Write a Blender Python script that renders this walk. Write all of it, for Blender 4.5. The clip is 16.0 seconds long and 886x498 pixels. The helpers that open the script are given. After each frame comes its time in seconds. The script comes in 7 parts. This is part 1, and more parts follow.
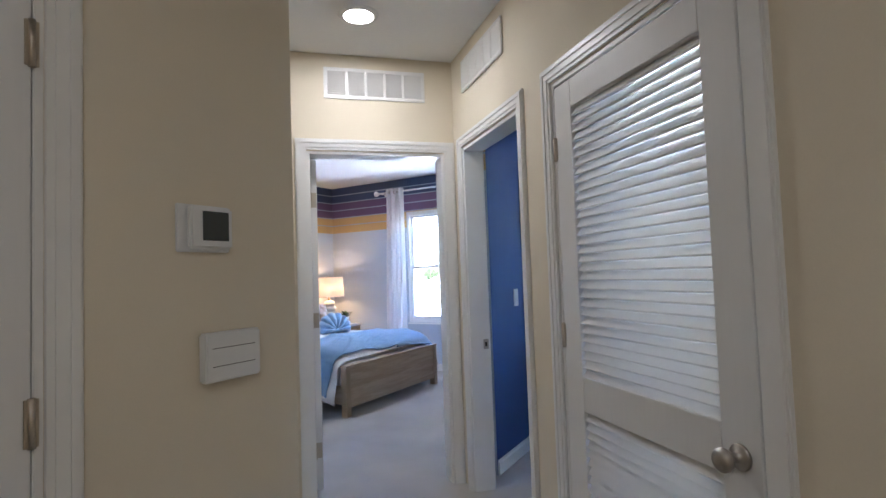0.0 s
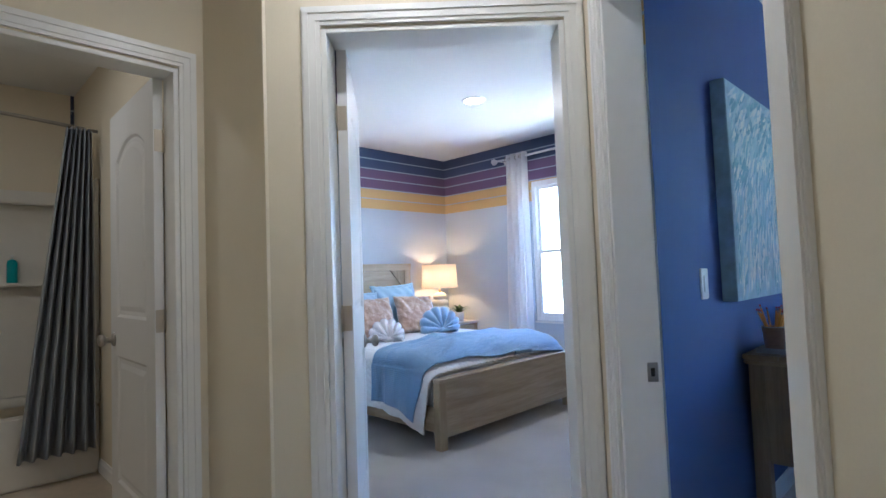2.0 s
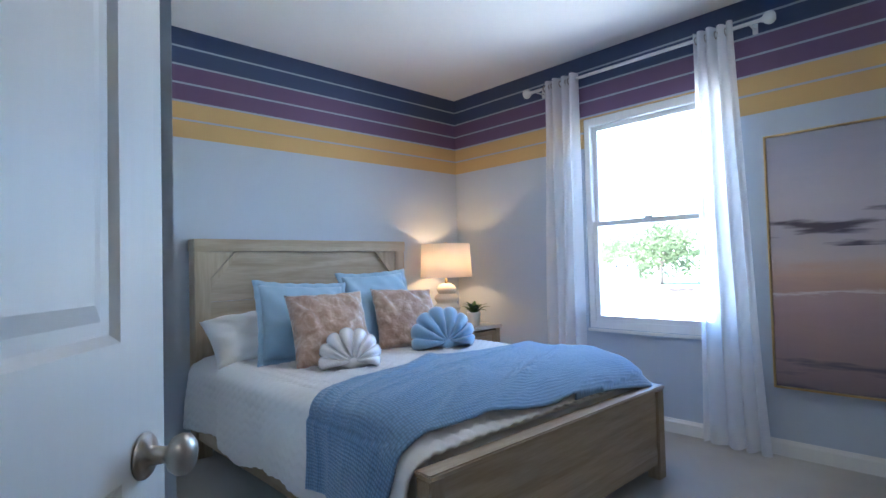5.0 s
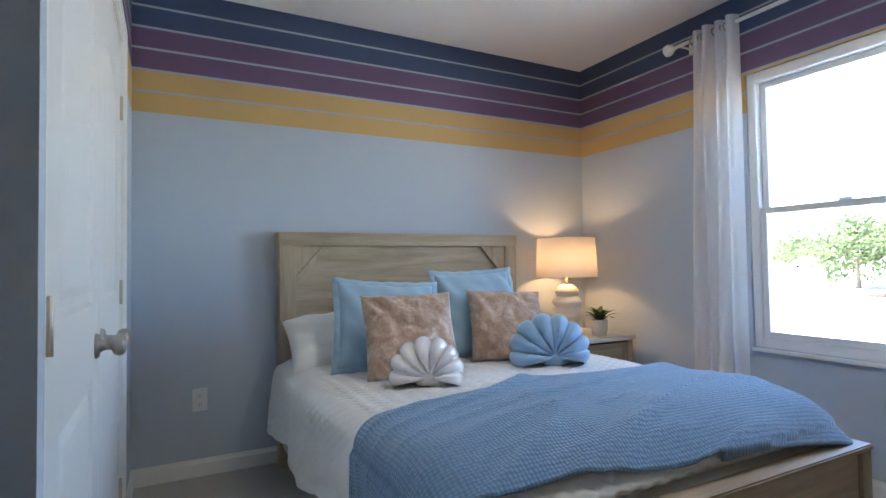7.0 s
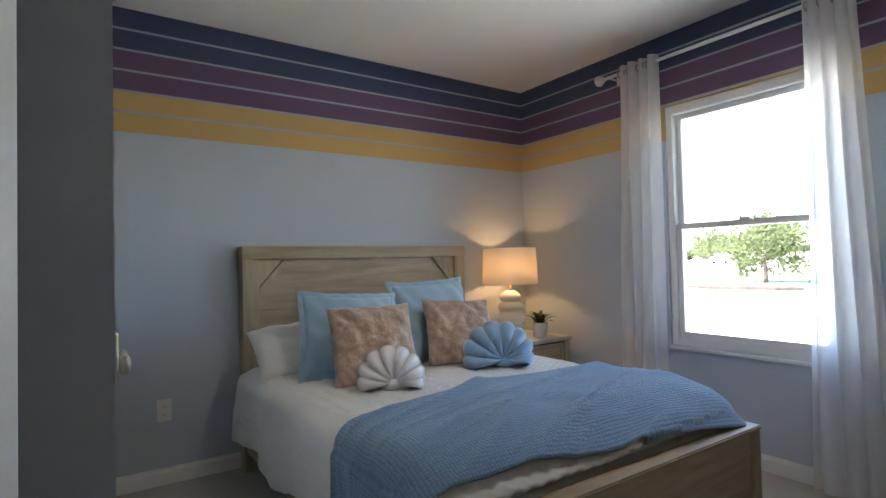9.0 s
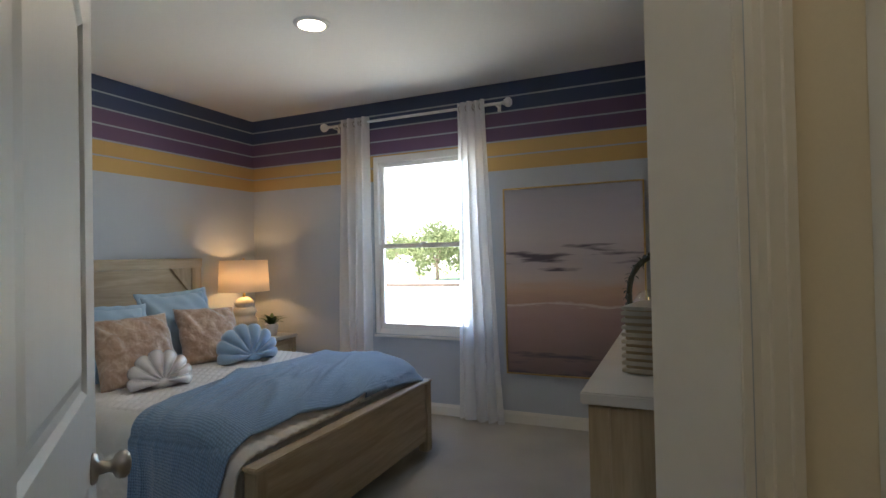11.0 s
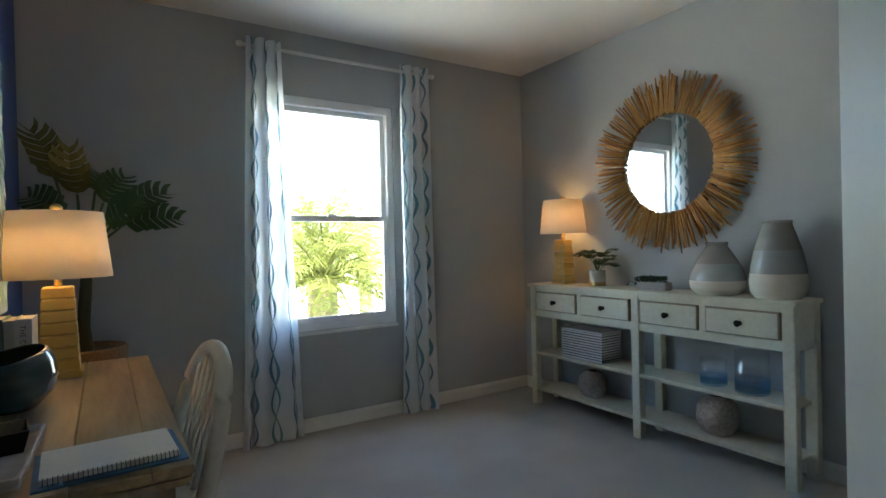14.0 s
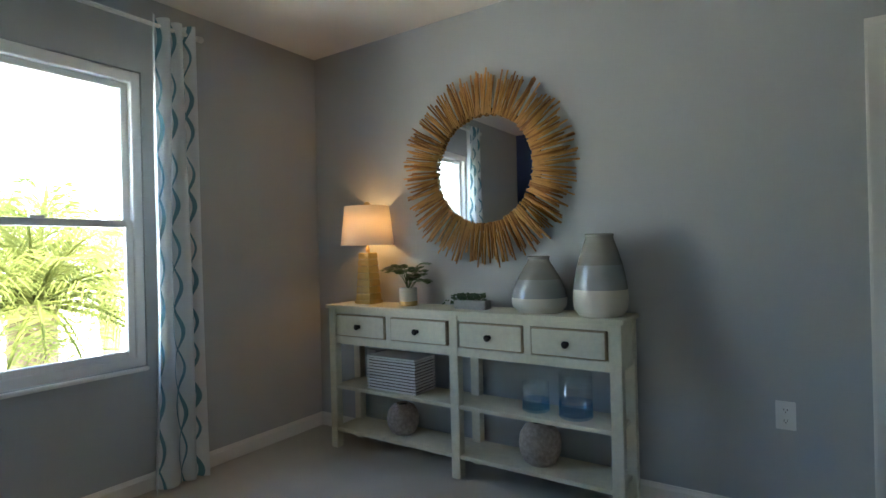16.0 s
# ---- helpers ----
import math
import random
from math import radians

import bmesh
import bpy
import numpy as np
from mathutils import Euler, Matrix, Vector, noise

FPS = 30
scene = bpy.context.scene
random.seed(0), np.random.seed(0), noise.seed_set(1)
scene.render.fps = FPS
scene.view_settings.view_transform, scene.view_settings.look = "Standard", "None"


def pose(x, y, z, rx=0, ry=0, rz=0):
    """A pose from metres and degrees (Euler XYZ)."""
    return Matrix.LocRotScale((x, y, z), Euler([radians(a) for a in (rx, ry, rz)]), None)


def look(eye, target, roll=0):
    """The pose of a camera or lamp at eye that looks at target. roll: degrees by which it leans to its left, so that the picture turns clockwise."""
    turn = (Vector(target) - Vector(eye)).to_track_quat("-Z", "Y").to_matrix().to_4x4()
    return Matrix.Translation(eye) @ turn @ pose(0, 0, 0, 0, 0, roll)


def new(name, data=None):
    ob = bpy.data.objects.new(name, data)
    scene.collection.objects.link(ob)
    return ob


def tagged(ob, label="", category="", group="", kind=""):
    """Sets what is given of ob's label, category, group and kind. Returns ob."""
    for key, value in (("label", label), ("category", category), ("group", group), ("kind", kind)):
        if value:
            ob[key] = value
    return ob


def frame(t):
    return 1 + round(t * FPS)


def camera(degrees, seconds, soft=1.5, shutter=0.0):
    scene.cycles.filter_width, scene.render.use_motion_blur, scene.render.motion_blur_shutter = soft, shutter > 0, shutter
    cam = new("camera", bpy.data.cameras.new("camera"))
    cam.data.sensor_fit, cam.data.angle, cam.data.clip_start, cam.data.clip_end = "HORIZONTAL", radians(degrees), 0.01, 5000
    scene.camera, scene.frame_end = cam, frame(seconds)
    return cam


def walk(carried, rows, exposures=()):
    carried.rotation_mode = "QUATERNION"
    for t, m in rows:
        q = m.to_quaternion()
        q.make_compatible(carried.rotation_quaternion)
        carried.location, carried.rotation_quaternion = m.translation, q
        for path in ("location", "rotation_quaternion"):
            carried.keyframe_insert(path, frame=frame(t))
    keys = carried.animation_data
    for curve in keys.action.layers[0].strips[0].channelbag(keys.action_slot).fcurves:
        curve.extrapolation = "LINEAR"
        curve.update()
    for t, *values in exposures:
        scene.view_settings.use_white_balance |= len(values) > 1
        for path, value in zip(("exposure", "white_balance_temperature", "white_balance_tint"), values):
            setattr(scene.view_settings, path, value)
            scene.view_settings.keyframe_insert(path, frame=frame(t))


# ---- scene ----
cam = camera(79.9, 16.0)
PATH = [
    (0, (0.19, 0.149, 1.244), (-0.808, 1.879, 1.338), -2.0),
    (0.5, (0.084, 0.492, 1.215), (-1.113, 2.091, 1.315), -2.1),
    (1, (-0.063, 0.819, 1.204), (-1.422, 2.282, 1.31), -2.1),
    (1.5, (-0.247, 1.141, 1.175), (-1.658, 2.554, 1.278), -2.0),
    (2, (-0.468, 1.413, 1.136), (-1.885, 2.821, 1.233), -2.1),
    (2.5, (-0.708, 1.682, 1.125), (-2.127, 3.088, 1.215), -2.0),
    (3, (-0.939, 1.95, 1.141), (-2.363, 3.352, 1.21), -2.0),
    (5.5, (-1.884, 2.897, 1.063), (-3.37, 4.234, 1.119), -1.1),
    (6, (-1.971, 3.037, 1.051), (-3.565, 4.242, 1.118), -1.1),
    (6.5, (-1.992, 3.176, 1.074), (-3.71, 4.198, 1.135), -0.9),
    (7, (-2.013, 3.259, 1.078), (-3.786, 4.183, 1.14), -0.9),
    (7.5, (-2.002, 3.318, 1.097), (-3.782, 4.228, 1.154), -0.9),
    (8, (-1.985, 3.31, 1.106), (-3.751, 4.248, 1.164), -1.0),
    (10.5, (-1.554, 2.395, 1.242), (-2.69, 4.04, 1.271), -1.4),
    (11, (-1.468, 2.244, 1.253), (-2.275, 4.074, 1.279), -1.2),
    (11.5, (-1.362, 2.136, 1.281), (-1.708, 4.106, 1.294), -1.2),
    (12, (-1.244, 2.175, 1.279), (-1.054, 4.166, 1.277), -1.4),
    (12.5, (-1.13, 2.284, 1.254), (-0.597, 4.212, 1.238), -1.4),
    (13, (-1.047, 2.442, 1.223), (-0.33, 4.309, 1.208), -1.4),
    (13.5, (-0.957, 2.604, 1.195), (-0.084, 4.403, 1.178), -1.4),
    (14, (-0.864, 2.75, 1.177), (0.214, 4.434, 1.162), -1.4),
    (14.5, (-0.77, 2.908, 1.175), (0.497, 4.455, 1.162), -1.4),
    (15, (-0.662, 3.043, 1.177), (0.725, 4.484, 1.17), -1.3),
    (15.5, (-0.599, 3.18, 1.202), (0.934, 4.464, 1.191), -1.4),
    (16, (-0.546, 3.281, 1.202), (1.117, 4.393, 1.203), -1.4),
]
EXPOSURES = [(0, 4.6, 4950, 15), (2, 4.58, 4850, 11), (3.2, 4.28, 4850, 10), (5.5, 4.05, 5000, 8), (8, 3.72, 5850, 8), (10.4, 3.15, 6300, 8), (12.5, 3.70, 6450, 5), (14.5, 4.03, 6450, 4), (16, 4.12, 6500, 4)]
walk(cam, [(t, look(eye, target, roll)) for t, eye, target, roll in PATH], EXPOSURES)
HALL_W, BACK_FILL_W, BED_W, NIGHT_W, DESK_W = 0.28, 0.23, 0.52, 0.48, 0.165
DOOR1_SWING = 96

# ---- world, sun, lamps ----
world = bpy.data.worlds.new("sky")
world.use_nodes = True
scene.world = world
wn = world.node_tree
sky = wn.nodes.new("ShaderNodeTexSky")
sky.sky_type, sky.sun_disc = "NISHITA", False
sky.sun_elevation, sky.sun_rotation = radians(58), radians(205)
wn.links.new(sky.outputs[0], wn.nodes["Background"].inputs[0])
wn.nodes["Background"].inputs[1].default_value = 0.15


def lamp(name, kind, m, watts, color, **more):
    data = bpy.data.lights.new(name, kind)
    data.energy, data.color = watts, color
    for key, value in more.items():
        if key == "size":
            data.size = value
        if key == "size_y":
            data.shape, data.size_y = "RECTANGLE", value
        if key == "soft":
            data.shadow_soft_size = value
        if key == "angle":
            data.angle = value
    ob = new(name, data)
    ob.matrix_world = m
    return ob


lamp("sun", "SUN", look((0, 0, 20), (5.0, 10.7, 0.0)), 5.0, (1.0, 0.95, 0.88), angle=radians(0.5))
WARM = (1.0, 0.56, 0.22)
lamp("hall_bulb", "AREA", pose(-1.43, 2.195, 2.535), HALL_W, (1.0, 0.85, 0.65), size=0.13)
# added unseen lamp behind the walk's start, brightens the near hall walls
lamp("hall_bulb", "AREA", pose(0.45, -0.35, 2.535), BACK_FILL_W, (1.0, 0.86, 0.67), size=0.13)
# added unseen fill lamp that lifts the dim bathroom
lamp("bath_fill_bulb", "AREA", pose(-3.55, 1.30, 2.535), 0.16, (1.0, 0.85, 0.66), size=0.13)
lamp("bedroom_bulb", "AREA", pose(-3.29, 4.62, 2.525), BED_W, (1.0, 0.83, 0.62), size=0.13)
lamp("night_bulb", "POINT", pose(-4.86, 5.70, 1.11), NIGHT_W, WARM, soft=0.03)
lamp("desk_bulb", "POINT", pose(-1.003, 5.045, 1.20), DESK_W, WARM, soft=0.03)
lamp("console_bulb", "POINT", pose(1.93, 5.50, 1.36), DESK_W, WARM, soft=0.03)


# ---- materials ----
def node(nt, kind, **props):
    n = nt.nodes.new(kind)
    for key, value in props.items():
        if key == "op":
            n.operation = value
        elif key == "blend":
            n.blend_type = value
        elif key == "data":
            n.data_type = value
    return n


def material(name, color, rough=0.6, metal=0.0, grain=60.0, vary=0.08, bump=0.15, deep=0.002, stretch=(1, 1, 1), big=1.6, sheen=0.0, coat=0.0):
    """A surface with colour variation at two scales and fine relief, in metres of the object's own space."""
    m = bpy.data.materials.new(name)
    m.use_nodes = True
    nt = m.node_tree
    bs = nt.nodes["Principled BSDF"]
    bs.inputs["Roughness"].default_value = rough
    bs.inputs["Metallic"].default_value = metal
    bs.inputs["Sheen Weight"].default_value = sheen
    bs.inputs["Coat Weight"].default_value = coat
    co = node(nt, "ShaderNodeTexCoord")
    mp = node(nt, "ShaderNodeMapping")
    mp.inputs["Scale"].default_value = stretch
    nt.links.new(co.outputs["Object"], mp.inputs["Vector"])
    fine = node(nt, "ShaderNodeTexNoise")
    fine.inputs["Scale"].default_value, fine.inputs["Detail"].default_value = grain, 4
    wide = node(nt, "ShaderNodeTexNoise")
    wide.inputs["Scale"].default_value, wide.inputs["Detail"].default_value = big, 3
    nt.links.new(mp.outputs[0], fine.inputs["Vector"])
    nt.links.new(mp.outputs[0], wide.inputs["Vector"])
    mix = node(nt, "ShaderNodeMath", op="ADD")
    nt.links.new(fine.outputs["Fac"], mix.inputs[0])
    nt.links.new(wide.outputs["Fac"], mix.inputs[1])
    ramp = node(nt, "ShaderNodeMapRange")
    ramp.inputs["From Min"].default_value, ramp.inputs["From Max"].default_value = 0.6, 1.4
    ramp.inputs["To Min"].default_value, ramp.inputs["To Max"].default_value = 1 - vary, 1 + vary
    nt.links.new(mix.outputs[0], ramp.inputs["Value"])
    mul = node(nt, "ShaderNodeVectorMath", op="SCALE")
    mul.inputs[0].default_value = color
    nt.links.new(ramp.outputs[0], mul.inputs["Scale"])
    nt.links.new(mul.outputs[0], bs.inputs["Base Color"])
    bp = node(nt, "ShaderNodeBump")
    bp.inputs["Strength"].default_value, bp.inputs["Distance"].default_value = bump, deep
    nt.links.new(fine.outputs["Fac"], bp.inputs["Height"])
    nt.links.new(bp.outputs[0], bs.inputs["Normal"])
    return m


def emitter(name, color, strength):
    m = bpy.data.materials.new(name)
    m.use_nodes = True
    bs = m.node_tree.nodes["Principled BSDF"]
    bs.inputs["Base Color"].default_value = (*color, 1)
    bs.inputs["Emission Color"].default_value = (*color, 1)
    bs.inputs["Emission Strength"].default_value = strength
    return m


def cloth_through(name, color, share, rough=0.9, grain=300.0, clear=0.0):
    """Cloth or paper that lets light through: part diffuse, part translucent, part open weave."""
    m = bpy.data.materials.new(name)
    m.use_nodes = True
    nt = m.node_tree
    out = nt.nodes["Material Output"]
    nt.nodes.remove(nt.nodes["Principled BSDF"])
    co = node(nt, "ShaderNodeTexCoord")
    tex = node(nt, "ShaderNodeTexNoise")
    tex.inputs["Scale"].default_value = grain
    nt.links.new(co.outputs["Object"], tex.inputs["Vector"])
    bp = node(nt, "ShaderNodeBump")
    bp.inputs["Strength"].default_value, bp.inputs["Distance"].default_value = 0.2, 0.001
    nt.links.new(tex.outputs["Fac"], bp.inputs["Height"])
    dif, tra = node(nt, "ShaderNodeBsdfDiffuse"), node(nt, "ShaderNodeBsdfTranslucent")
    for n in (dif, tra):
        n.inputs["Color"].default_value = (*color, 1)
        nt.links.new(bp.outputs[0], n.inputs["Normal"])
    mix = node(nt, "ShaderNodeMixShader")
    mix.inputs[0].default_value = share
    nt.links.new(dif.outputs[0], mix.inputs[1])
    nt.links.new(tra.outputs[0], mix.inputs[2])
    last = mix
    if clear:
        op = node(nt, "ShaderNodeBsdfTransparent")
        last = node(nt, "ShaderNodeMixShader")
        last.inputs[0].default_value = clear
        nt.links.new(mix.outputs[0], last.inputs[1])
        nt.links.new(op.outputs[0], last.inputs[2])
    nt.links.new(last.outputs[0], out.inputs[0])
    return m


def striped_paint(name, base, bands, lines, line_color):
    """Wall paint with level painted bands: each band (bottom, top, colour), each line a height, by true height above the floor."""
    m = material(name, base, rough=0.75, grain=220, vary=0.025, bump=0.08, deep=0.0008)
    nt = m.node_tree
    bs = nt.nodes["Principled BSDF"]
    plain = bs.inputs["Base Color"].links[0].from_socket
    geo = node(nt, "ShaderNodeNewGeometry")
    sep = node(nt, "ShaderNodeSeparateXYZ")
    nt.links.new(geo.outputs["Position"], sep.inputs[0])
    last = plain
    for z0, z1, color in [*bands, *[(z - 0.006, z + 0.006, line_color) for z in lines]]:
        cmp = node(nt, "ShaderNodeMath", op="COMPARE")
        nt.links.new(sep.outputs["Z"], cmp.inputs[0])
        cmp.inputs[1].default_value, cmp.inputs[2].default_value = (z0 + z1) / 2, (z1 - z0) / 2
        mix = node(nt, "ShaderNodeMix", data="RGBA")
        nt.links.new(cmp.outputs[0], mix.inputs[0])
        nt.links.new(last, mix.inputs[6])
        mix.inputs[7].default_value = (*color, 1)
        last = mix.outputs[2]
    nt.links.new(last, bs.inputs["Base Color"])
    return m


def wood(name, dark, light, axis=0, rough=0.5, scale=1.0):
    """Sawn wood: long grain along one axis of the object, with bands and pores."""
    m = bpy.data.materials.new(name)
    m.use_nodes = True
    nt = m.node_tree
    bs = nt.nodes["Principled BSDF"]
    bs.inputs["Roughness"].default_value = rough
    co = node(nt, "ShaderNodeTexCoord")
    mp = node(nt, "ShaderNodeMapping")
    s = [14.0 * scale] * 3
    s[axis] = 1.1 * scale
    mp.inputs["Scale"].default_value = s
    rnd = node(nt, "ShaderNodeObjectInfo")
    off = node(nt, "ShaderNodeVectorMath", op="SCALE")
    off.inputs[0].default_value = (7, 5, 3)
    nt.links.new(rnd.outputs["Random"], off.inputs["Scale"])
    nt.links.new(off.outputs[0], mp.inputs["Location"])
    nt.links.new(co.outputs["Object"], mp.inputs["Vector"])
    a = node(nt, "ShaderNodeTexNoise")
    a.inputs["Scale"].default_value, a.inputs["Detail"].default_value, a.inputs["Distortion"].default_value = 1.2, 6, 0.8
    b = node(nt, "ShaderNodeTexNoise")
    b.inputs["Scale"].default_value, b.inputs["Detail"].default_value = 9, 3
    for t in (a, b):
        nt.links.new(mp.outputs[0], t.inputs["Vector"])
    add = node(nt, "ShaderNodeMath", op="MULTIPLY_ADD")
    nt.links.new(b.outputs["Fac"], add.inputs[0])
    add.inputs[1].default_value = 0.35
    nt.links.new(a.outputs["Fac"], add.inputs[2])
    cr = node(nt, "ShaderNodeValToRGB")
    cr.color_ramp.elements[0].position, cr.color_ramp.elements[0].color = 0.48, (*dark, 1)
    cr.color_ramp.elements[1].position, cr.color_ramp.elements[1].color = 0.86, (*light, 1)
    nt.links.new(add.outputs[0], cr.inputs[0])
    nt.links.new(cr.outputs[0], bs.inputs["Base Color"])
    bp = node(nt, "ShaderNodeBump")
    bp.inputs["Strength"].default_value, bp.inputs["Distance"].default_value = 0.25, 0.0015
    nt.links.new(add.outputs[0], bp.inputs["Height"])
    nt.links.new(bp.outputs[0], bs.inputs["Normal"])
    return m


HALL = material("hall_paint", (0.74, 0.665, 0.515), 0.8, grain=220, vary=0.025, bump=0.08, deep=0.0008)
NAVY, PLUM, SAND = (0.060, 0.085, 0.165), (0.155, 0.095, 0.180), (0.60, 0.40, 0.155)
B = 0.1105
BEDPAINT = striped_paint("bedroom_paint", (0.50, 0.55, 0.62),
                         [(2.55 - 2 * B, 2.6, NAVY), (2.55 - 4 * B, 2.55 - 2 * B, PLUM), (2.55 - 6 * B, 2.55 - 4 * B, SAND)],
                         [2.55 - B, 2.55 - 2 * B, 2.55 - 3 * B, 2.55 - 4 * B, 2.55 - 5 * B], (0.42, 0.46, 0.52))
OFFICE = material("office_paint", (0.44, 0.46, 0.475), 0.8, grain=220, vary=0.025, bump=0.08, deep=0.0008)
BLUE = material("blue_accent_paint", (0.060, 0.110, 0.300), 0.75, grain=220, vary=0.03, bump=0.08, deep=0.0008)
CEIL = material("ceiling_paint", (0.80, 0.79, 0.76), 0.9, grain=90, vary=0.02, bump=0.35, deep=0.003)
TRIM = material("trim_paint", (0.80, 0.79, 0.76), 0.35, grain=30, vary=0.02, bump=0.05)
DOORP = material("door_paint", (0.76, 0.75, 0.73), 0.42, grain=70, vary=0.02, bump=0.25, deep=0.0012, stretch=(1, 1, 0.06))
CARPET = material("carpet", (0.56, 0.525, 0.475), 0.98, grain=260, vary=0.22, bump=1.0, deep=0.012, big=2.2, sheen=0.3)
BATHTILE = material("bath_floor", (0.55, 0.46, 0.34), 0.35, grain=18, vary=0.12, bump=0.05)
EXTERIOR = material("stucco", (0.7, 0.66, 0.6), 0.9, grain=80, bump=0.6, deep=0.005)
NICKEL = material("brushed_nickel", (0.42, 0.39, 0.35), 0.33, metal=1.0, grain=200, vary=0.05, bump=0.04)
BRASS = material("dull_hinge_metal", (0.55, 0.49, 0.40), 0.4, metal=1.0, grain=200, vary=0.05, bump=0.04)
WHITEP = material("white_plastic", (0.78, 0.78, 0.77), 0.35, grain=40, vary=0.02, bump=0.03)
VINYL = material("white_vinyl", (0.80, 0.80, 0.80), 0.4, grain=40, vary=0.02, bump=0.03)
OAK = wood("light_oak", (0.34, 0.265, 0.165), (0.50, 0.405, 0.275), axis=1)
OAKX = wood("light_oak_x", (0.34, 0.265, 0.165), (0.50, 0.405, 0.275), axis=0)
OAKZ = wood("light_oak_z", (0.34, 0.265, 0.165), (0.50, 0.405, 0.275), axis=2)


# ---- building tools ----
def box(bm, lo, hi, m=None, bevel=0.0):
    """A box from corner lo to corner hi, with rounded edges if bevel is given."""
    c = [(a + b) / 2 for a, b in zip(lo, hi)]
    s = [max(b - a, 1e-4) for a, b in zip(lo, hi)]
    mat4 = Matrix.Translation(c) @ Matrix.Diagonal((*s, 1))
    made = bmesh.ops.create_cube(bm, size=1, matrix=(m @ mat4) if m else mat4)["verts"]
    if bevel:
        edges = list({e for v in made for e in v.link_edges})
        bmesh.ops.bevel(bm, geom=edges, offset=min(bevel, min(s) * 0.45), segments=2, affect="EDGES")
    return bm


def lathe(bm, profile, m=None, steps=40, caps=True):
    """A body of revolution about z from (radius, height) pairs."""
    rings = []
    for r, z in profile:
        ring = []
        for i in range(steps):
            a = 2 * math.pi * i / steps
            v = Vector((r * math.cos(a), r * math.sin(a), z))
            ring.append(bm.verts.new(m @ v if m else v))
        rings.append(ring)
    for a, b in zip(rings, rings[1:]):
        for i in range(steps):
            j = (i + 1) % steps
            f = bm.faces.new((a[i], a[j], b[j], b[i]))
            f.smooth = True
    if caps:
        bm.faces.new(rings[0][::-1])
        bm.faces.new(rings[-1])
    return bm


def tube(bm, pts, radius, steps=8, taper=None):
    """A round bar along points; taper gives a radius per point."""
    rings = []
    pts = [Vector(p) for p in pts]
    for k, p in enumerate(pts):
        d = (pts[min(k + 1, len(pts) - 1)] - pts[max(k - 1, 0)]).normalized()
        side = d.cross(Vector((0, 0, 1)) if abs(d.z) < 0.9 else Vector((1, 0, 0))).normalized()
        up = side.cross(d)
        r = taper[k] if taper else radius
        rings.append([bm.verts.new(p + r * (math.cos(2 * math.pi * i / steps) * side + math.sin(2 * math.pi * i / steps) * up)) for i in range(steps)])
    for a, b in zip(rings, rings[1:]):
        for i in range(steps):
            j = (i + 1) % steps
            bm.faces.new((a[i], a[j], b[j], b[i])).smooth = True
    bm.faces.new(rings[0][::-1])
    bm.faces.new(rings[-1])
    return bm


def prism(bm, outline, z0, z1, m=None):
    """A plate: an outline in x and y drawn up from z0 to z1, then put at m."""
    low = [Vector((x, y, z0)) for x, y in outline]
    top = [Vector((x, y, z1)) for x, y in outline]
    a = [bm.verts.new(m @ v if m else v) for v in low]
    b = [bm.verts.new(m @ v if m else v) for v in top]
    n = len(a)
    bm.faces.new(a[::-1])
    bm.faces.new(b)
    for i in range(n):
        bm.faces.new((a[i], a[(i + 1) % n], b[(i + 1) % n], b[i]))
    return bm


def grid(bm, nu, nv, fn, closed_u=False):
    """A sheet of nu x nv cells through fn(u, v), u and v from 0 to 1."""
    vs = [[bm.verts.new(fn(i / nu, j / nv)) for j in range(nv + 1)] for i in range(nu + (0 if closed_u else 1))]
    for i in range(nu):
        k = (i + 1) % len(vs)
        for j in range(nv):
            bm.faces.new((vs[i][j], vs[k][j], vs[k][j + 1], vs[i][j + 1])).smooth = True
    return bm


def solid(bm, name, mats):
    bmesh.ops.recalc_face_normals(bm, faces=bm.faces)
    me = bpy.data.meshes.new(name)
    bm.to_mesh(me)
    bm.free()
    for m in mats if isinstance(mats, (list, tuple)) else (mats,):
        me.materials.append(m)
    return me


def part(name, bm, mats, parent=None, label=""):
    """One mesh object from a bmesh, under a thing or a part."""
    ob = new(name, solid(bm, name, mats))
    if parent:
        ob.parent = parent
    return tagged(ob, label)


def thing(name, m, label, category, group=""):
    """The empty at a thing's base, to hang its parts on."""
    ob = new(name)
    ob.matrix_world = m
    ob.empty_display_size = 0.1
    return tagged(ob, label, category, group)


def structure(name, bm, mats, label, category="wall"):
    return tagged(part(name, bm, mats), label, category, "", "structure")


def B_():
    return bmesh.new()


# ---- the shell ----
TOP = 2.55
R2 = math.sqrt(0.5)
ER, EB = Vector((R2, R2)), Vector((0.7337, -0.6794))


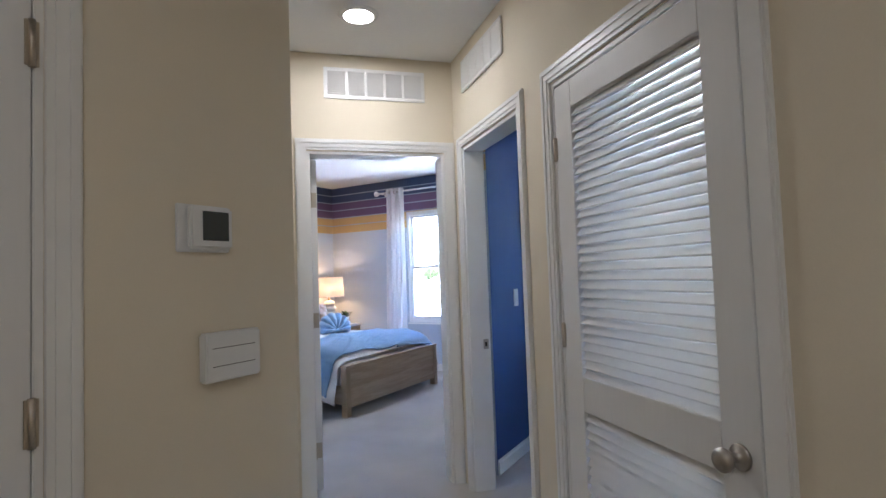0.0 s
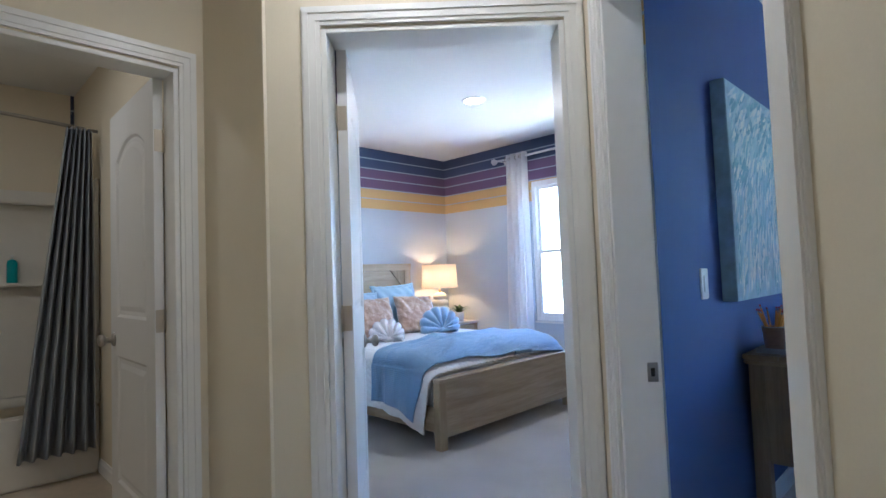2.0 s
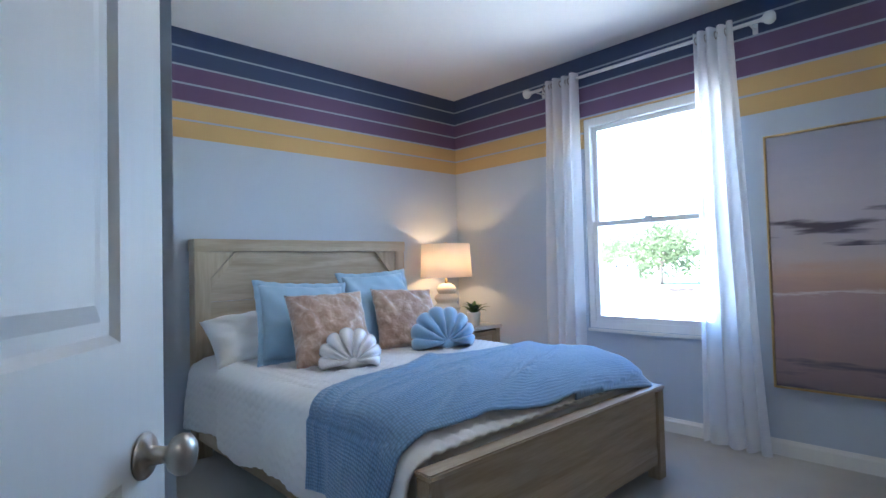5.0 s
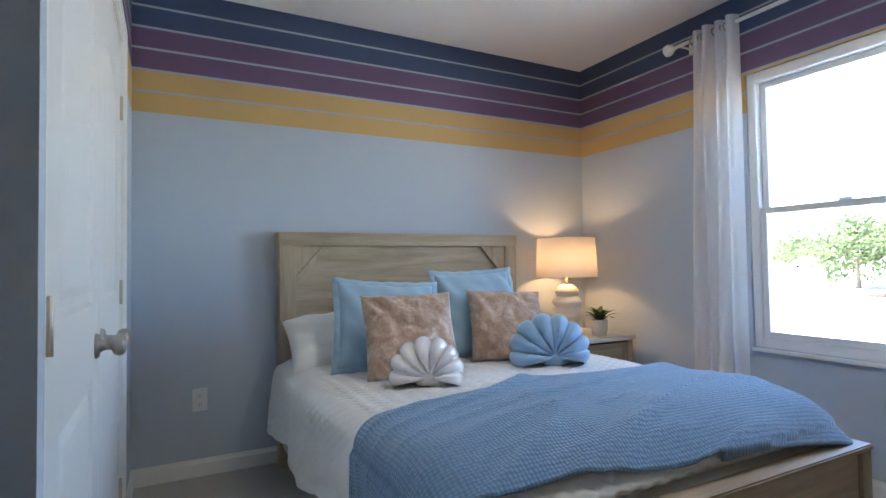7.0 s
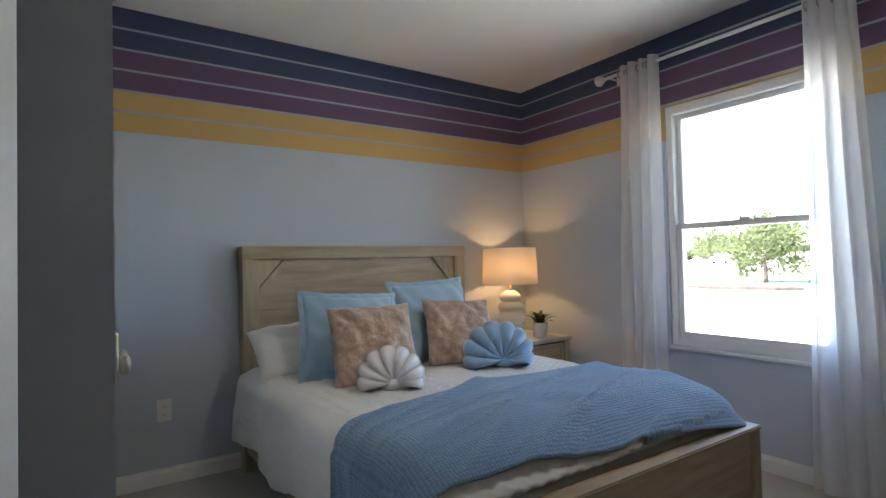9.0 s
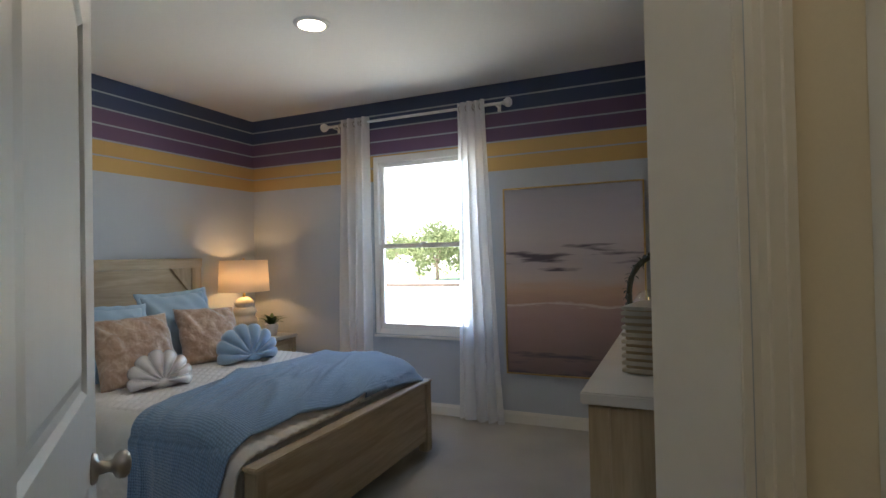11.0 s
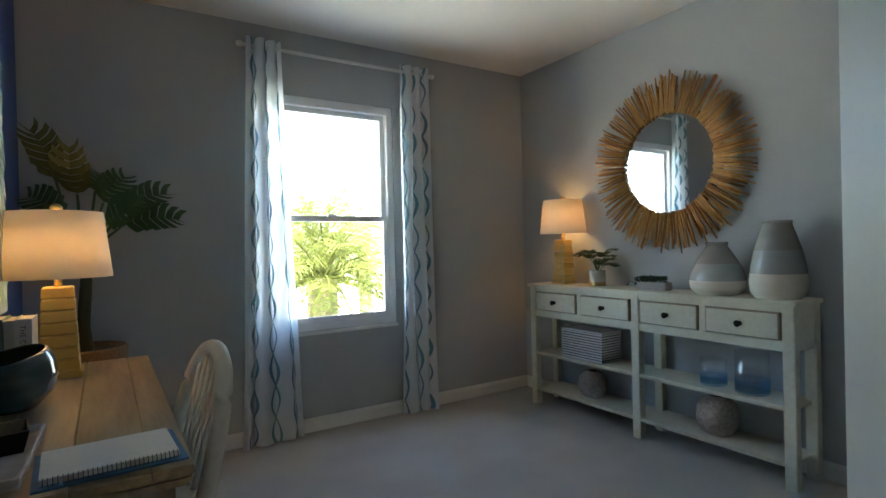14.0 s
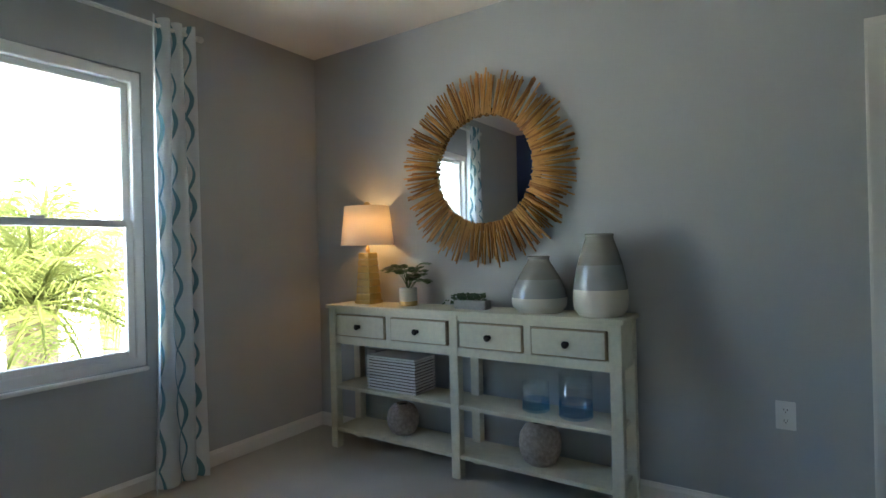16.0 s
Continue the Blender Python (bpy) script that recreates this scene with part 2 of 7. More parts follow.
def wall(name, p0, p1, thick, front, back, label, openings=(), z1=TOP + 0.02, z0=-0.02, ends=0):
    """A wall whose front runs from p0 to p1 with the room on its left; openings are (start, end, bottom, top) along it."""
    d = Vector(p1) - Vector(p0)
    length = d.length
    m = Matrix.Translation((*p0, 0)) @ Matrix.Rotation(math.atan2(d.y, d.x), 4, "Z")
    bm = B_()
    cuts = sorted({0.0, length, *[s for o in openings for s in o[:2]]})
    for a, b in zip(cuts, cuts[1:]):
        mid = (a + b) / 2
        holes = sorted([(o[2], o[3]) for o in openings if o[0] < mid < o[1]])
        low = z0
        for h0, h1 in holes:
            if h0 > low:
                box(bm, (a, -thick, low), (b, 0, h0))
            low = h1
        if low < z1:
            box(bm, (a, -thick, low), (b, 0, z1))
    bmesh.ops.remove_doubles(bm, verts=bm.verts, dist=1e-5)
    for f in bm.faces:
        f.normal_update()
        c = f.calc_center_median()
        f.material_index = 1 if c.y < -thick + 1e-4 else 0
        if c.x < 1e-4 or c.x > length - 1e-4:
            f.material_index = ends
    ob = structure(name, bm, [front, back], label)
    ob.matrix_world = m
    return ob


def hall(s, r, z=0.0):
    """A place by the hall's own axes: s back along the hall from its far corner, r to the right of the long wall's face."""
    return Vector((-1.3936 + s * EB.x - r * EB.y, 3.0264 + s * EB.y + r * EB.x, z))


XW, YW, XE, YC = -5.09, 6.07, -1.33, 3.097
XO = 2.055
HEAD = 1.975
wall("wall_bed", (XW, YW + 0.2), (XW, YC - 0.9), 0.2, BEDPAINT, EXTERIOR, "pale blue-grey wall with painted navy, plum and sand bands")
W1, W2 = (-3.79, -2.88), (-0.05, 0.865)
wall("wall_window_bedroom", (XE + 0.06, YW), (XW, YW), 0.2, BEDPAINT, EXTERIOR, "pale blue-grey window wall with painted level bands",
     [(XE + 0.06 - W1[1], XE + 0.06 - W1[0], 0.615, 2.095)])
wall("wall_window_office", (XO + 0.1, YW), (XE + 0.06, YW), 0.2, OFFICE, EXTERIOR, "grey painted office window wall",
     [(XO + 0.1 - W2[1], XO + 0.1 - W2[0], 0.642, 2.148)])
CLO = (-4.42, -2.985)
wall("wall_closet", (XW, YC), (-2.94, YC), 0.12, BEDPAINT, TRIM, "pale blue-grey wall with painted bands and a closet doorway",
     [(CLO[0] - XW, CLO[1] - XW, -0.05, HEAD)])
wall("wall_jog", (-2.94, YC - 0.12), (-2.94, 2.28), 0.12, BEDPAINT, HALL, "short pale blue-grey wall beside the bedroom door")
wall("wall_vestibule_north", (-3.0, 2.34), (-2.097, 2.34), 0.12, BEDPAINT, HALL, "short cream hall wall", ends=1)
d0 = (-2.1997, 2.3267)
wall("wall_bedroom_door", d0, (-1.31, 3.2164), 0.14, BEDPAINT, HALL, "cream slanted hall wall with the bedroom doorway", [(0.19, 1.004, -0.05, HEAD)], ends=1)
wall("wall_between_rooms", (XE, 3.15), (XE, YW), 0.12, BEDPAINT, BLUE, "deep blue office accent wall, pale bedroom side")
r0 = (-1.352, 3.1558)
wall("wall_office_door", r0, tuple(Vector(r0) + 3.6 * EB), 0.12, OFFICE, HALL, "long cream hall wall with the office and closet doorways",
     [(0.277, 1.035, -0.05, HEAD), (1.340, 2.240, -0.05, HEAD)])
wall("wall_office_south", (-0.12, 2.1), (XO, 2.1), 0.12, OFFICE, HALL, "grey painted office wall")
wall("wall_console", (XO, 2.0), (XO, YW), 0.12, OFFICE, EXTERIOR, "grey painted office wall behind the console",
     [(0.20, 0.985, -0.05, HEAD)])
LX = -0.97
wall("wall_thermostat", (LX, 1.28), (LX, -1.2), 0.12, HALL, HALL, "cream hall wall with the thermostat", [(0.64, 1.45, -0.05, HEAD)])
wall("wall_vestibule_south", (-2.65, 1.28), (LX - 0.002, 1.28), 0.12, HALL, HALL, "cream hall wall")
wall("wall_bath_door", (-2.61, 2.22), (-2.61, 1.28), 0.12, HALL, HALL, "cream hall wall with the bathroom doorway", [(0.095, 0.855, -0.05, HEAD)])
wall("wall_bath_north", (-2.73, 2.22), (XW, 2.22), 0.12, HALL, TRIM, "plain bathroom wall")
wall("wall_bath_west", (XW, 2.39), (XW, 0.5), 0.2, HALL, EXTERIOR, "plain bathroom wall")
wall("wall_bath_south", (XW, 0.6), (-2.56, 0.6), 0.12, HALL, EXTERIOR, "plain bathroom wall")
wall("wall_bath_east", (-2.73, 0.55), (-2.73, 1.25), 0.12, HALL, HALL, "plain bathroom wall")
wall("wall_hall_back", (LX - 0.12, -1.2), (1.3, -1.2), 0.12, HALL, EXTERIOR, "plain cream hall wall")
wall("wall_hall_side", (1.2, -1.3), (1.2, 0.72), 0.12, HALL, EXTERIOR, "plain cream hall wall")
wall("wall_closet_back", (XO + 0.75, 1.9), (XO + 0.75, 3.4), 0.1, TRIM, EXTERIOR, "plain closet wall")
wall("wall_outer_south", (-2.64, 0.48), (LX - 0.12, 0.48), 0.1, HALL, EXTERIOR, "plain wall")

bm = B_()
box(bm, (XW - 0.2, -1.35, -0.12), (XO + 0.9, YW + 0.2, 0.0))
structure("floor", bm, CARPET, "soft grey-beige cut-pile carpet", "carpet")
bm = B_()
box(bm, (XW, 0.6, 0.0), (-2.67, 2.22, 0.006))
structure("floor_bath", bm, BATHTILE, "warm beige bathroom floor", "floor")
bm = B_()
box(bm, (XW - 0.2, -1.35, TOP), (XO + 0.9, YW + 0.2, TOP + 0.15))
structure("ceiling", bm, CEIL, "off-white lightly textured ceiling", "ceiling")


def skirting(name, p0, p1):
    """A baseboard with a shaped top along a wall's front."""
    d = Vector(p1) - Vector(p0)
    bm = B_()
    prof = [(0, 0), (0, 0.088), (0.005, 0.088), (0.007, 0.078), (0.013, 0.066), (0.013, 0)]
    a = [bm.verts.new((0, y, z)) for y, z in prof]
    b = [bm.verts.new((d.length, y, z)) for y, z in prof]
    bm.faces.new(a)
    bm.faces.new(b[::-1])
    for i in range(len(prof)):
        j = (i + 1) % len(prof)
        bm.faces.new((a[i], a[j], b[j], b[i]))
    ob = structure(name, bm, TRIM, "white painted moulded baseboard", "baseboard")
    ob.matrix_world = Matrix.Translation((*p0, 0)) @ Matrix.Rotation(math.atan2(d.y, d.x), 4, "Z")


CW = 0.07
for p0, p1 in (((XE, YW), (XW, YW)), ((XW, YW), (XW, YC)), ((XW, YC), (CLO[0] - CW, YC)), ((XE, 3.35), (XE, YW)),
               ((XO, YW), (-1.21, YW)), ((-1.21, YW), (-1.21, 3.16)), ((XO, 2.985 + CW), (XO, YW)), ((0.0, 2.1), (XO, 2.1)),
               ((LX, 0.56 - 0.9), (LX, -1.2)), ((LX, 1.28), (LX, 0.72)), ((-2.61, 1.28), (LX, 1.28)), ((-2.12, 2.22), (-2.61, 2.22)), ((-2.73, 2.22), (XW + 0.75, 2.22)),
               (hall(1.212, 0)[:2], hall(1.05, 0)[:2]), (hall(3.3, 0)[:2], hall(2.252, 0)[:2])):
    skirting("baseboard", p0, p1)


def casing(name, m, width, height, depth, label, both=True):
    """A door lining with moulded casings on both faces; m puts the opening's bottom left corner at the front face, the wall behind along -y."""
    top = thing(name, m, label, "door frame")
    top["kind"] = "structure"
    bm = B_()
    t = 0.018
    box(bm, (0, -depth, 0), (t, 0, height), bevel=0.002)
    box(bm, (width - t, -depth, 0), (width, 0, height), bevel=0.002)
    box(bm, (t, -depth, height - t), (width - t, 0, height), bevel=0.002)
    part("jamb", bm, TRIM, top)
    for sign, y in ((1, 0.0), (-1, -depth)):
        bm = B_()
        for a, b, thick in ((0.006, CW, 0.010), (0.02, CW - 0.004, 0.014), (0.045, CW - 0.008, 0.018)):
            end = [(width - t + 0.012 + a, height + a), (width - t + 0.012 + a, 0), (width - t + 0.012 + b, 0), (width - t + 0.012 + b, height + b)]
            if not both:
                end = [(width, height + a), (width, height + b)]
            prism(bm, [(t - 0.012 - b, 0), (t - 0.012 - a, 0), (t - 0.012 - a, height + a), *end, (t - 0.012 - b, height + b)], 0, thick,
                  Matrix.Translation((0, y, 0)) @ Matrix(((1, 0, 0, 0), (0, 0, sign, 0), (0, 1, 0, 0), (0, 0, 0, 1))))
        part("casing", bm, TRIM, top)
    return top


def along(p, d):
    """A pose at p on the floor, x along d, y to the left of it."""
    return Matrix.Translation((p[0], p[1], 0)) @ Matrix.Rotation(math.atan2(d[1], d[0]), 4, "Z")


dm = along(Vector(d0) + 0.19 * ER, ER)
casing("door_frame_bedroom", dm, 0.814, HEAD, 0.14, "white moulded bedroom door frame")
om = along(Vector(r0) + 0.277 * EB, EB)
casing("door_frame_office", om, 0.758, HEAD, 0.12, "white moulded office door frame")
lm = along(Vector(r0) + 1.340 * EB, EB)
casing("door_frame_utility", lm, 0.90, HEAD, 0.12, "white moulded utility closet door frame")
bm_ = along((-2.61, 2.125), (0, -1))
casing("door_frame_bath", bm_, 0.76, HEAD, 0.12, "white moulded bathroom door frame")
cm_ = along((CLO[0], YC), (1, 0))
casing("door_frame_closet", cm_, CLO[1] - CLO[0], HEAD, 0.12, "white moulded closet door frame", False)
tm = along((LX, 0.64), (0, -1))
casing("door_frame_hall", tm, 0.81, HEAD, 0.12, "white moulded hall door frame")
oc = along((XO, 2.20), (0, 1))
casing("door_frame_office_closet", oc, 0.785, HEAD, 0.12, "white moulded office closet door frame")


def window(name, x0, x1, label, low, high):
    """A white vinyl single-hung window set in the wall: frame, two sashes with glass, sill."""
    top = thing(name, Matrix.Translation((x0, YW, low)), label, "window")
    top["kind"] = "structure"
    w, h = x1 - x0, high - low
    rail = 0.715
    y = 0.012
    bm = B_()
    for lo, hi in (((0, y, 0), (0.045, y + 0.075, h)), ((w - 0.045, y, 0), (w, y + 0.075, h)), ((0.045, y, 0), (w - 0.045, y + 0.075, 0.05)), ((0.045, y, h - 0.055), (w - 0.045, y + 0.075, h))):
        box(bm, lo, hi, bevel=0.004)
    part("window_frame", bm, VINYL, top)
    for z0, z1, yy in ((0.05, rail + 0.03, y + 0.012), (rail - 0.005, h - 0.055, y + 0.040)):
        bm = B_()
        e = 0.034
        a, b = 0.045, w - 0.045
        for lo, hi in (((a, yy, z0), (a + e, yy + 0.026, z1)), ((b - e, yy, z0), (b, yy + 0.026, z1)), ((a + e, yy, z0), (b - e, yy + 0.026, z0 + e)), ((a + e, yy, z1 - e), (b - e, yy + 0.026, z1))):
            box(bm, lo, hi, bevel=0.003)
        sash = part("sash", bm, VINYL, top)
        bm = B_()
        box(bm, (a + e - 0.004, yy + 0.011, z0 + e - 0.004), (b - e + 0.004, yy + 0.015, z1 - e + 0.004))
        pane = part("pane", bm, GLASS, sash, "clear glass pane")
        pane.visible_shadow = False
    bm = B_()
    box(bm, (w / 2 - 0.03, y - 0.002, rail + 0.03), (w / 2 + 0.03, y + 0.02, rail + 0.042), bevel=0.003)
    part("latch", bm, VINYL, top)
    bm = B_()
    box(bm, (-0.0, -0.022, -0.022), (w + 0.0, 0.012, -0.002), bevel=0.005)
    part("window_sill", bm, TRIM, top)
    return top


GLASS = bpy.data.materials.new("window_glass")
GLASS.use_nodes = True
gb = GLASS.node_tree.nodes["Principled BSDF"]
gb.inputs["Transmission Weight"].default_value, gb.inputs["Roughness"].default_value, gb.inputs["IOR"].default_value = 1.0, 0.0, 1.02
gb.inputs["Base Color"].default_value = (1, 1, 1, 1)
window("window_1", *W1, "white vinyl single-hung bedroom window", 0.615, 2.095)
window("window_2", *W2, "white vinyl single-hung office window", 0.642, 2.148)

# ---- doors ----
def knob(parent, x, z, y, side):
    """A round door knob with its rose, standing off a leaf's face at y towards side (+1 or -1)."""
    m = Matrix.Translation((x, y, z)) @ Matrix.Rotation(-side * math.pi / 2, 4, "X")
    bm = B_()
    lathe(bm, [(0.032, 0), (0.032, 0.004), (0.028, 0.009), (0.014, 0.012), (0.0115, 0.03), (0.014, 0.036), (0.024, 0.041), (0.0285, 0.050), (0.028, 0.060), (0.021, 0.067), (0.008, 0.070)], m, 28)
    return part("door_knob", bm, NICKEL, parent, "brushed nickel door knob")


def hinges(parent, x, y, h, plates=True):
    for z in (0.24, h / 2 + 0.02, h - 0.24):
        bm = B_()
        tube(bm, [(x, y, z - 0.046), (x, y, z + 0.046)], 0.0065, 10)
        if plates:
            sg = -1 if y > 0 else 1
            box(bm, (x - 0.0022, min(y, y + sg * 0.036), z - 0.044), (x - 0.0002, max(y, y + sg * 0.036), z + 0.044), bevel=0.0006)
            box(bm, (x - 0.032, y - 0.0035, z - 0.044), (x - 0.002, y - 0.001, z + 0.044), bevel=0.0006)
        else:
            box(bm, (x - 0.012, y - 0.003, z - 0.044), (x + 0.012, y + 0.0015, z + 0.044), bevel=0.0006)
        part("hinge", bm, BRASS, parent, "dull metal butt hinge")


def frame_ring(bm, outer, inner, y, drop, m=None):
    """A sloped moulding between two like outlines in x and z."""
    a = [bm.verts.new((x, y, z)) for x, z in outer]
    b = [bm.verts.new((x, y - drop, z)) for x, z in inner]
    n = len(a)
    for i in range(n):
        j = (i + 1) % n
        bm.faces.new((a[i], a[j], b[j], b[i]))
    return a, b


def panel_outline(x0, x1, z0, z1, arch, inset, n=14):
    x0, x1, z0, z1 = x0 + inset, x1 - inset, z0 + inset, z1 - inset
    pts = [(x0, z0), (x1, z0)]
    if arch:
        for i in range(n + 1):
            u = i / n
            x = x1 + (x0 - x1) * u
            pts.append((x, z1 - arch * (abs(2 * u - 1) ** 2.2)))
    else:
        pts += [(x1, z1), (x0, z1)]
    return pts


def leaf_face(bm, w, h, y, sign, panels):
    """One moulded face of a door: flat stiles and rails with sunk, raised-field panels."""
    def put(x, d, z):
        return bm.verts.new((x, y + sign * d, z))
    # flat face: strips round each panel's box
    xa, xb = panels[0][0], panels[0][1]
    zs = sorted({0.0, h, *[z for p in panels for z in (p[2], p[3])]})
    def quad(x0, x1, z0, z1):
        f = bm.faces.new((put(x0, 0, z0), put(x1, 0, z0), put(x1, 0, z1), put(x0, 0, z1)))
        return f
    quad(0, xa, 0, h)
    quad(xb, w, 0, h)
    for a, b in zip(zs, zs[1:]):
        if not any(p[2] <= a and b <= p[3] for p in panels):
            quad(xa, xb, a, b)
    for x0, x1, z0, z1, arch in panels:
        rings = [panel_outline(x0, x1, z0, z1, arch, i) for i in (0.0, 0.012, 0.030, 0.052)]
        depth = [0.0, -0.008, -0.008, -0.002]
        vs = [[put(x, d, z) for x, z in ring] for ring, d in zip(rings, depth)]
        for a, b in zip(vs, vs[1:]):
            for i in range(len(a)):
                j = (i + 1) % len(a)
                bm.faces.new((a[i], a[j], b[j], b[i]))
        bm.faces.new(vs[-1])
        if arch:  # spandrels above the arch, flush with the rails
            top = rings[0][2:]
            for (xA, zA), (xB, zB) in zip(top, top[1:]):
                bm.faces.new((put(xA, 0, zA), put(xA, 0, z1), put(xB, 0, z1), put(xB, 0, zB)))


def panel_door(name, hinge, swing, w, h, side, label, knobs=True, latch=True, kz=0.885):
    """A moulded two-panel door with an arched top panel. hinge: pose of the hinge line's foot, x along the shut leaf, thickness along -y
    (side 1) or +y (side -1); swing: degrees by which it stands open."""
    top = thing(name, hinge @ Matrix.Rotation(radians(swing), 4, "Z"), label, "door")
    t = 0.035
    y0, y1 = (-t, 0.0) if side > 0 else (0.0, t)
    z0 = 0.014
    bm = B_()
    panels = [(0.12, w - 0.12, 0.98, h - 0.16, 0.075), (0.12, w - 0.12, 0.22, 0.80, 0.0)]
    leaf_face(bm, w, h, y1, 1, panels)
    leaf_face(bm, w, h, y0, -1, panels)
    for (xa, xb, za, zb) in ((0, 0, 0, h), (w, w, 0, h)):
        bm.faces.new([bm.verts.new(v) for v in ((xa, y0, 0), (xa, y1, 0), (xa, y1, h), (xa, y0, h))])
    for z in (0, h):
        bm.faces.new([bm.verts.new(v) for v in ((0, y0, z), (w, y0, z), (w, y1, z), (0, y1, z))])
    bmesh.ops.remove_doubles(bm, verts=bm.verts, dist=1e-5)
    bmesh.ops.translate(bm, verts=bm.verts, vec=(0, 0, z0))
    leaf = part("leaf", bm, DOORP, top)
    if knobs:
        knob(top, w - 0.065, kz, y1, 1)
        knob(top, w - 0.065, kz, y0, -1)
    if latch:
        bm = B_()
        box(bm, (w - 0.001, (y0 + y1) / 2 - 0.0125, kz - 0.03), (w + 0.0015, (y0 + y1) / 2 + 0.0125, kz + 0.03), bevel=0.001)
        box(bm, (w, (y0 + y1) / 2 - 0.006, kz - 0.01), (w + 0.009, (y0 + y1) / 2 + 0.006, kz + 0.01), bevel=0.003)
        part("latch_plate", bm, NICKEL, top, "nickel latch plate")
    hinges(top, 0.0, (y1 if side > 0 else y0) + 0.004 * side, h, swing != 0)
    return top


LEAF = 1.95
# bedroom door, hinged at its far left jamb and standing open into the bedroom
h1 = dm @ Matrix.Translation((0.022, 0.0, 0))
panel_door("bedroom_door", h1, DOOR1_SWING, 0.772, LEAF, 1, "open white two-panel bedroom door with nickel knobs", kz=0.83)
# office door, hinged at the near jamb, opened into the office at a right angle
h2 = om @ Matrix.Translation((0.736, 0.0, 0)) @ Matrix.Rotation(math.pi, 4, "Z")
panel_door("office_door", h2, -90, 0.712, LEAF, -1, "open white two-panel office door with nickel knobs", kz=0.865)
# bathroom door, opened inwards
h3 = bm_ @ Matrix.Translation((0.022, -0.12, 0))
panel_door("bathroom_door", h3, -91, 0.716, LEAF, -1, "open white two-panel bathroom door with nickel knob")
# bedroom closet, shut
half = (CLO[1] - CLO[0]) / 2
h4 = cm_ @ Matrix.Translation((0.021, -0.002, 0))
panel_door("closet_door", h4, 0, half - 0.023, LEAF, 1, "shut white two-panel closet door with nickel knob", latch=False)
h4b = cm_ @ Matrix.Translation((2 * half - 0.021, -0.002, 0)) @ Matrix.Rotation(math.pi, 4, "Z")
panel_door("closet_door", h4b, 0, half - 0.023, LEAF, -1, "shut white two-panel closet door with nickel knob", latch=False)
# hall door by the thermostat, shut
h5 = tm @ Matrix.Translation((0.021, -0.002, 0))
panel_door("hall_door", h5, 0, 0.768, LEAF, 1, "shut white two-panel hall door", latch=False)
# office closet, shut
h6 = oc @ Matrix.Translation((0.764, -0.002, 0)) @ Matrix.Rotation(math.pi, 4, "Z")
panel_door("office_closet_door", h6, 0, 0.743, LEAF, -1, "shut white two-panel office closet door", latch=False)


def louver_door(m, w, h):
    top = thing("utility_closet_door", m, "shut white louvered utility closet door with nickel knob", "door")
    t = 0.035
    bm = B_()
    st = 0.115
    for lo, hi in (((0, -t, 0.012), (st, 0, h)), ((w - st, -t, 0.012), (w, 0, h)), ((st, -t, 0.012), (w - st, 0, 0.20)), ((st, -t, 0.73), (w - st, 0, 0.855)), ((st, -t, h - 0.105), (w - st, 0, h))):
        box(bm, lo, hi, bevel=0.002)
    leaf = part("leaf", bm, DOORP, top)
    slat = None
    for z0, z1 in ((0.20, 0.73), (0.855, h - 0.105)):
        n = round((z1 - z0) / 0.0315)
        step = (z1 - z0) / n
        for i in range(n):
            z = z0 + (i + 0.5) * step
            if slat is None:
                bm = B_()
                box(bm, (st - 0.002, -0.0035, -0.0215), (w - st + 0.002, 0.0035, 0.0215), bevel=0.002)
                slat = part("slat", bm, DOORP, top)
                one = slat
            else:
                one = new("slat", slat.data)
                one.parent = top
            one.matrix_basis = Matrix.Translation((0, -t / 2, z)) @ Matrix.Rotation(radians(33), 4, "X")
    knob(top, w - 0.060, 0.785, 0, 1)
    hinges(top, 0.0, 0.004, h, False)
    return top


# its hinges stand at the far jamb, its face to the hall
louver_door(along(hall(1.304, 0.002)[:2], EB) @ Matrix.Diagonal((1, -1, 1, 1)), 0.856, LEAF)


def on_wall(p, right, z):
    """A pose on a wall: x along right, y up, z out of the wall to the left of -right."""
    r = Vector((right[0], right[1], 0)).normalized()
    out = r.cross(Vector((0, 0, 1)))
    m = Matrix((r, Vector((0, 0, 1)), out)).transposed().to_4x4()
    m.translation = (p[0], p[1], z)
    return m


MIRROR = bpy.data.materials.new("mirror_glass")
MIRROR.use_nodes = True
mb = MIRROR.node_tree.nodes["Principled BSDF"]
mb.inputs["Metallic"].default_value, mb.inputs["Roughness"].default_value = 1.0, 0.02
mb.inputs["Base Color"].default_value = (0.86, 0.88, 0.88, 1)


# ---- bedroom things ----
QUILT = material("white_quilt", (0.78, 0.77, 0.75), 0.9, grain=420, vary=0.03, bump=0.35, deep=0.002, sheen=0.2)
BLANKET = bpy.data.materials.new("waffle_blanket")
BLANKET.use_nodes = True


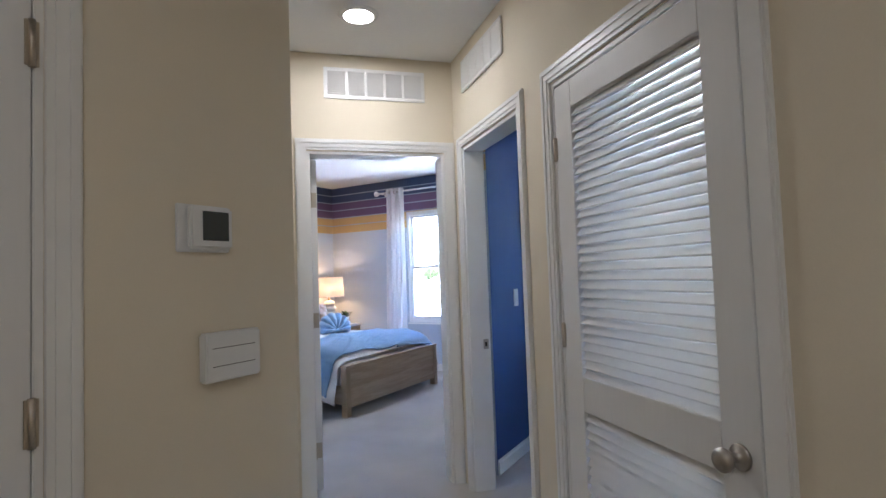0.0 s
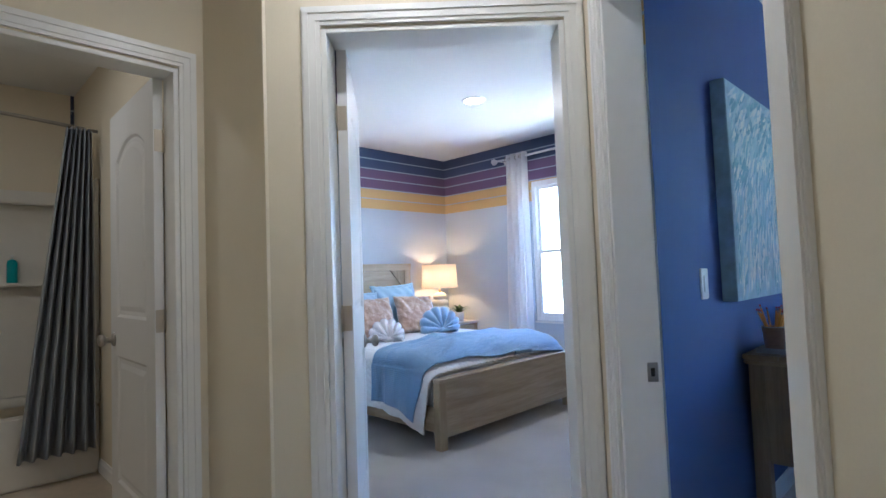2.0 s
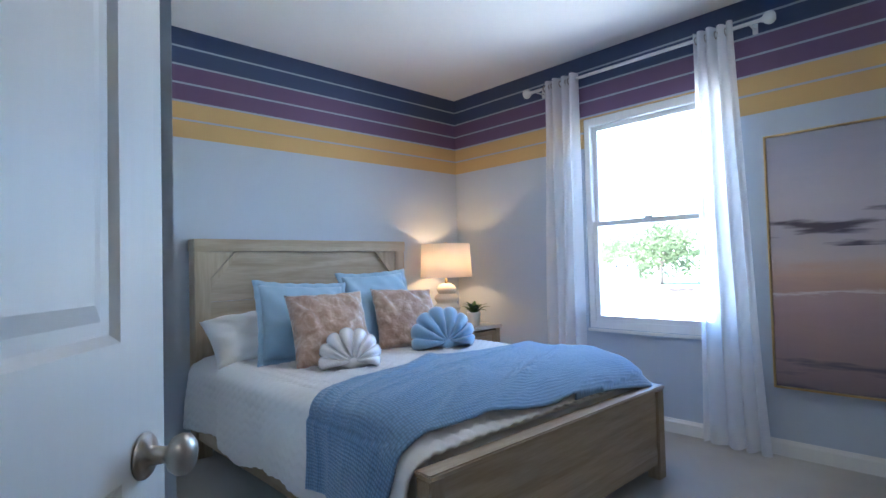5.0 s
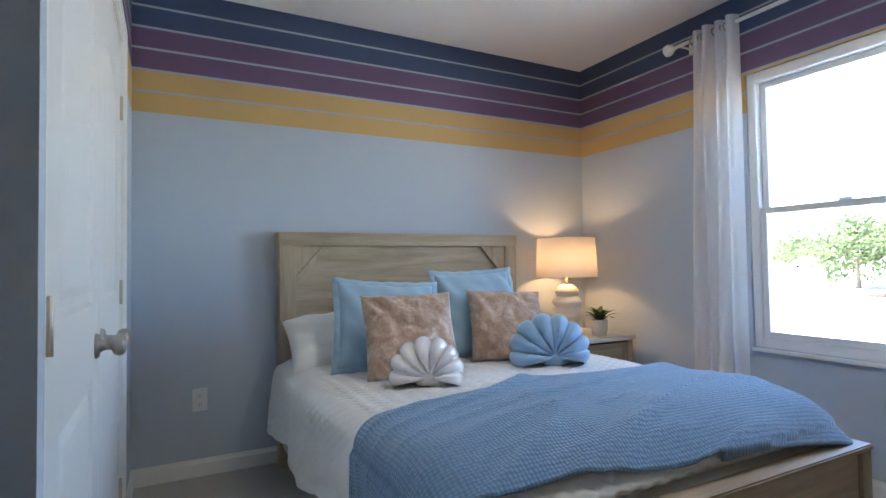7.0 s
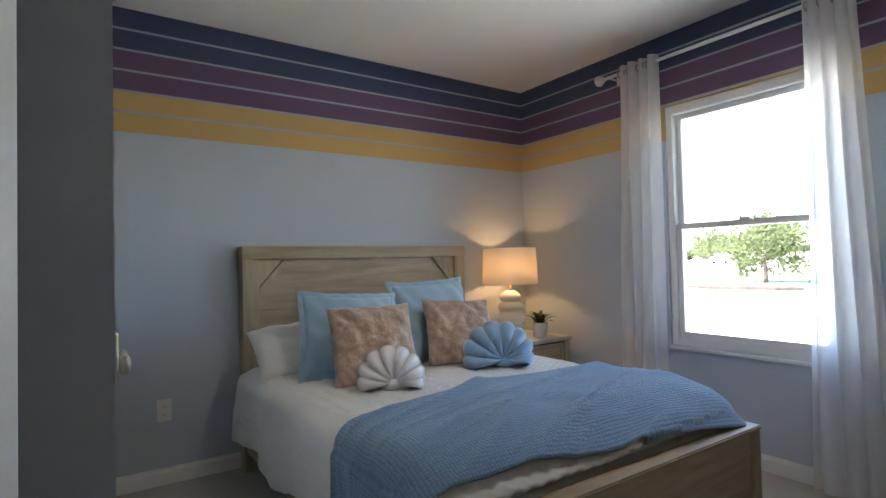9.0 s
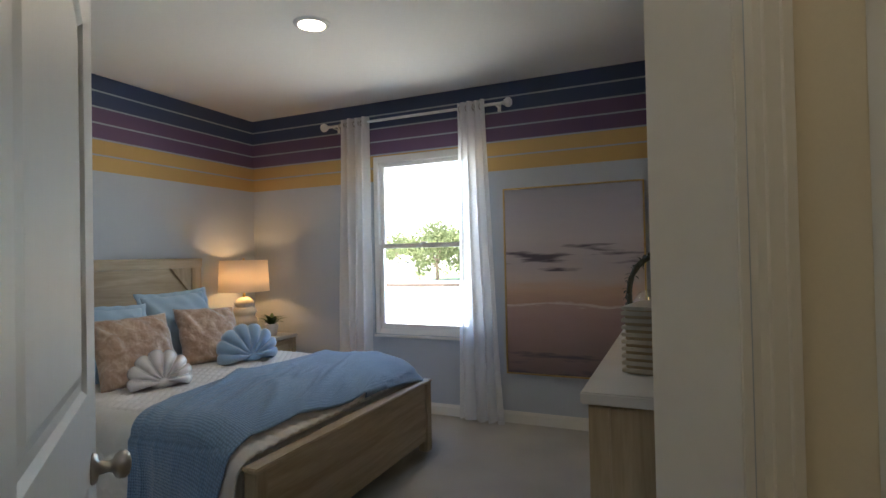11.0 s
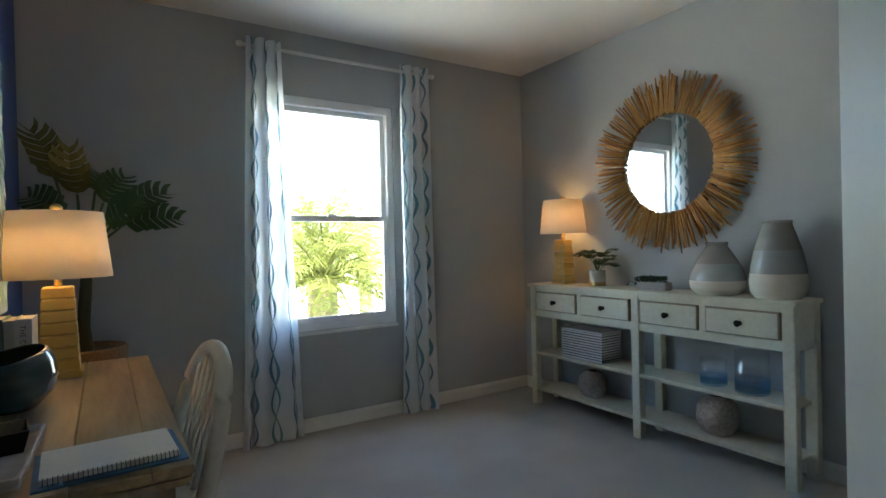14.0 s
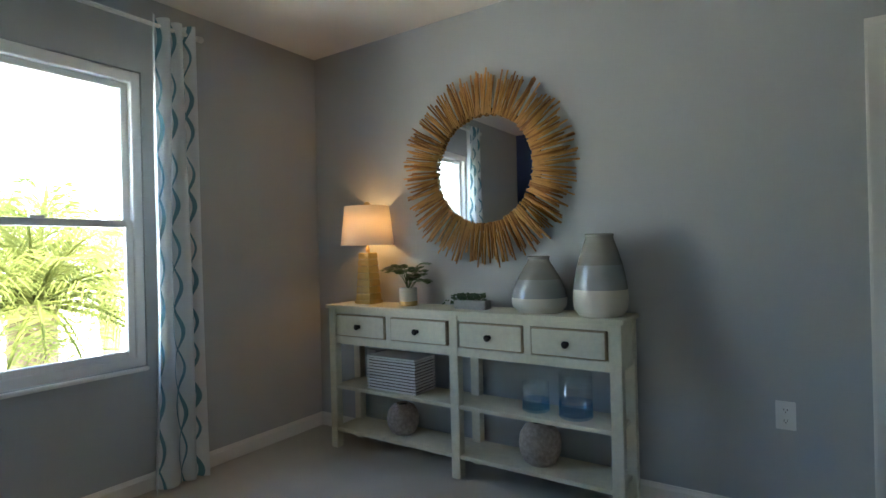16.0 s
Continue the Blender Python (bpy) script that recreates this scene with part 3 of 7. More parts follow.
def waffle(m, color, pitch):
    """A knitted waffle of raised cells, read from the sheet's own length and width."""
    nt = m.node_tree
    bs = nt.nodes["Principled BSDF"]
    bs.inputs["Roughness"].default_value, bs.inputs["Sheen Weight"].default_value = 0.95, 0.4
    uv = node(nt, "ShaderNodeUVMap")
    mp = node(nt, "ShaderNodeMapping")
    mp.inputs["Scale"].default_value = (1 / pitch, 1 / pitch, 1)
    nt.links.new(uv.outputs[0], mp.inputs["Vector"])
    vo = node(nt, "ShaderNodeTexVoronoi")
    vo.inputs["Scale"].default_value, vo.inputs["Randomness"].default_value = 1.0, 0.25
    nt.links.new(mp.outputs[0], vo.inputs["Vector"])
    # groove shade put into the colour: cell tops lighter, gaps between them darker
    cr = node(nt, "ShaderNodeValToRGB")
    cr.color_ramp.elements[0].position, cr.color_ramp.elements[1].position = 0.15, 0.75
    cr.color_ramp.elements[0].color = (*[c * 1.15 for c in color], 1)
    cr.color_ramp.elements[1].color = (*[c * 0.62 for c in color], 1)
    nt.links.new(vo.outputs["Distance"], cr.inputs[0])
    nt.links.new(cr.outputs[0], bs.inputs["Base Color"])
    bp = node(nt, "ShaderNodeBump")
    bp.invert = True
    bp.inputs["Strength"].default_value, bp.inputs["Distance"].default_value = 0.8, 0.006
    nt.links.new(vo.outputs["Distance"], bp.inputs["Height"])
    nt.links.new(bp.outputs[0], bs.inputs["Normal"])


def crushed_velvet(name, low, high):
    """Velvet crushed this way and that, its pile's sheen put into the colour as bright and dull streaks."""
    m = material(name, low, 0.27, grain=17, vary=0.2, bump=1.0, deep=0.022, sheen=0.8)
    nt = m.node_tree
    bs = nt.nodes["Principled BSDF"]
    co = node(nt, "ShaderNodeTexCoord")
    no = node(nt, "ShaderNodeTexNoise")
    no.inputs["Scale"].default_value, no.inputs["Detail"].default_value, no.inputs["Distortion"].default_value = 19, 6, 1.1
    nt.links.new(co.outputs["Object"], no.inputs["Vector"])
    cr = node(nt, "ShaderNodeValToRGB")
    for e, at, c in zip(cr.color_ramp.elements, (0.40, 0.66), (low, high)):
        e.position, e.color = at, (*c, 1)
    mid = cr.color_ramp.elements.new(0.52)
    mid.color = (*[0.62 * a + 0.38 * b for a, b in zip(low, high)], 1)
    nt.links.new(no.outputs["Fac"], cr.inputs[0])
    nt.links.new(cr.outputs[0], bs.inputs["Base Color"])
    return m


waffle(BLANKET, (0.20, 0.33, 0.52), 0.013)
SKYCLOTH = material("sky_blue_cotton", (0.37, 0.52, 0.66), 0.9, grain=300, vary=0.06, bump=0.25, deep=0.001, sheen=0.3)
SHELLBLUE = material("blue_velvet", (0.30, 0.48, 0.72), 0.75, grain=200, vary=0.06, bump=0.2, deep=0.001, sheen=0.8)
GOLDV = crushed_velvet("blush_gold_velvet", (0.44, 0.29, 0.205), (0.62, 0.455, 0.35))
PEARL = material("pearl_satin", (0.88, 0.86, 0.88), 0.25, metal=0.15, grain=30, vary=0.05, bump=0.08, coat=0.6)
SHEER = cloth_through("sheer_white", (0.97, 0.972, 0.98), 0.74, clear=0.20)
ROD = material("white_rod", (0.78, 0.78, 0.76), 0.35, grain=40, vary=0.02, bump=0.03)
STONE = material("white_stone_top", (0.66, 0.65, 0.63), 0.3, grain=9, vary=0.07, bump=0.02)
CERAMIC = material("white_ceramic", (0.78, 0.76, 0.72), 0.3, grain=25, vary=0.03, bump=0.05, coat=0.3)
SHADE = cloth_through("linen_shade", (0.90, 0.84, 0.76), 0.45)
SOIL = material("soil", (0.05, 0.035, 0.025), 0.95, grain=60, vary=0.4, bump=0.8, deep=0.005)
LEAFG = material("leaf_green", (0.045, 0.105, 0.036), 0.45, grain=14, vary=0.3, bump=0.15)
LEAFD = material("leaf_olive", (0.10, 0.115, 0.026), 0.45, grain=14, vary=0.3, bump=0.15)
# near-black colour standing in for the shade inside vents, slots and openings
DARK = material("painted_opening_dark", (0.02, 0.02, 0.02), 0.9)
OAKR = [OAKX, OAK, OAKZ]


def sheet(name, fn, nu, nv, mats, parent, label="", thick=0.0, size=(1.0, 1.0)):
    """A cloth through fn(u, v) with its own length and width as texture space."""
    bm = B_()
    uvl = bm.loops.layers.uv.new("UVMap")
    vs = [[bm.verts.new(fn(i / nu, j / nv)) for j in range(nv + 1)] for i in range(nu + 1)]
    for i in range(nu):
        for j in range(nv):
            f = bm.faces.new((vs[i][j], vs[i + 1][j], vs[i + 1][j + 1], vs[i][j + 1]))
            f.smooth = True
            for loop, (a, b) in zip(f.loops, ((i, j), (i + 1, j), (i + 1, j + 1), (i, j + 1))):
                loop[uvl].uv = (a / nu * size[0], b / nv * size[1])
    me = bpy.data.meshes.new(name)
    bm.to_mesh(me)
    bm.free()
    me.materials.append(mats)
    ob = new(name, me)
    if parent:
        ob.parent = parent
    if thick:
        so = ob.modifiers.new("thickness", "SOLIDIFY")
        so.thickness, so.offset = thick, 1
    return tagged(ob, label)


# bed frame
BX0, BX1, BY0, BY1 = -5.082, -2.95, 3.80, 5.365
bed = thing("bed", pose(0, 0, 0), "light oak queen bed frame with cross-braced headboard", "bed")


def bar(name, lo, hi, mat, parent, bevel=0.004, label=""):
    bm = B_()
    box(bm, lo, hi, bevel=bevel)
    return part(name, bm, mat, parent, label)


HX = BX0 + 0.105
for y in (BY0, BY1 - 0.09):
    bar("post", (BX0, y, 0), (HX, y + 0.09, 1.20), OAKZ, bed)
bar("top_rail", (BX0 - 0.004, BY0 - 0.004, 1.20), (HX + 0.006, BY1 + 0.004, 1.275), OAK, bed)
for k in range(3):
    z = 0.30 + 0.30 * k
    bar("plank", (BX0 + 0.03, BY0 + 0.09, z + 0.0015), (HX - 0.028, BY1 - 0.09, z + 0.2985), OAK, bed, 0.003)
bar("lower_rail", (BX0 + 0.02, BY0 + 0.09, 0.12), (HX - 0.012, BY1 - 0.09, 0.298), OAK, bed)
for side in (0, 1):
    y0 = BY0 + 0.0905 if side == 0 else BY1 - 0.0905
    sg = 1 if side == 0 else -1
    bm = B_()
    prism(bm, [(y0, 1.199), (y0 + sg * 0.145, 1.199), (y0, 1.035)], HX - 0.0275, HX - 0.012, Matrix(((0, 0, 1, 0), (1, 0, 0, 0), (0, 1, 0, 0), (0, 0, 0, 1))))
    part("corner_block", bm, OAKZ, bed)
    bm = B_()
    prism(bm, [(y0 + sg * 0.150, 1.199), (y0 + sg * 0.185, 1.199), (y0, 0.985), (y0, 1.030)], HX - 0.0275, HX - 0.006, Matrix(((0, 0, 1, 0), (1, 0, 0, 0), (0, 1, 0, 0), (0, 0, 0, 1))))
    part("brace", bm, OAKZ, bed)
for y in (BY0, BY1 - 0.065):
    bar("post", (BX1 - 0.065, y, 0), (BX1, y + 0.065, 0.435), OAKZ, bed)
bar("foot_cap", (BX1 - 0.072, BY0 - 0.004, 0.435), (BX1 + 0.006, BY1 + 0.004, 0.455), OAK, bed, 0.005)
bar("foot_panel", (BX1 - 0.052, BY0 + 0.065, 0.075), (BX1 - 0.010, BY1 - 0.065, 0.435), OAK, bed, 0.003)
for y in (BY0 + 0.010, BY1 - 0.035):
    bar("side_rail", (HX, y, 0.11), (BX1 - 0.065, y + 0.025, 0.27), OAKX, bed)
bm = B_()
box(bm, (HX + 0.005, BY0 + 0.05, 0.17), (BX1 - 0.075, BY1 - 0.05, 0.50), bevel=0.05)
mat_ = tagged(part("mattress", bm, QUILT), "thick white mattress under the quilt", "mattress")

YM = (BY0 + BY1) / 2
HALF = (BY1 - BY0) / 2


def spread(a, x, lift, drop0, drop1):
    """The quilted bed's surface: a runs across the bed from -1 to 1 (edges of the hang), x along it."""
    flat = HALF - 0.01
    drop = drop0 if a < 0 else drop1
    run = flat + drop
    s = abs(a) * run
    sg = -1 if a < 0 else 1
    r = 0.07
    top = 0.565 + lift
    foot = max(0.0, (x - (BX1 - 0.36)) / 0.29)
    top -= 0.105 * foot ** 2.2
    crown = 0.018 * (1 - (s / flat) ** 2) if s < flat else 0
    if s < flat - r:
        y, z = s, top + crown
    elif s < flat + r:
        t = (s - flat + r) / (2 * r) * math.pi / 2
        y, z = flat - r + (r + 0.03) * math.sin(t), top - r * 1.1 * (1 - math.cos(t))
    else:
        d = s - flat - r
        fold = 0.018 * math.sin(x * 11 + sg) * min(1, d / 0.15) + 0.010 * math.sin(x * 23 + 2 * sg) * min(1, d / 0.2)
        flare = (0.05 if sg < 0 else 0.12) * max(0.0, min(1.0, (x - (BX1 - 0.55)) / 0.45)) * min(1, d / 0.2)
        y, z = flat + 0.03 + fold + 0.05 * d + flare, top - r * 1.1 - d
    n = noise.noise((x * 2.1, sg * s * 2.1, 1.7)) * 0.010 + noise.noise((x * 6, sg * s * 6, 4.0)) * 0.004
    return Vector((x, YM + sg * y, z + (n if s < flat + r else 0)))


def quilt_at(u, v):
    x = HX - 0.02 + u * (BX1 - 0.078 - HX + 0.02)
    a = 2 * v - 1
    p = spread(a, x, 0.0, 0.36 + 0.02 * math.sin(x * 7), 0.34)
    s = abs(a) * (HALF + 0.35)
    ripple = 0.0034 * math.sin(x * 140 + 1.4 * math.sin(p.y * 95)) if s < HALF - 0.05 else 0.0016 * math.sin(p.z * 140 + 1.4 * math.sin(x * 95))
    if s < HALF - 0.05:
        p.z += ripple
    else:
        p.y += ripple
    return p


sheet("quilt", quilt_at, 330, 330, QUILT, None, "", 0.016)
q = bpy.data.objects["quilt"]
tagged(q, "white textured quilt spread over the bed", "quilt")


def throw_at(u, v):
    x0 = -3.61 - 0.14 * v + 0.02 * math.sin(v * 9)
    x1 = -3.09 + 0.11 * v + 0.006 * math.sin(v * 14)
    x = x0 + u * (x1 - x0)
    aa = -1 + v * 1.74
    p = spread(aa, x, 0.024, 0.335, 0.34)
    w = 0.007 * noise.noise((x * 5.0 + p.y * 1.5, p.y * 2.0, 7.7))
    ridge = max(0.0, 1 - 2.6 * abs(noise.noise((x * 7.0 + p.y * 2.4, p.y * 0.9 - x * 0.6, 2.2)))) ** 2
    fine = max(0.0, 1 - 3.2 * abs(noise.noise((x * 13.0 + p.y * 4.0, p.y * 1.7, 5.1)))) ** 2
    centre = math.exp(-((p.y - 4.45) / 0.42) ** 2)
    w += centre * (0.016 * ridge + 0.007 * fine) + 0.006 * ridge
    if p.z > 0.5:
        p.z += w + 0.008
    else:
        p.y -= abs(w) * 0.8 + 0.012
    return p


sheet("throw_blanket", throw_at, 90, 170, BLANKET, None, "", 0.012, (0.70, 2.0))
tagged(bpy.data.objects["throw_blanket"], "sky blue waffle-knit throw laid across the bed foot", "blanket")


def cushion(name, m, w, h, t, mat, label, soft=0.75, flange=0.0, cat="pillow", crease=0.008):
    """A stuffed square: pinched corners, fat middle, creases near the corners; a flat flange if asked."""
    bm = B_()
    n = 30
    def at(u, v, sg):
        x, y = 2 * u - 1, 2 * v - 1
        k = (max(0, 1 - abs(x) ** 2.4) * max(0, 1 - abs(y) ** 2.4)) ** 0.5
        pinch = 1 - 0.07 * (1 - abs(y) ** 2) * 1.0
        px = x * w / 2 * (1 - 0.06 * (1 - y * y))
        py = y * h / 2 * (1 - 0.06 * (1 - x * x))
        z = sg * t / 2 * k ** soft
        z += sg * 0.010 * noise.noise((x * 2.5 + w, y * 2.5, h * 9)) * min(1, k * 2)
        z += sg * 0.006 * math.sin(9 * (x + y) + 3 * x) * (1 - k) * k * 4
        z += sg * crease * (abs(noise.noise((x * 1.6 + y * 2.2 + w * 7, y * 1.1 - x * 0.9, h * 31))) ** 0.6 - 0.4) * min(1, k * 1.6)
        return m @ Vector((px, py, z))
    for sg in (1, -1):
        grid(bm, n, n, lambda u, v: at(u, v, sg))
    bmesh.ops.remove_doubles(bm, verts=bm.verts, dist=0.0015)
    ob = tagged(part(name, bm, mat), label, cat)
    if flange:
        bm = B_()
        pts = []
        for k in range(120):
            u = k / 30
            e, f = int(u), u - int(u)
            pts.append([(2 * f - 1, -1), (1, 2 * f - 1), (1 - 2 * f, 1), (-1, 1 - 2 * f)][e])
        ring = []
        for k, (x, y) in enumerate(pts):
            wob = 0.006 * math.sin(k * 1.3) + 0.004 * math.sin(k * 0.37)
            s1, s2 = (1 - 0.06 * (1 - y * y)), (1 - 0.06 * (1 - x * x))
            inner = Vector((x * w / 2 * s1, y * h / 2 * s2, 0))
            outer = Vector((x * (w / 2 + flange) * s1, y * (h / 2 + flange) * s2, wob))
            ring.append([bm.verts.new(m @ v) for v in (inner * 0.985 + Vector((0, 0, 0.006)), outer + Vector((0, 0, 0.004)), outer - Vector((0, 0, 0.004)), inner * 0.985 - Vector((0, 0, 0.006)))])
        for a, b in zip(ring, ring[1:] + ring[:1]):
            for i in range(3):
                bm.faces.new((a[i], b[i], b[i + 1], a[i + 1])).smooth = True
        f_ = part("flange", bm, mat, ob)
    return ob


def stand(x, y, z, lean, turn=0.0, tip=0.0):
    """A pose for a pillow on its edge: face towards +x, leaning back by lean degrees, turned by turn."""
    return pose(x, y, z) @ Matrix.Rotation(radians(turn), 4, "Z") @ Matrix.Rotation(radians(-lean), 4, "Y") @ Matrix(((0, 0, 1, 0), (1, 0, 0, 0), (0, 1, 0, 0), (0, 0, 0, 1))) @ Matrix.Rotation(radians(tip), 4, "Z")


cushion("bed_pillow", stand(-4.735, 4.08, 0.70, 50, -8, 6), 0.58, 0.36, 0.18, QUILT, "plain white bed pillow leaning on the headboard")
cushion("bed_pillow", stand(-4.785, 5.032, 0.70, 52, 0, 0), 0.60, 0.36, 0.17, QUILT, "plain white bed pillow behind the blue cushions")
cushion("blue_cushion", stand(-4.475, 4.225, 0.785, 24, -8, -4), 0.50, 0.44, 0.16, SKYCLOTH, "large sky blue cushion with a flat flange", flange=0.026, cat="cushion", crease=0.020)
cushion("blue_cushion", stand(-4.505, 4.775, 0.815, 22, -6, 2), 0.46, 0.47, 0.16, SKYCLOTH, "large sky blue cushion with a flat flange", flange=0.026, cat="cushion", crease=0.020)
cushion("gold_cushion", stand(-4.215, 4.235, 0.765, 27, -12, 1), 0.43, 0.41, 0.15, GOLDV, "shiny blush gold velvet square cushion", cat="cushion", crease=0.026)
cushion("gold_cushion", stand(-4.295, 4.815, 0.765, 27, -14, -3), 0.41, 0.39, 0.15, GOLDV, "shiny blush gold velvet square cushion", cat="cushion", crease=0.026)


def shell_cushion(m, w, mat, label):
    """A scallop shell cushion: nine swollen ribs fanning from a hinge, with a small base bar."""
    top = thing("shell_cushion", m, label, "cushion")
    ribs = 8
    bm = B_()
    nu, nv = ribs * 9, 26
    def at(u, v, sg):
        a = math.radians(-16) + math.radians(212) * u
        rib = abs(math.sin(math.pi * ribs * u))
        reach = w * (0.50 + 0.11 * math.cos(a - math.radians(128))) * (0.90 + 0.10 * rib ** 0.5)
        bend = a + 0.38 * (1 - v) * math.sin(a - math.radians(70))
        fat = (1 - v ** 5) ** 0.5 * min(1, v * 1.7 + 0.22)
        z = sg * 0.27 * w * fat * (0.55 + 0.45 * rib ** 0.6)
        return Vector((reach * v * math.cos(bend) * 1.02 + 0.10 * w, reach * v * math.sin(bend) * 0.98 + 0.11 * w, z))
    for sg in (1, -1):
        grid(bm, nu, nv, lambda u, v: at(u, v, sg))
    bmesh.ops.remove_doubles(bm, verts=bm.verts, dist=0.001)
    part("ribbed_fan", bm, mat, top)
    bm = B_()
    lathe(bm, [(0.004, -0.07), (0.022, -0.055), (0.030, -0.02), (0.030, 0.02), (0.022, 0.055), (0.004, 0.07)], Matrix.Translation((0.10 * w, 0.085 * w, 0.0)) @ Matrix.Rotation(math.pi / 2, 4, "Y"), 18)
    part("base_bar", bm, mat, top)
    return top


shell_cushion(stand(-3.955, 4.17, 0.595, 26, -34), 0.30, PEARL, "pearly white satin scallop shell cushion")
shell_cushion(stand(-4.00, 4.84, 0.600, 24, -30, 2), 0.37, SHELLBLUE, "blue velvet scallop shell cushion")


# nightstand
NX0, NX1, NY0, NY1, NZ = -5.06, -4.55, 5.43, 5.985, 0.60
ns = thing("nightstand", pose(0, 0, 0), "light oak nightstand with a white stone top", "nightstand")
bar("top", (NX0 - 0.005, NY0 - 0.012, NZ - 0.028), (NX1 + 0.015, NY1 + 0.012, NZ), STONE, ns, 0.004, "white stone top")
for x in (NX0, NX1 - 0.05):
    for y in (NY0, NY1 - 0.05):
        bar("leg", (x, y, 0), (x + 0.05, y + 0.05, NZ - 0.028), OAKZ, ns)
for lo, hi in (((NX0 + 0.05, NY0 + 0.008, 0.12), (NX1 - 0.05, NY0 + 0.026, NZ - 0.029)), ((NX0 + 0.05, NY1 - 0.026, 0.12), (NX1 - 0.05, NY1 - 0.008, NZ - 0.029)), ((NX0 + 0.004, NY0 + 0.05, 0.12), (NX0 + 0.02, NY1 - 0.05, NZ - 0.029))):
    bar("side_panel", lo, hi, OAKX, ns, 0.002)
for k, (z0, z1) in enumerate(((0.13, 0.335), (0.345, NZ - 0.04))):
    d = bar("drawer", (NX1 - 0.03, NY0 + 0.054, z0), (NX1 - 0.006, NY1 - 0.054, z1), OAK, ns, 0.002)
    bm = B_()
    for lo, hi in (((NX1 - 0.006, NY0 + 0.056, z0 + 0.002), (NX1 - 0.001, NY0 + 0.09, z1 - 0.002)), ((NX1 - 0.006, NY1 - 0.09, z0 + 0.002), (NX1 - 0.001, NY1 - 0.056, z1 - 0.002)),
                   ((NX1 - 0.006, NY0 + 0.09, z1 - 0.036), (NX1 - 0.001, NY1 - 0.09, z1 - 0.002)), ((NX1 - 0.006, NY0 + 0.09, z0 + 0.002), (NX1 - 0.001, NY1 - 0.09, z0 + 0.036))):
        box(bm, lo, hi, bevel=0.001)
    part("drawer_frame", bm, OAK, d)


def drum(bm, r0, r1, z0, z1, m, thick=0.003, steps=56):
    return lathe(bm, [(r0, z0), (r1, z1), (r1 - thick, z1), (r0 - thick, z0), (r0, z0)], m, steps, caps=False)


def table_lamp(m, base_profile, base_mat, shade, label, finial, square=None, neck=0.05):
    """A table lamp: base, neck, shade (r bottom, r top, z bottom, z top), harp ring and finial."""
    top = thing("table_lamp", m, label, "lamp")
    I = Matrix.Identity(4)
    if square:
        square(top)
    else:
        bm = B_()
        lathe(bm, base_profile, I, 48)
        part("base", bm, base_mat, top)
    zb = base_profile[-1][1]
    r0, r1, z0, z1 = shade
    bm = B_()
    lathe(bm, [(0.012, zb), (0.012, zb + 0.03), (0.007, zb + 0.032), (0.007, z0 + 0.07)], I, 16)
    part("neck", bm, BRASSY, top, "brass neck")
    bm = B_()
    drum(bm, r0, r1, z0, z1, I)
    part("shade", bm, SHADE, top, "white linen drum shade")
    bm = B_()
    tube(bm, [(0, 0, z1 - 0.03), (0, 0, z1 + 0.006)], 0.004, 8)
    for k in range(3):
        a = 2 * math.pi * k / 3
        tube(bm, [(0, 0, z1 - 0.012), (r1 * math.cos(a), r1 * math.sin(a), z1 - 0.008)], 0.002, 6)
    part("spider", bm, BRASSY, top)
    bm = B_()
    lathe(bm, finial, Matrix.Translation((0, 0, z1)), 20)
    part("finial", bm, BRASSY, top, "brass finial")
    return top


BRASSY = material("soft_brass", (0.62, 0.44, 0.20), 0.35, metal=1.0, grain=120, vary=0.05, bump=0.03)
prof = [(0.060, 0.0), (0.075, 0.004)]
for k, (zc, rr) in enumerate(((0.055, 0.098), (0.135, 0.110), (0.215, 0.100), (0.285, 0.082))):
    for i in range(9):
        t = -1 + 2 * i / 8
        prof.append((rr - 0.022 * (abs(t) ** 1.6), zc + t * 0.034))
prof += [(0.045, 0.330), (0.030, 0.336)]
table_lamp(pose(-4.86, 5.70, NZ), prof, CERAMIC, (0.208, 0.196, 0.385, 0.652), "white stacked-ring ceramic table lamp, lit, linen shade", [(0.006, 0), (0.008, 0.004), (0.009, 0.012), (0.004, 0.016)])


def leaf_blade(bm, base, tip, width, bend, side=None, n=8, fold=0.25):
    """One leaf: a folded, pointed blade from base to tip that sags by bend."""
    base, tip = Vector(base), Vector(tip)
    d = tip - base
    side = (side or d.cross(Vector((0, 0, 1)))).normalized()
    up = side.cross(d).normalized()
    rows = []
    for i in range(n + 1):
        t = i / n
        c = base + d * t + up * bend * math.sin(math.pi * t) + Vector((0, 0, -bend * t * t))
        w = width * math.sin(math.pi * min(1, t * 0.92 + 0.08)) ** 0.8 * 0.5
        rows.append([bm.verts.new(c - side * w + up * w * fold), bm.verts.new(c), bm.verts.new(c + side * w + up * w * fold)])
    for a, b in zip(rows, rows[1:]):
        for i in range(2):
            bm.faces.new((a[i], a[i + 1], b[i + 1], b[i])).smooth = True
    return bm


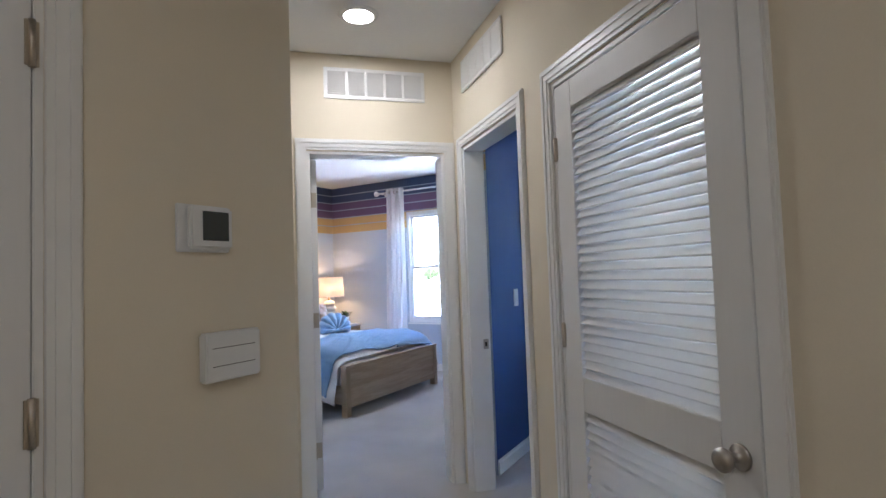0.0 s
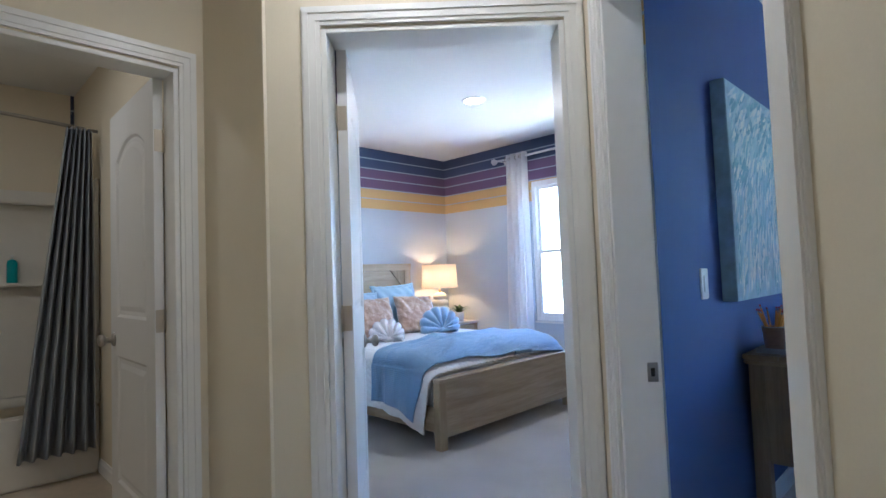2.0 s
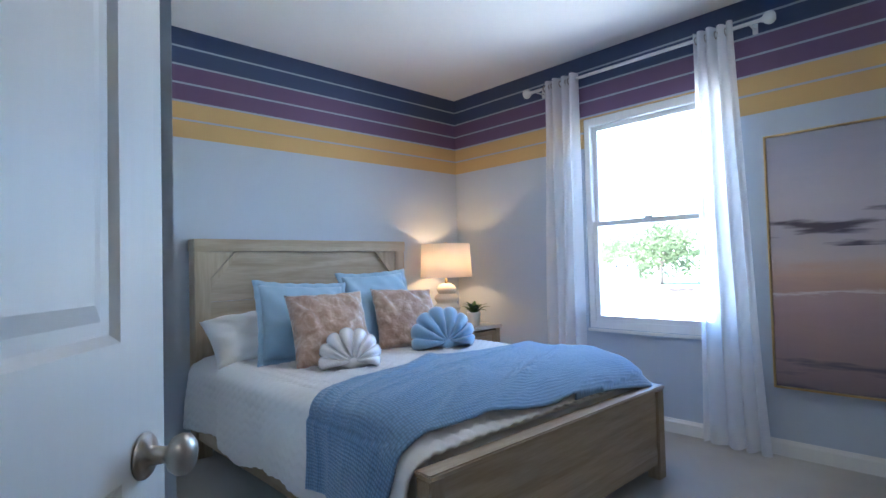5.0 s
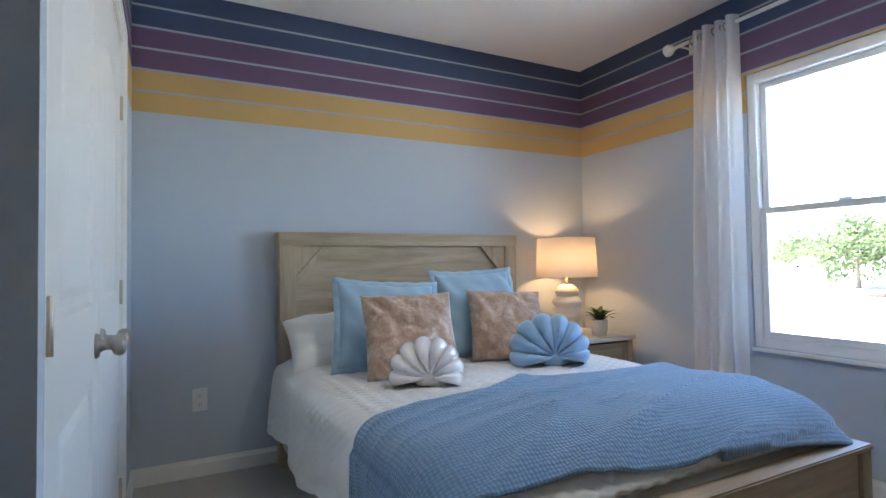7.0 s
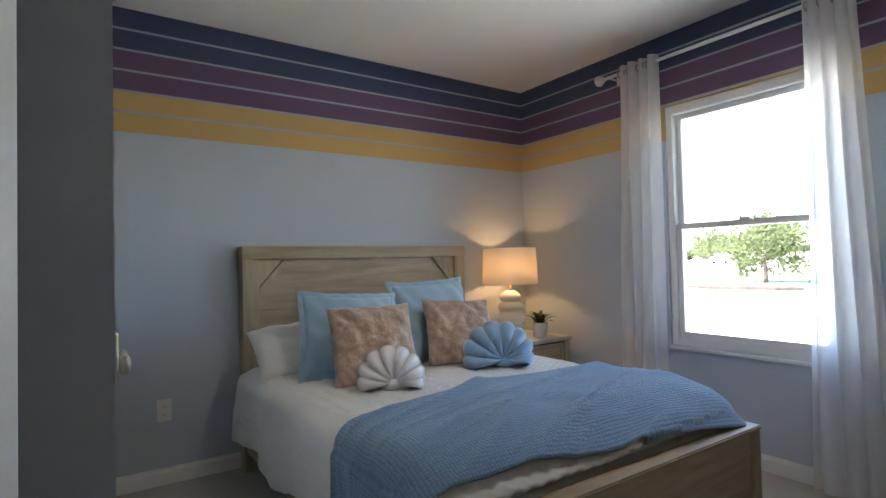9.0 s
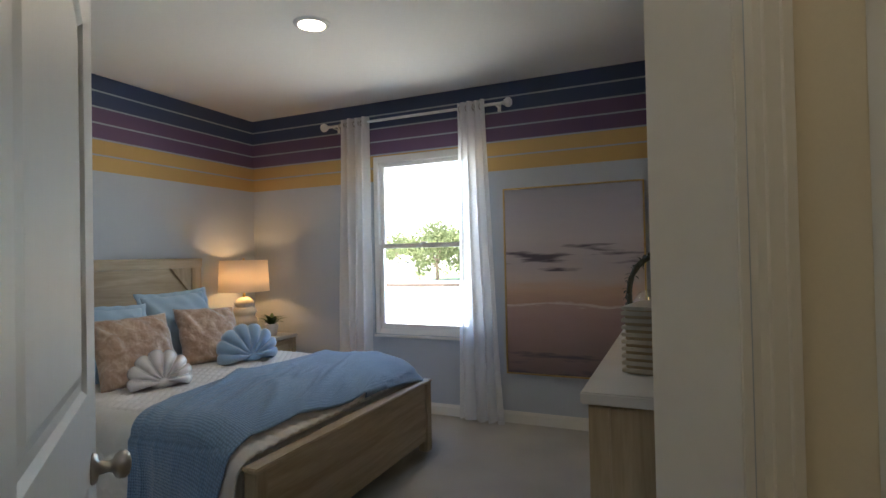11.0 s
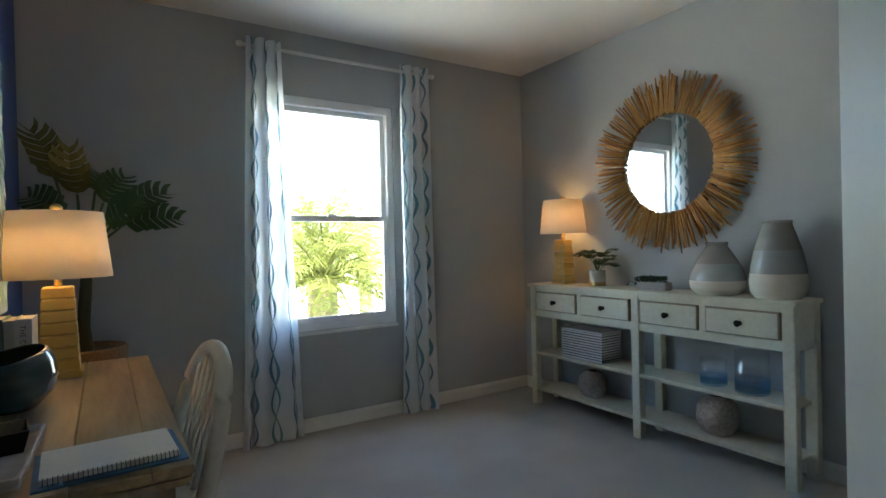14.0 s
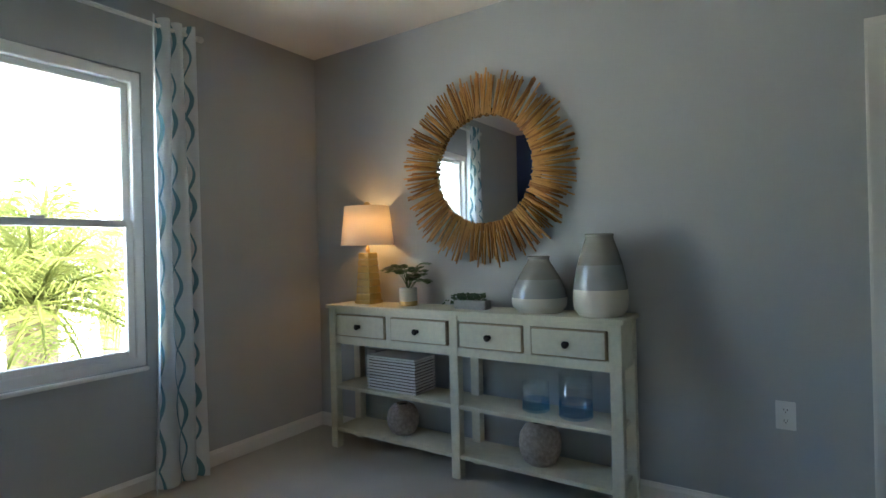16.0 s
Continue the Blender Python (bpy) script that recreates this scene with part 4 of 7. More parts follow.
rng = random.Random(5)
sp = thing("potted_plant", pose(-4.66, 5.80, NZ) @ Matrix.Scale(1.3, 4), "small green succulent in a white pot", "plant")
bm = B_()
lathe(bm, [(0.030, 0.0), (0.036, 0.003), (0.043, 0.075), (0.043, 0.080), (0.038, 0.080), (0.036, 0.066)], None, 28)
part("pot", bm, CERAMIC, sp)
bm = B_()
lathe(bm, [(0.0365, 0.060), (0.0365, 0.066)], None, 20)
part("soil", bm, SOIL, sp)
for k in range(17):
    a = k * 2.4
    e = 0.35 + 0.75 * k / 17
    r = 0.115 * (0.8 + 0.3 * rng.random())
    bm = B_()
    leaf_blade(bm, (0.008 * math.cos(a), 0.008 * math.sin(a), 0.066), (r * math.cos(a) * math.cos(e), r * math.sin(a) * math.cos(e), 0.066 + r * math.sin(e) * 1.0), 0.030, 0.012)
    part("leaf", bm, LEAFG, sp)


# curtain rod and curtains
def rod(x0, x1, y, z, label, ball):
    top = thing("curtain_rod", pose(0, 0, 0), label, "curtain rod")
    bm = B_()
    tube(bm, [(x0, y, z), (x1, y, z)], 0.011, 14)
    part("pole", bm, ROD, top)
    for x, sg in ((x0, -1), (x1, 1)):
        bm = B_()
        if ball:
            lathe(bm, [(0.011, 0), (0.016, 0.004), (0.012, 0.010), (0.024, 0.018), (0.034, 0.034), (0.036, 0.046), (0.032, 0.060), (0.020, 0.070), (0.006, 0.074)], Matrix.Translation((x, y, z)) @ Matrix.Rotation(sg * math.pi / 2, 4, "Y"), 24)
        else:
            lathe(bm, [(0.011, 0), (0.017, 0.003), (0.017, 0.028), (0.012, 0.034)], Matrix.Translation((x, y, z)) @ Matrix.Rotation(sg * math.pi / 2, 4, "Y"), 20)
        part("finial", bm, ROD, top, "round white finial")
    for x in (x0 + 0.05, x1 - 0.05):
        bm = B_()
        box(bm, (x - 0.006, y - 0.004, z - 0.016), (x + 0.006, YW, z - 0.008), bevel=0.001)
        box(bm, (x - 0.014, YW - 0.004, z - 0.04), (x + 0.014, YW, z + 0.02), bevel=0.002)
        part("bracket", bm, ROD, top)
    return top


def curtain(name, x0, x1, b0, b1, y, z0, z1, folds, mat, label, seed, grommets=True, lines=None, depth=0.036):
    """A pleated curtain from x0..x1 at the rod to b0..b1 at the hem."""
    top = thing(name, pose(0, 0, 0), label, "curtain")
    rg = random.Random(seed)
    ph = rg.random() * 6
    def at(u, v, off=0.0):
        z = z1 + (z0 - z1) * v
        xa, xb = x0 + (b0 - x0) * v ** 1.3, x1 + (b1 - x1) * v ** 1.3
        wob = 0.35 * math.sin(v * 2.2 + u * 5 + ph) * v
        w = math.sin(2 * math.pi * folds * u + ph + wob)
        dd = depth * (1 - 0.35 * v * math.sin(u * 7 + ph))
        yy = y + dd * w + 0.008 * math.sin(v * 6 + u * 11)
        xx = xa + (xb - xa) * u + 0.010 * math.cos(2 * math.pi * folds * u + ph) + 0.010 * v * math.sin(v * 5 + ph + 8 * u)
        return Vector((xx, min(yy, YW - 0.010) - off, z))
    sheet("cloth", at, folds * 14, 46, mat, top)
    if lines:
        for k in range(lines):
            u0 = (k + 0.5) / lines + rg.uniform(-0.03, 0.03)
            p1, am, fr = rg.random() * 6, rg.uniform(0.020, 0.034) / abs(x1 - x0) , rg.uniform(5.2, 6.4)
            for sg in (1, -1):
                bm = B_()
                rows = []
                n = 150
                for i in range(n + 1):
                    v = i / n
                    u = u0 + sg * am * 0.62 * math.sin(fr * 2 * math.pi * v + p1 + (0.4 if sg < 0 else 0))
                    wd = (0.0037 + 0.0014 * math.sin(v * 31 + k)) / abs(x1 - x0)
                    rows.append([bm.verts.new(at(min(1, max(0, u + q_ * wd)), v, 0.0035)) for q_ in (-1, 1)])
                for a, b in zip(rows, rows[1:]):
                    bm.faces.new((a[0], a[1], b[1], b[0])).smooth = True
                part("wavy_line", bm, TEALINK, top, "painted teal wavy line")
    if grommets:
        for k in range(folds * 2):
            u = (k + 0.5) / (folds * 2)
            c = at(u, 0.0)
            bm = B_()
            m = Matrix.Translation((c.x, y, z1 - 0.045)) @ Matrix.Rotation(math.pi / 2, 4, "Y")
            lathe(bm, [(0.016, -0.002), (0.024, -0.002), (0.024, 0.002), (0.016, 0.002), (0.016, -0.002)], m, 20, caps=False)
            part("grommet", bm, NICKEL, top)
    return top


RZ = 2.372
rod(-4.165, -2.615, 5.985, RZ, "white bedroom curtain rod with ball finials", True)
curtain("sheer_curtain", -4.055, -3.775, -4.115, -3.785, 5.985, 0.012, RZ + 0.04, 4, SHEER, "sheer white floor-length curtain beside the bedroom window", 1)
curtain("sheer_curtain", -2.975, -2.755, -3.0, -2.65, 5.985, 0.012, RZ + 0.04, 4, SHEER, "sheer white floor-length curtain beside the sunset picture", 2)

# sunset picture
SUNSET = bpy.data.materials.new("sunset_canvas")
SUNSET.use_nodes = True


def sunset(m, z0, z1):
    nt = m.node_tree
    bs = nt.nodes["Principled BSDF"]
    bs.inputs["Roughness"].default_value = 0.6
    geo = node(nt, "ShaderNodeNewGeometry")
    sep = node(nt, "ShaderNodeSeparateXYZ")
    nt.links.new(geo.outputs["Position"], sep.inputs[0])
    mp = node(nt, "ShaderNodeMapping")
    mp.inputs["Scale"].default_value = (2.2, 1, 14)
    nt.links.new(geo.outputs["Position"], mp.inputs["Vector"])
    no = node(nt, "ShaderNodeTexNoise")
    no.inputs["Scale"].default_value, no.inputs["Detail"].default_value, no.inputs["Roughness"].default_value = 1.3, 7, 0.6
    nt.links.new(mp.outputs[0], no.inputs["Vector"])
    ma = node(nt, "ShaderNodeMath", op="MULTIPLY_ADD")
    nt.links.new(no.outputs["Fac"], ma.inputs[0])
    ma.inputs[1].default_value = 0.10 * (z1 - z0)
    nt.links.new(sep.outputs["Z"], ma.inputs[2])
    mr = node(nt, "ShaderNodeMapRange")
    mr.inputs["From Min"].default_value, mr.inputs["From Max"].default_value = z0 + 0.05 * (z1 - z0), z1 + 0.05 * (z1 - z0)
    nt.links.new(ma.outputs[0], mr.inputs["Value"])
    cr = node(nt, "ShaderNodeValToRGB")
    el = cr.color_ramp.elements
    stops = [(0.0, (0.20, 0.15, 0.155)), (0.12, (0.30, 0.215, 0.21)), (0.30, (0.42, 0.29, 0.28)), (0.365, (0.48, 0.34, 0.32)), (0.372, (0.72, 0.64, 0.62)), (0.385, (0.50, 0.33, 0.26)), (0.45, (0.62, 0.42, 0.31)),
             (0.51, (0.62, 0.52, 0.49)), (0.60, (0.54, 0.48, 0.50)), (0.72, (0.60, 0.54, 0.56)), (0.85, (0.50, 0.47, 0.53)), (1.0, (0.38, 0.38, 0.46))]
    el[0].position, el[0].color = stops[0][0], (*stops[0][1], 1)
    el[1].position, el[1].color = stops[-1][0], (*stops[-1][1], 1)
    for p, c in stops[1:-1]:
        e = el.new(p)
        e.color = (*c, 1)
    nt.links.new(mr.outputs[0], cr.inputs[0])
    # dark cloud streaks and sea-foam specks
    mp2 = node(nt, "ShaderNodeMapping")
    mp2.inputs["Scale"].default_value = (2.0, 1, 16)
    mp2.inputs["Location"].default_value = (0.3, 0, 0.4)
    nt.links.new(geo.outputs["Position"], mp2.inputs["Vector"])
    n2 = node(nt, "ShaderNodeTexNoise")
    n2.inputs["Scale"].default_value, n2.inputs["Detail"].default_value = 1.0, 5
    nt.links.new(mp2.outputs[0], n2.inputs["Vector"])
    c2 = node(nt, "ShaderNodeMapRange")
    c2.inputs["From Min"].default_value, c2.inputs["From Max"].default_value = 0.53, 0.63
    nt.links.new(n2.outputs["Fac"], c2.inputs["Value"])
    bell = node(nt, "ShaderNodeMath", op="COMPARE")
    nt.links.new(sep.outputs["Z"], bell.inputs[0])
    bell.inputs[1].default_value, bell.inputs[2].default_value = z0 + 0.62 * (z1 - z0), 0.07 * (z1 - z0)
    low = node(nt, "ShaderNodeMath", op="COMPARE")
    nt.links.new(sep.outputs["Z"], low.inputs[0])
    low.inputs[1].default_value, low.inputs[2].default_value = z0 + 0.08 * (z1 - z0), 0.075 * (z1 - z0)
    ad = node(nt, "ShaderNodeMath", op="ADD")
    nt.links.new(bell.outputs[0], ad.inputs[0])
    nt.links.new(low.outputs[0], ad.inputs[1])
    fac = node(nt, "ShaderNodeMath", op="MULTIPLY")
    nt.links.new(ad.outputs[0], fac.inputs[0])
    nt.links.new(c2.outputs[0], fac.inputs[1])
    mx = node(nt, "ShaderNodeMix", data="RGBA")
    nt.links.new(fac.outputs[0], mx.inputs[0])
    nt.links.new(cr.outputs[0], mx.inputs[6])
    mx.inputs[7].default_value = (0.12, 0.10, 0.13, 1)
    nt.links.new(mx.outputs[2], bs.inputs["Base Color"])


PX0, PX1, PZ0, PZ1 = -2.642, -1.655, 0.372, 1.742
sunset(SUNSET, PZ0, PZ1)
pic = thing("framed_picture", pose(0, 0, 0), "large beach sunset canvas in a thin gold frame", "picture")
bm = B_()
box(bm, (PX0 + 0.012, YW - 0.036, PZ0 + 0.012), (PX1 - 0.012, YW - 0.004, PZ1 - 0.012), bevel=0.002)
part("canvas", bm, SUNSET, pic, "painted sunset over the sea")
bm = B_()
for lo, hi in (((PX0, YW - 0.042, PZ0), (PX0 + 0.010, YW - 0.001, PZ1)), ((PX1 - 0.010, YW - 0.042, PZ0), (PX1, YW - 0.001, PZ1)), ((PX0 + 0.010, YW - 0.042, PZ0), (PX1 - 0.010, YW - 0.001, PZ0 + 0.010)), ((PX0 + 0.010, YW - 0.042, PZ1 - 0.010), (PX1 - 0.010, YW - 0.001, PZ1))):
    box(bm, lo, hi, bevel=0.002)
part("frame", bm, BRASSY, pic, "thin gold frame")

# dresser
DX0, DX1, DY0, DY1, DZ = -1.69, XE - 0.005, 3.67, 5.12, 0.89
dr = thing("dresser", pose(0, 0, 0), "light oak dresser with a white stone top", "dresser")
bar("top", (DX0 - 0.018, DY0 - 0.015, DZ - 0.032), (DX1, DY1 + 0.015, DZ), STONE, dr, 0.004, "white stone top")
bar("body", (DX0 + 0.022, DY0 + 0.012, 0.10), (DX1 - 0.002, DY1 - 0.012, DZ - 0.033), OAKZ, dr, 0.004)
for y in (DY0, DY1 - 0.055):
    for x in (DX0, DX1 - 0.06):
        bar("leg", (x, y, 0), (x + 0.055, y + 0.055, DZ - 0.034), OAKZ, dr)
for i in range(2):
    for k in range(3):
        y0 = DY0 + 0.06 + i * (DY1 - DY0 - 0.12) / 2
        y1 = y0 + (DY1 - DY0 - 0.12) / 2 - 0.008
        z0 = 0.13 + k * 0.243
        d = bar("drawer", (DX0 + 0.004, y0 + 0.004, z0), (DX0 + 0.022, y1, z0 + 0.235), OAK, dr, 0.003)
        bm = B_()
        tube(bm, [(DX0 + 0.004, (y0 + y1) / 2 - 0.06, z0 + 0.12), (DX0 - 0.02, (y0 + y1) / 2 - 0.06, z0 + 0.12), (DX0 - 0.02, (y0 + y1) / 2 + 0.06, z0 + 0.12), (DX0 + 0.004, (y0 + y1) / 2 + 0.06, z0 + 0.12)], 0.004, 8)
        part("handle", bm, NICKEL, d)

# ribbed box on the dresser
BONE = material("bone_inlay", (0.56, 0.52, 0.44), 0.5, grain=40, vary=0.08, bump=0.1)


def ribbed_box(m, w, d, h, n, base, ridge, label, name="keepsake_box"):
    top = thing(name, m, label, "box")
    bm = B_()
    box(bm, (-w / 2 + 0.010, -d / 2 + 0.010, 0), (w / 2 - 0.010, d / 2 - 0.010, h), bevel=0.003)
    part("body", bm, base, top)
    step = h / n
    for k in range(n):
        bm = B_()
        box(bm, (-w / 2, -d / 2, k * step + step * 0.25), (w / 2, d / 2, k * step + step * 0.78), bevel=0.002)
        part("ridge", bm, ridge, top)
    bm = B_()
    box(bm, (-w / 2, -d / 2, h), (w / 2, d / 2, h + 0.010), bevel=0.003)
    part("lid", bm, ridge, top)
    return top


ribbed_box(pose(-1.515, 4.015, DZ, 0, 0, -10), 0.18, 0.25, 0.19, 9, OAKX, BONE, "square cream and tan ribbed keepsake box")
# dark beaded ring with glass cloches
WREATH = material("dark_bead", (0.012, 0.022, 0.016), 0.5, grain=50, vary=0.4, bump=0.2)


def thin_glass(name, color, rough=0.02):
    """Blown glass: light passes straight on, tinted, with a slight gloss."""
    m = bpy.data.materials.new(name)
    m.use_nodes = True
    nt = m.node_tree
    nt.nodes.remove(nt.nodes["Principled BSDF"])
    tr, gl, mix = (node(nt, "ShaderNodeBsdfTransparent"), node(nt, "ShaderNodeBsdfGlossy"), node(nt, "ShaderNodeMixShader"))
    tr.inputs["Color"].default_value = (*color, 1)
    gl.inputs["Roughness"].default_value = rough
    mix.inputs[0].default_value = 0.13
    nt.links.new(tr.outputs[0], mix.inputs[1])
    nt.links.new(gl.outputs[0], mix.inputs[2])
    nt.links.new(mix.outputs[0], nt.nodes["Material Output"].inputs[0])
    return m


GLASSY = thin_glass("clear_glass", (0.95, 0.97, 0.98))
wr = thing("wreath", pose(-1.545, 4.66, DZ, 0, 0, 86), "dark leafy wreath standing behind glass cloches", "wreath")
rg = random.Random(3)
bm = B_()
tube(bm, [(0.0, 0.115 * math.cos(2 * math.pi * i / 40), 0.178 + 0.165 * math.sin(2 * math.pi * i / 40)) for i in range(41)], 0.012, 8)
part("ring", bm, WREATH, wr)
for k in range(150):
    a = 2 * math.pi * k / 150
    c = Vector((0, 0.115 * math.cos(a), 0.180 + 0.165 * math.sin(a)))
    d = Vector((rg.uniform(-1, 1), rg.uniform(-1, 1), rg.uniform(-0.6, 1))).normalized() * 0.035
    if c.z + d.z < 0.008:
        d.z = 0.008 - c.z
    bm = B_()
    leaf_blade(bm, c, c + d, 0.016, 0.004, n=3)
    part("leaf", bm, WREATH, wr)
for x, y, r, h in ((-1.575, 4.55, 0.068, 0.21), (-1.515, 4.43, 0.066, 0.17)):
    cl = thing("glass_cloche", pose(x, y, DZ), "clear glass cloche with a small light", "ornament", "glass cloches on the dresser")
    bm = B_()
    prof = [(r, 0.012), (r, h * 0.55)] + [(r * math.cos(t * math.pi / 2 / 8), h * 0.55 + h * 0.45 * math.sin(t * math.pi / 2 / 8)) for t in range(1, 8)] + [(0.004, h)]
    lathe(bm, prof, None, 28, caps=False)
    g_ = part("dome", bm, GLASSY, cl, "clear glass dome")
    bm = B_()
    lathe(bm, [(r + 0.008, 0), (r + 0.008, 0.010), (r, 0.012)], None, 28)
    part("foot", bm, OAKX, cl)
    bm = B_()
    lathe(bm, [(0.003, 0.012), (0.003, 0.08), (0.006, 0.085), (0.004, 0.095)], None, 10)
    part("light", bm, emitter("fairy_light", (1.0, 0.55, 0.15), 6.0), cl)


# round mirror in a corded mustard frame over the dresser
CORD = material("mustard_cord", (0.50, 0.31, 0.055), 0.75, grain=90, vary=0.25, bump=0.6, deep=0.003)
dm_ = thing("round_mirror", on_wall((XE, 4.40), (0, 1), 1.47) @ Matrix.Rotation(math.pi, 4, "Y"), "round mirror in a mustard corded frame over the dresser", "mirror")
bm = B_()
lathe(bm, [(0.405, 0.001), (0.405, 0.016), (0.27, 0.018)], None, 64)
part("backing", bm, CORD, dm_)
bm = B_()
lathe(bm, [(0.275, 0.0185), (0.275, 0.0225)], None, 72)
part("mirror_glass", bm, MIRROR, dm_, "round clear mirror glass")
bm = B_()
tube(bm, [(0.342 * math.cos(2 * math.pi * i / 80), 0.342 * math.sin(2 * math.pi * i / 80), 0.040) for i in range(81)], 0.006, 8)
part("middle_ring", bm, CORD, dm_)
cord = None
for k in range(120):
    if cord is None:
        bm = B_()
        tube(bm, [(0.268, 0, 0.022), (0.29, 0, 0.044), (0.338, 0, 0.034), (0.385, 0, 0.044), (0.412, 0, 0.012)], 0.0085, 7)
        cord = one = part("cord", bm, CORD, dm_)
    else:
        one = new("cord", cord.data)
        one.parent = dm_
    one.matrix_basis = Matrix.Rotation(2 * math.pi * k / 120, 4, "Z")


# lights and vents in the ceiling, wall plates
def downlight(x, y, label):
    top = thing("ceiling_light", pose(x, y, TOP), label, "ceiling light")
    bm = B_()
    lathe(bm, [(0.072, -0.010), (0.080, -0.012), (0.098, -0.004), (0.100, 0.0)], None, 40, caps=False)
    part("trim_ring", bm, WHITEP, top)
    bm = B_()
    lathe(bm, [(0.074, -0.009), (0.074, -0.006)], None, 40)
    part("lens", bm, emitter("lamp_lens", (1.0, 0.86, 0.66), 2.5), top, "glowing lens")
    return top


downlight(-3.28, 4.62, "round white flush ceiling light, lit, bedroom")
downlight(-1.43, 2.195, "round white flush ceiling light, lit, hall")
# fixture of the added bathroom fill lamp, out of view
downlight(-3.55, 1.30, "added round white flush ceiling light, lit, unseen bathroom fill")
# fixture of the added hall fill lamp, behind the start and out of view
downlight(0.45, -0.35, "round white flush ceiling light, lit, hall")


def grille(m, w, h, bays, label, name="air_vent", slats=11):
    """A return-air grille: frame, bay bars and tilted slats, back at z = 0, front towards +z."""
    top = thing(name, m, label, "air vent")
    bm = B_()
    e = 0.022
    for lo, hi in (((0, 0, 0), (w, e, 0.010)), ((0, h - e, 0), (w, h, 0.010)), ((0, e, 0), (e, h - e, 0.010)), ((w - e, e, 0), (w, h - e, 0.010))):
        box(bm, lo, hi, bevel=0.003)
    part("frame", bm, TRIM, top)
    # flat dark sheet painted in place of the duct's shade
    bm = B_()
    box(bm, (e, e, 0.0005), (w - e, h - e, 0.0015))
    part("backing", bm, DARK, top, "dark sheet standing in for the shade behind the slats")
    for k in range(1, bays):
        x = e + k * (w - 2 * e) / bays
        bm = B_()
        box(bm, (x - 0.008, e, 0.002), (x + 0.008, h - e, 0.0098), bevel=0.001)
        part("bar", bm, TRIM, top)
    first = None
    for k in range(slats):
        y = e + (k + 0.5) * (h - 2 * e) / slats
        if first is None:
            bm = B_()
            box(bm, (e, -0.006, -0.0008), (w - e, 0.006, 0.0008))
            first = one = part("slat", bm, TRIM, top)
        else:
            one = new("slat", first.data)
            one.parent = top
        one.matrix_basis = Matrix.Translation((0, y, 0.0055)) @ Matrix.Rotation(radians(40), 4, "X")
    return top


v0 = Vector(d0) + 0.295 * ER + 0.14 * Vector((R2, -R2))
grille(on_wall(v0, ER, 2.285), 0.60, 0.185, 5, "white return-air grille over the bedroom door")
v1 = Vector(hall(0.27, 0)[:2])
grille(on_wall(v1, EB, 2.285), 0.58, 0.185, 5, "white return-air grille over the office door")
grille(pose(-3.22, 3.25, TOP - 0.001, 180, 0, 0), 0.30, 0.16, 2, "white ceiling supply register", "ceiling_vent", 8)


def plate(m, kind, label, cat):
    """A wall plate 70 x 115 mm with its switch or sockets."""
    top = thing(kind, m, label, cat)
    bm = B_()
    box(bm, (-0.036, -0.059, 0), (0.036, 0.059, 0.006), bevel=0.003)
    part("cover_plate", bm, WHITEP, top)
    if "switch" in kind:
        bm = B_()
        box(bm, (-0.016, -0.033, 0.006), (0.016, 0.033, 0.010), bevel=0.002)
        part("rocker", bm, WHITEP, top)
    else:
        for y in (-0.022, 0.022):
            bm = B_()
            box(bm, (-0.017, y - 0.014, 0.006), (0.017, y + 0.014, 0.008), bevel=0.003)
            s_ = part("socket", bm, WHITEP, top)
            bm = B_()
            for x in (-0.006, 0.006):
                box(bm, (x - 0.001, y - 0.002, 0.0079), (x + 0.001, y + 0.007, 0.0084))
            box(bm, (-0.002, y - 0.009, 0.0079), (0.002, y - 0.005, 0.0084))
            part("slot", bm, DARK, s_)
    return top


plate(on_wall((XW, 3.41), (0, 1), 0.395), "wall_outlet", "white double wall outlet", "outlet")
plate(on_wall((-1.21, 3.55), (0, 1), 1.065), "light_switch", "white rocker light switch on the blue wall", "switch")

# strike plate in the office door frame
st = thing("strike_plate", om @ pose(0.018, -0.025, 0.83), "nickel strike plate in the office door frame", "strike plate")
bm = B_()
box(bm, (0, -0.016, -0.028), (0.0016, 0.016, 0.028), bevel=0.0007)
part("plate", bm, NICKEL, st)
bm = B_()
box(bm, (0.0012, -0.006, -0.012), (0.002, 0.006, 0.012))
part("hole", bm, DARK, st)

# thermostat and chime box
th = thing("thermostat", on_wall((LX, 0.990), (0, 1), 1.377), "white thermostat with a dark grey screen", "thermostat")
bm = B_()
box(bm, (-0.085, -0.060, 0), (0.062, 0.056, 0.006), bevel=0.003)
part("back_plate", bm, WHITEP, th)
bm = B_()
box(bm, (-0.060, -0.052, 0.006), (0.060, 0.052, 0.024), bevel=0.006)
part("case", bm, WHITEP, th)
bm = B_()
box(bm, (-0.028, -0.032, 0.0238), (0.046, 0.040, 0.0252), bevel=0.001)
part("screen", bm, material("grey_screen", (0.06, 0.065, 0.06), 0.3, vary=0.03), th, "dark grey screen")
ch = thing("door_chime", on_wall((LX, 1.040), (0, 1), 1.06), "white wall chime box with two slots", "door chime")
bm = B_()
box(bm, (-0.078, -0.060, 0), (0.086, 0.060, 0.030), bevel=0.005)
part("case", bm, WHITEP, ch)
for y in (-0.022, 0.022):
    bm = B_()
    box(bm, (-0.060, y - 0.0008, 0.0298), (0.066, y + 0.0008, 0.0303))
    part("slot", bm, DARK, ch)


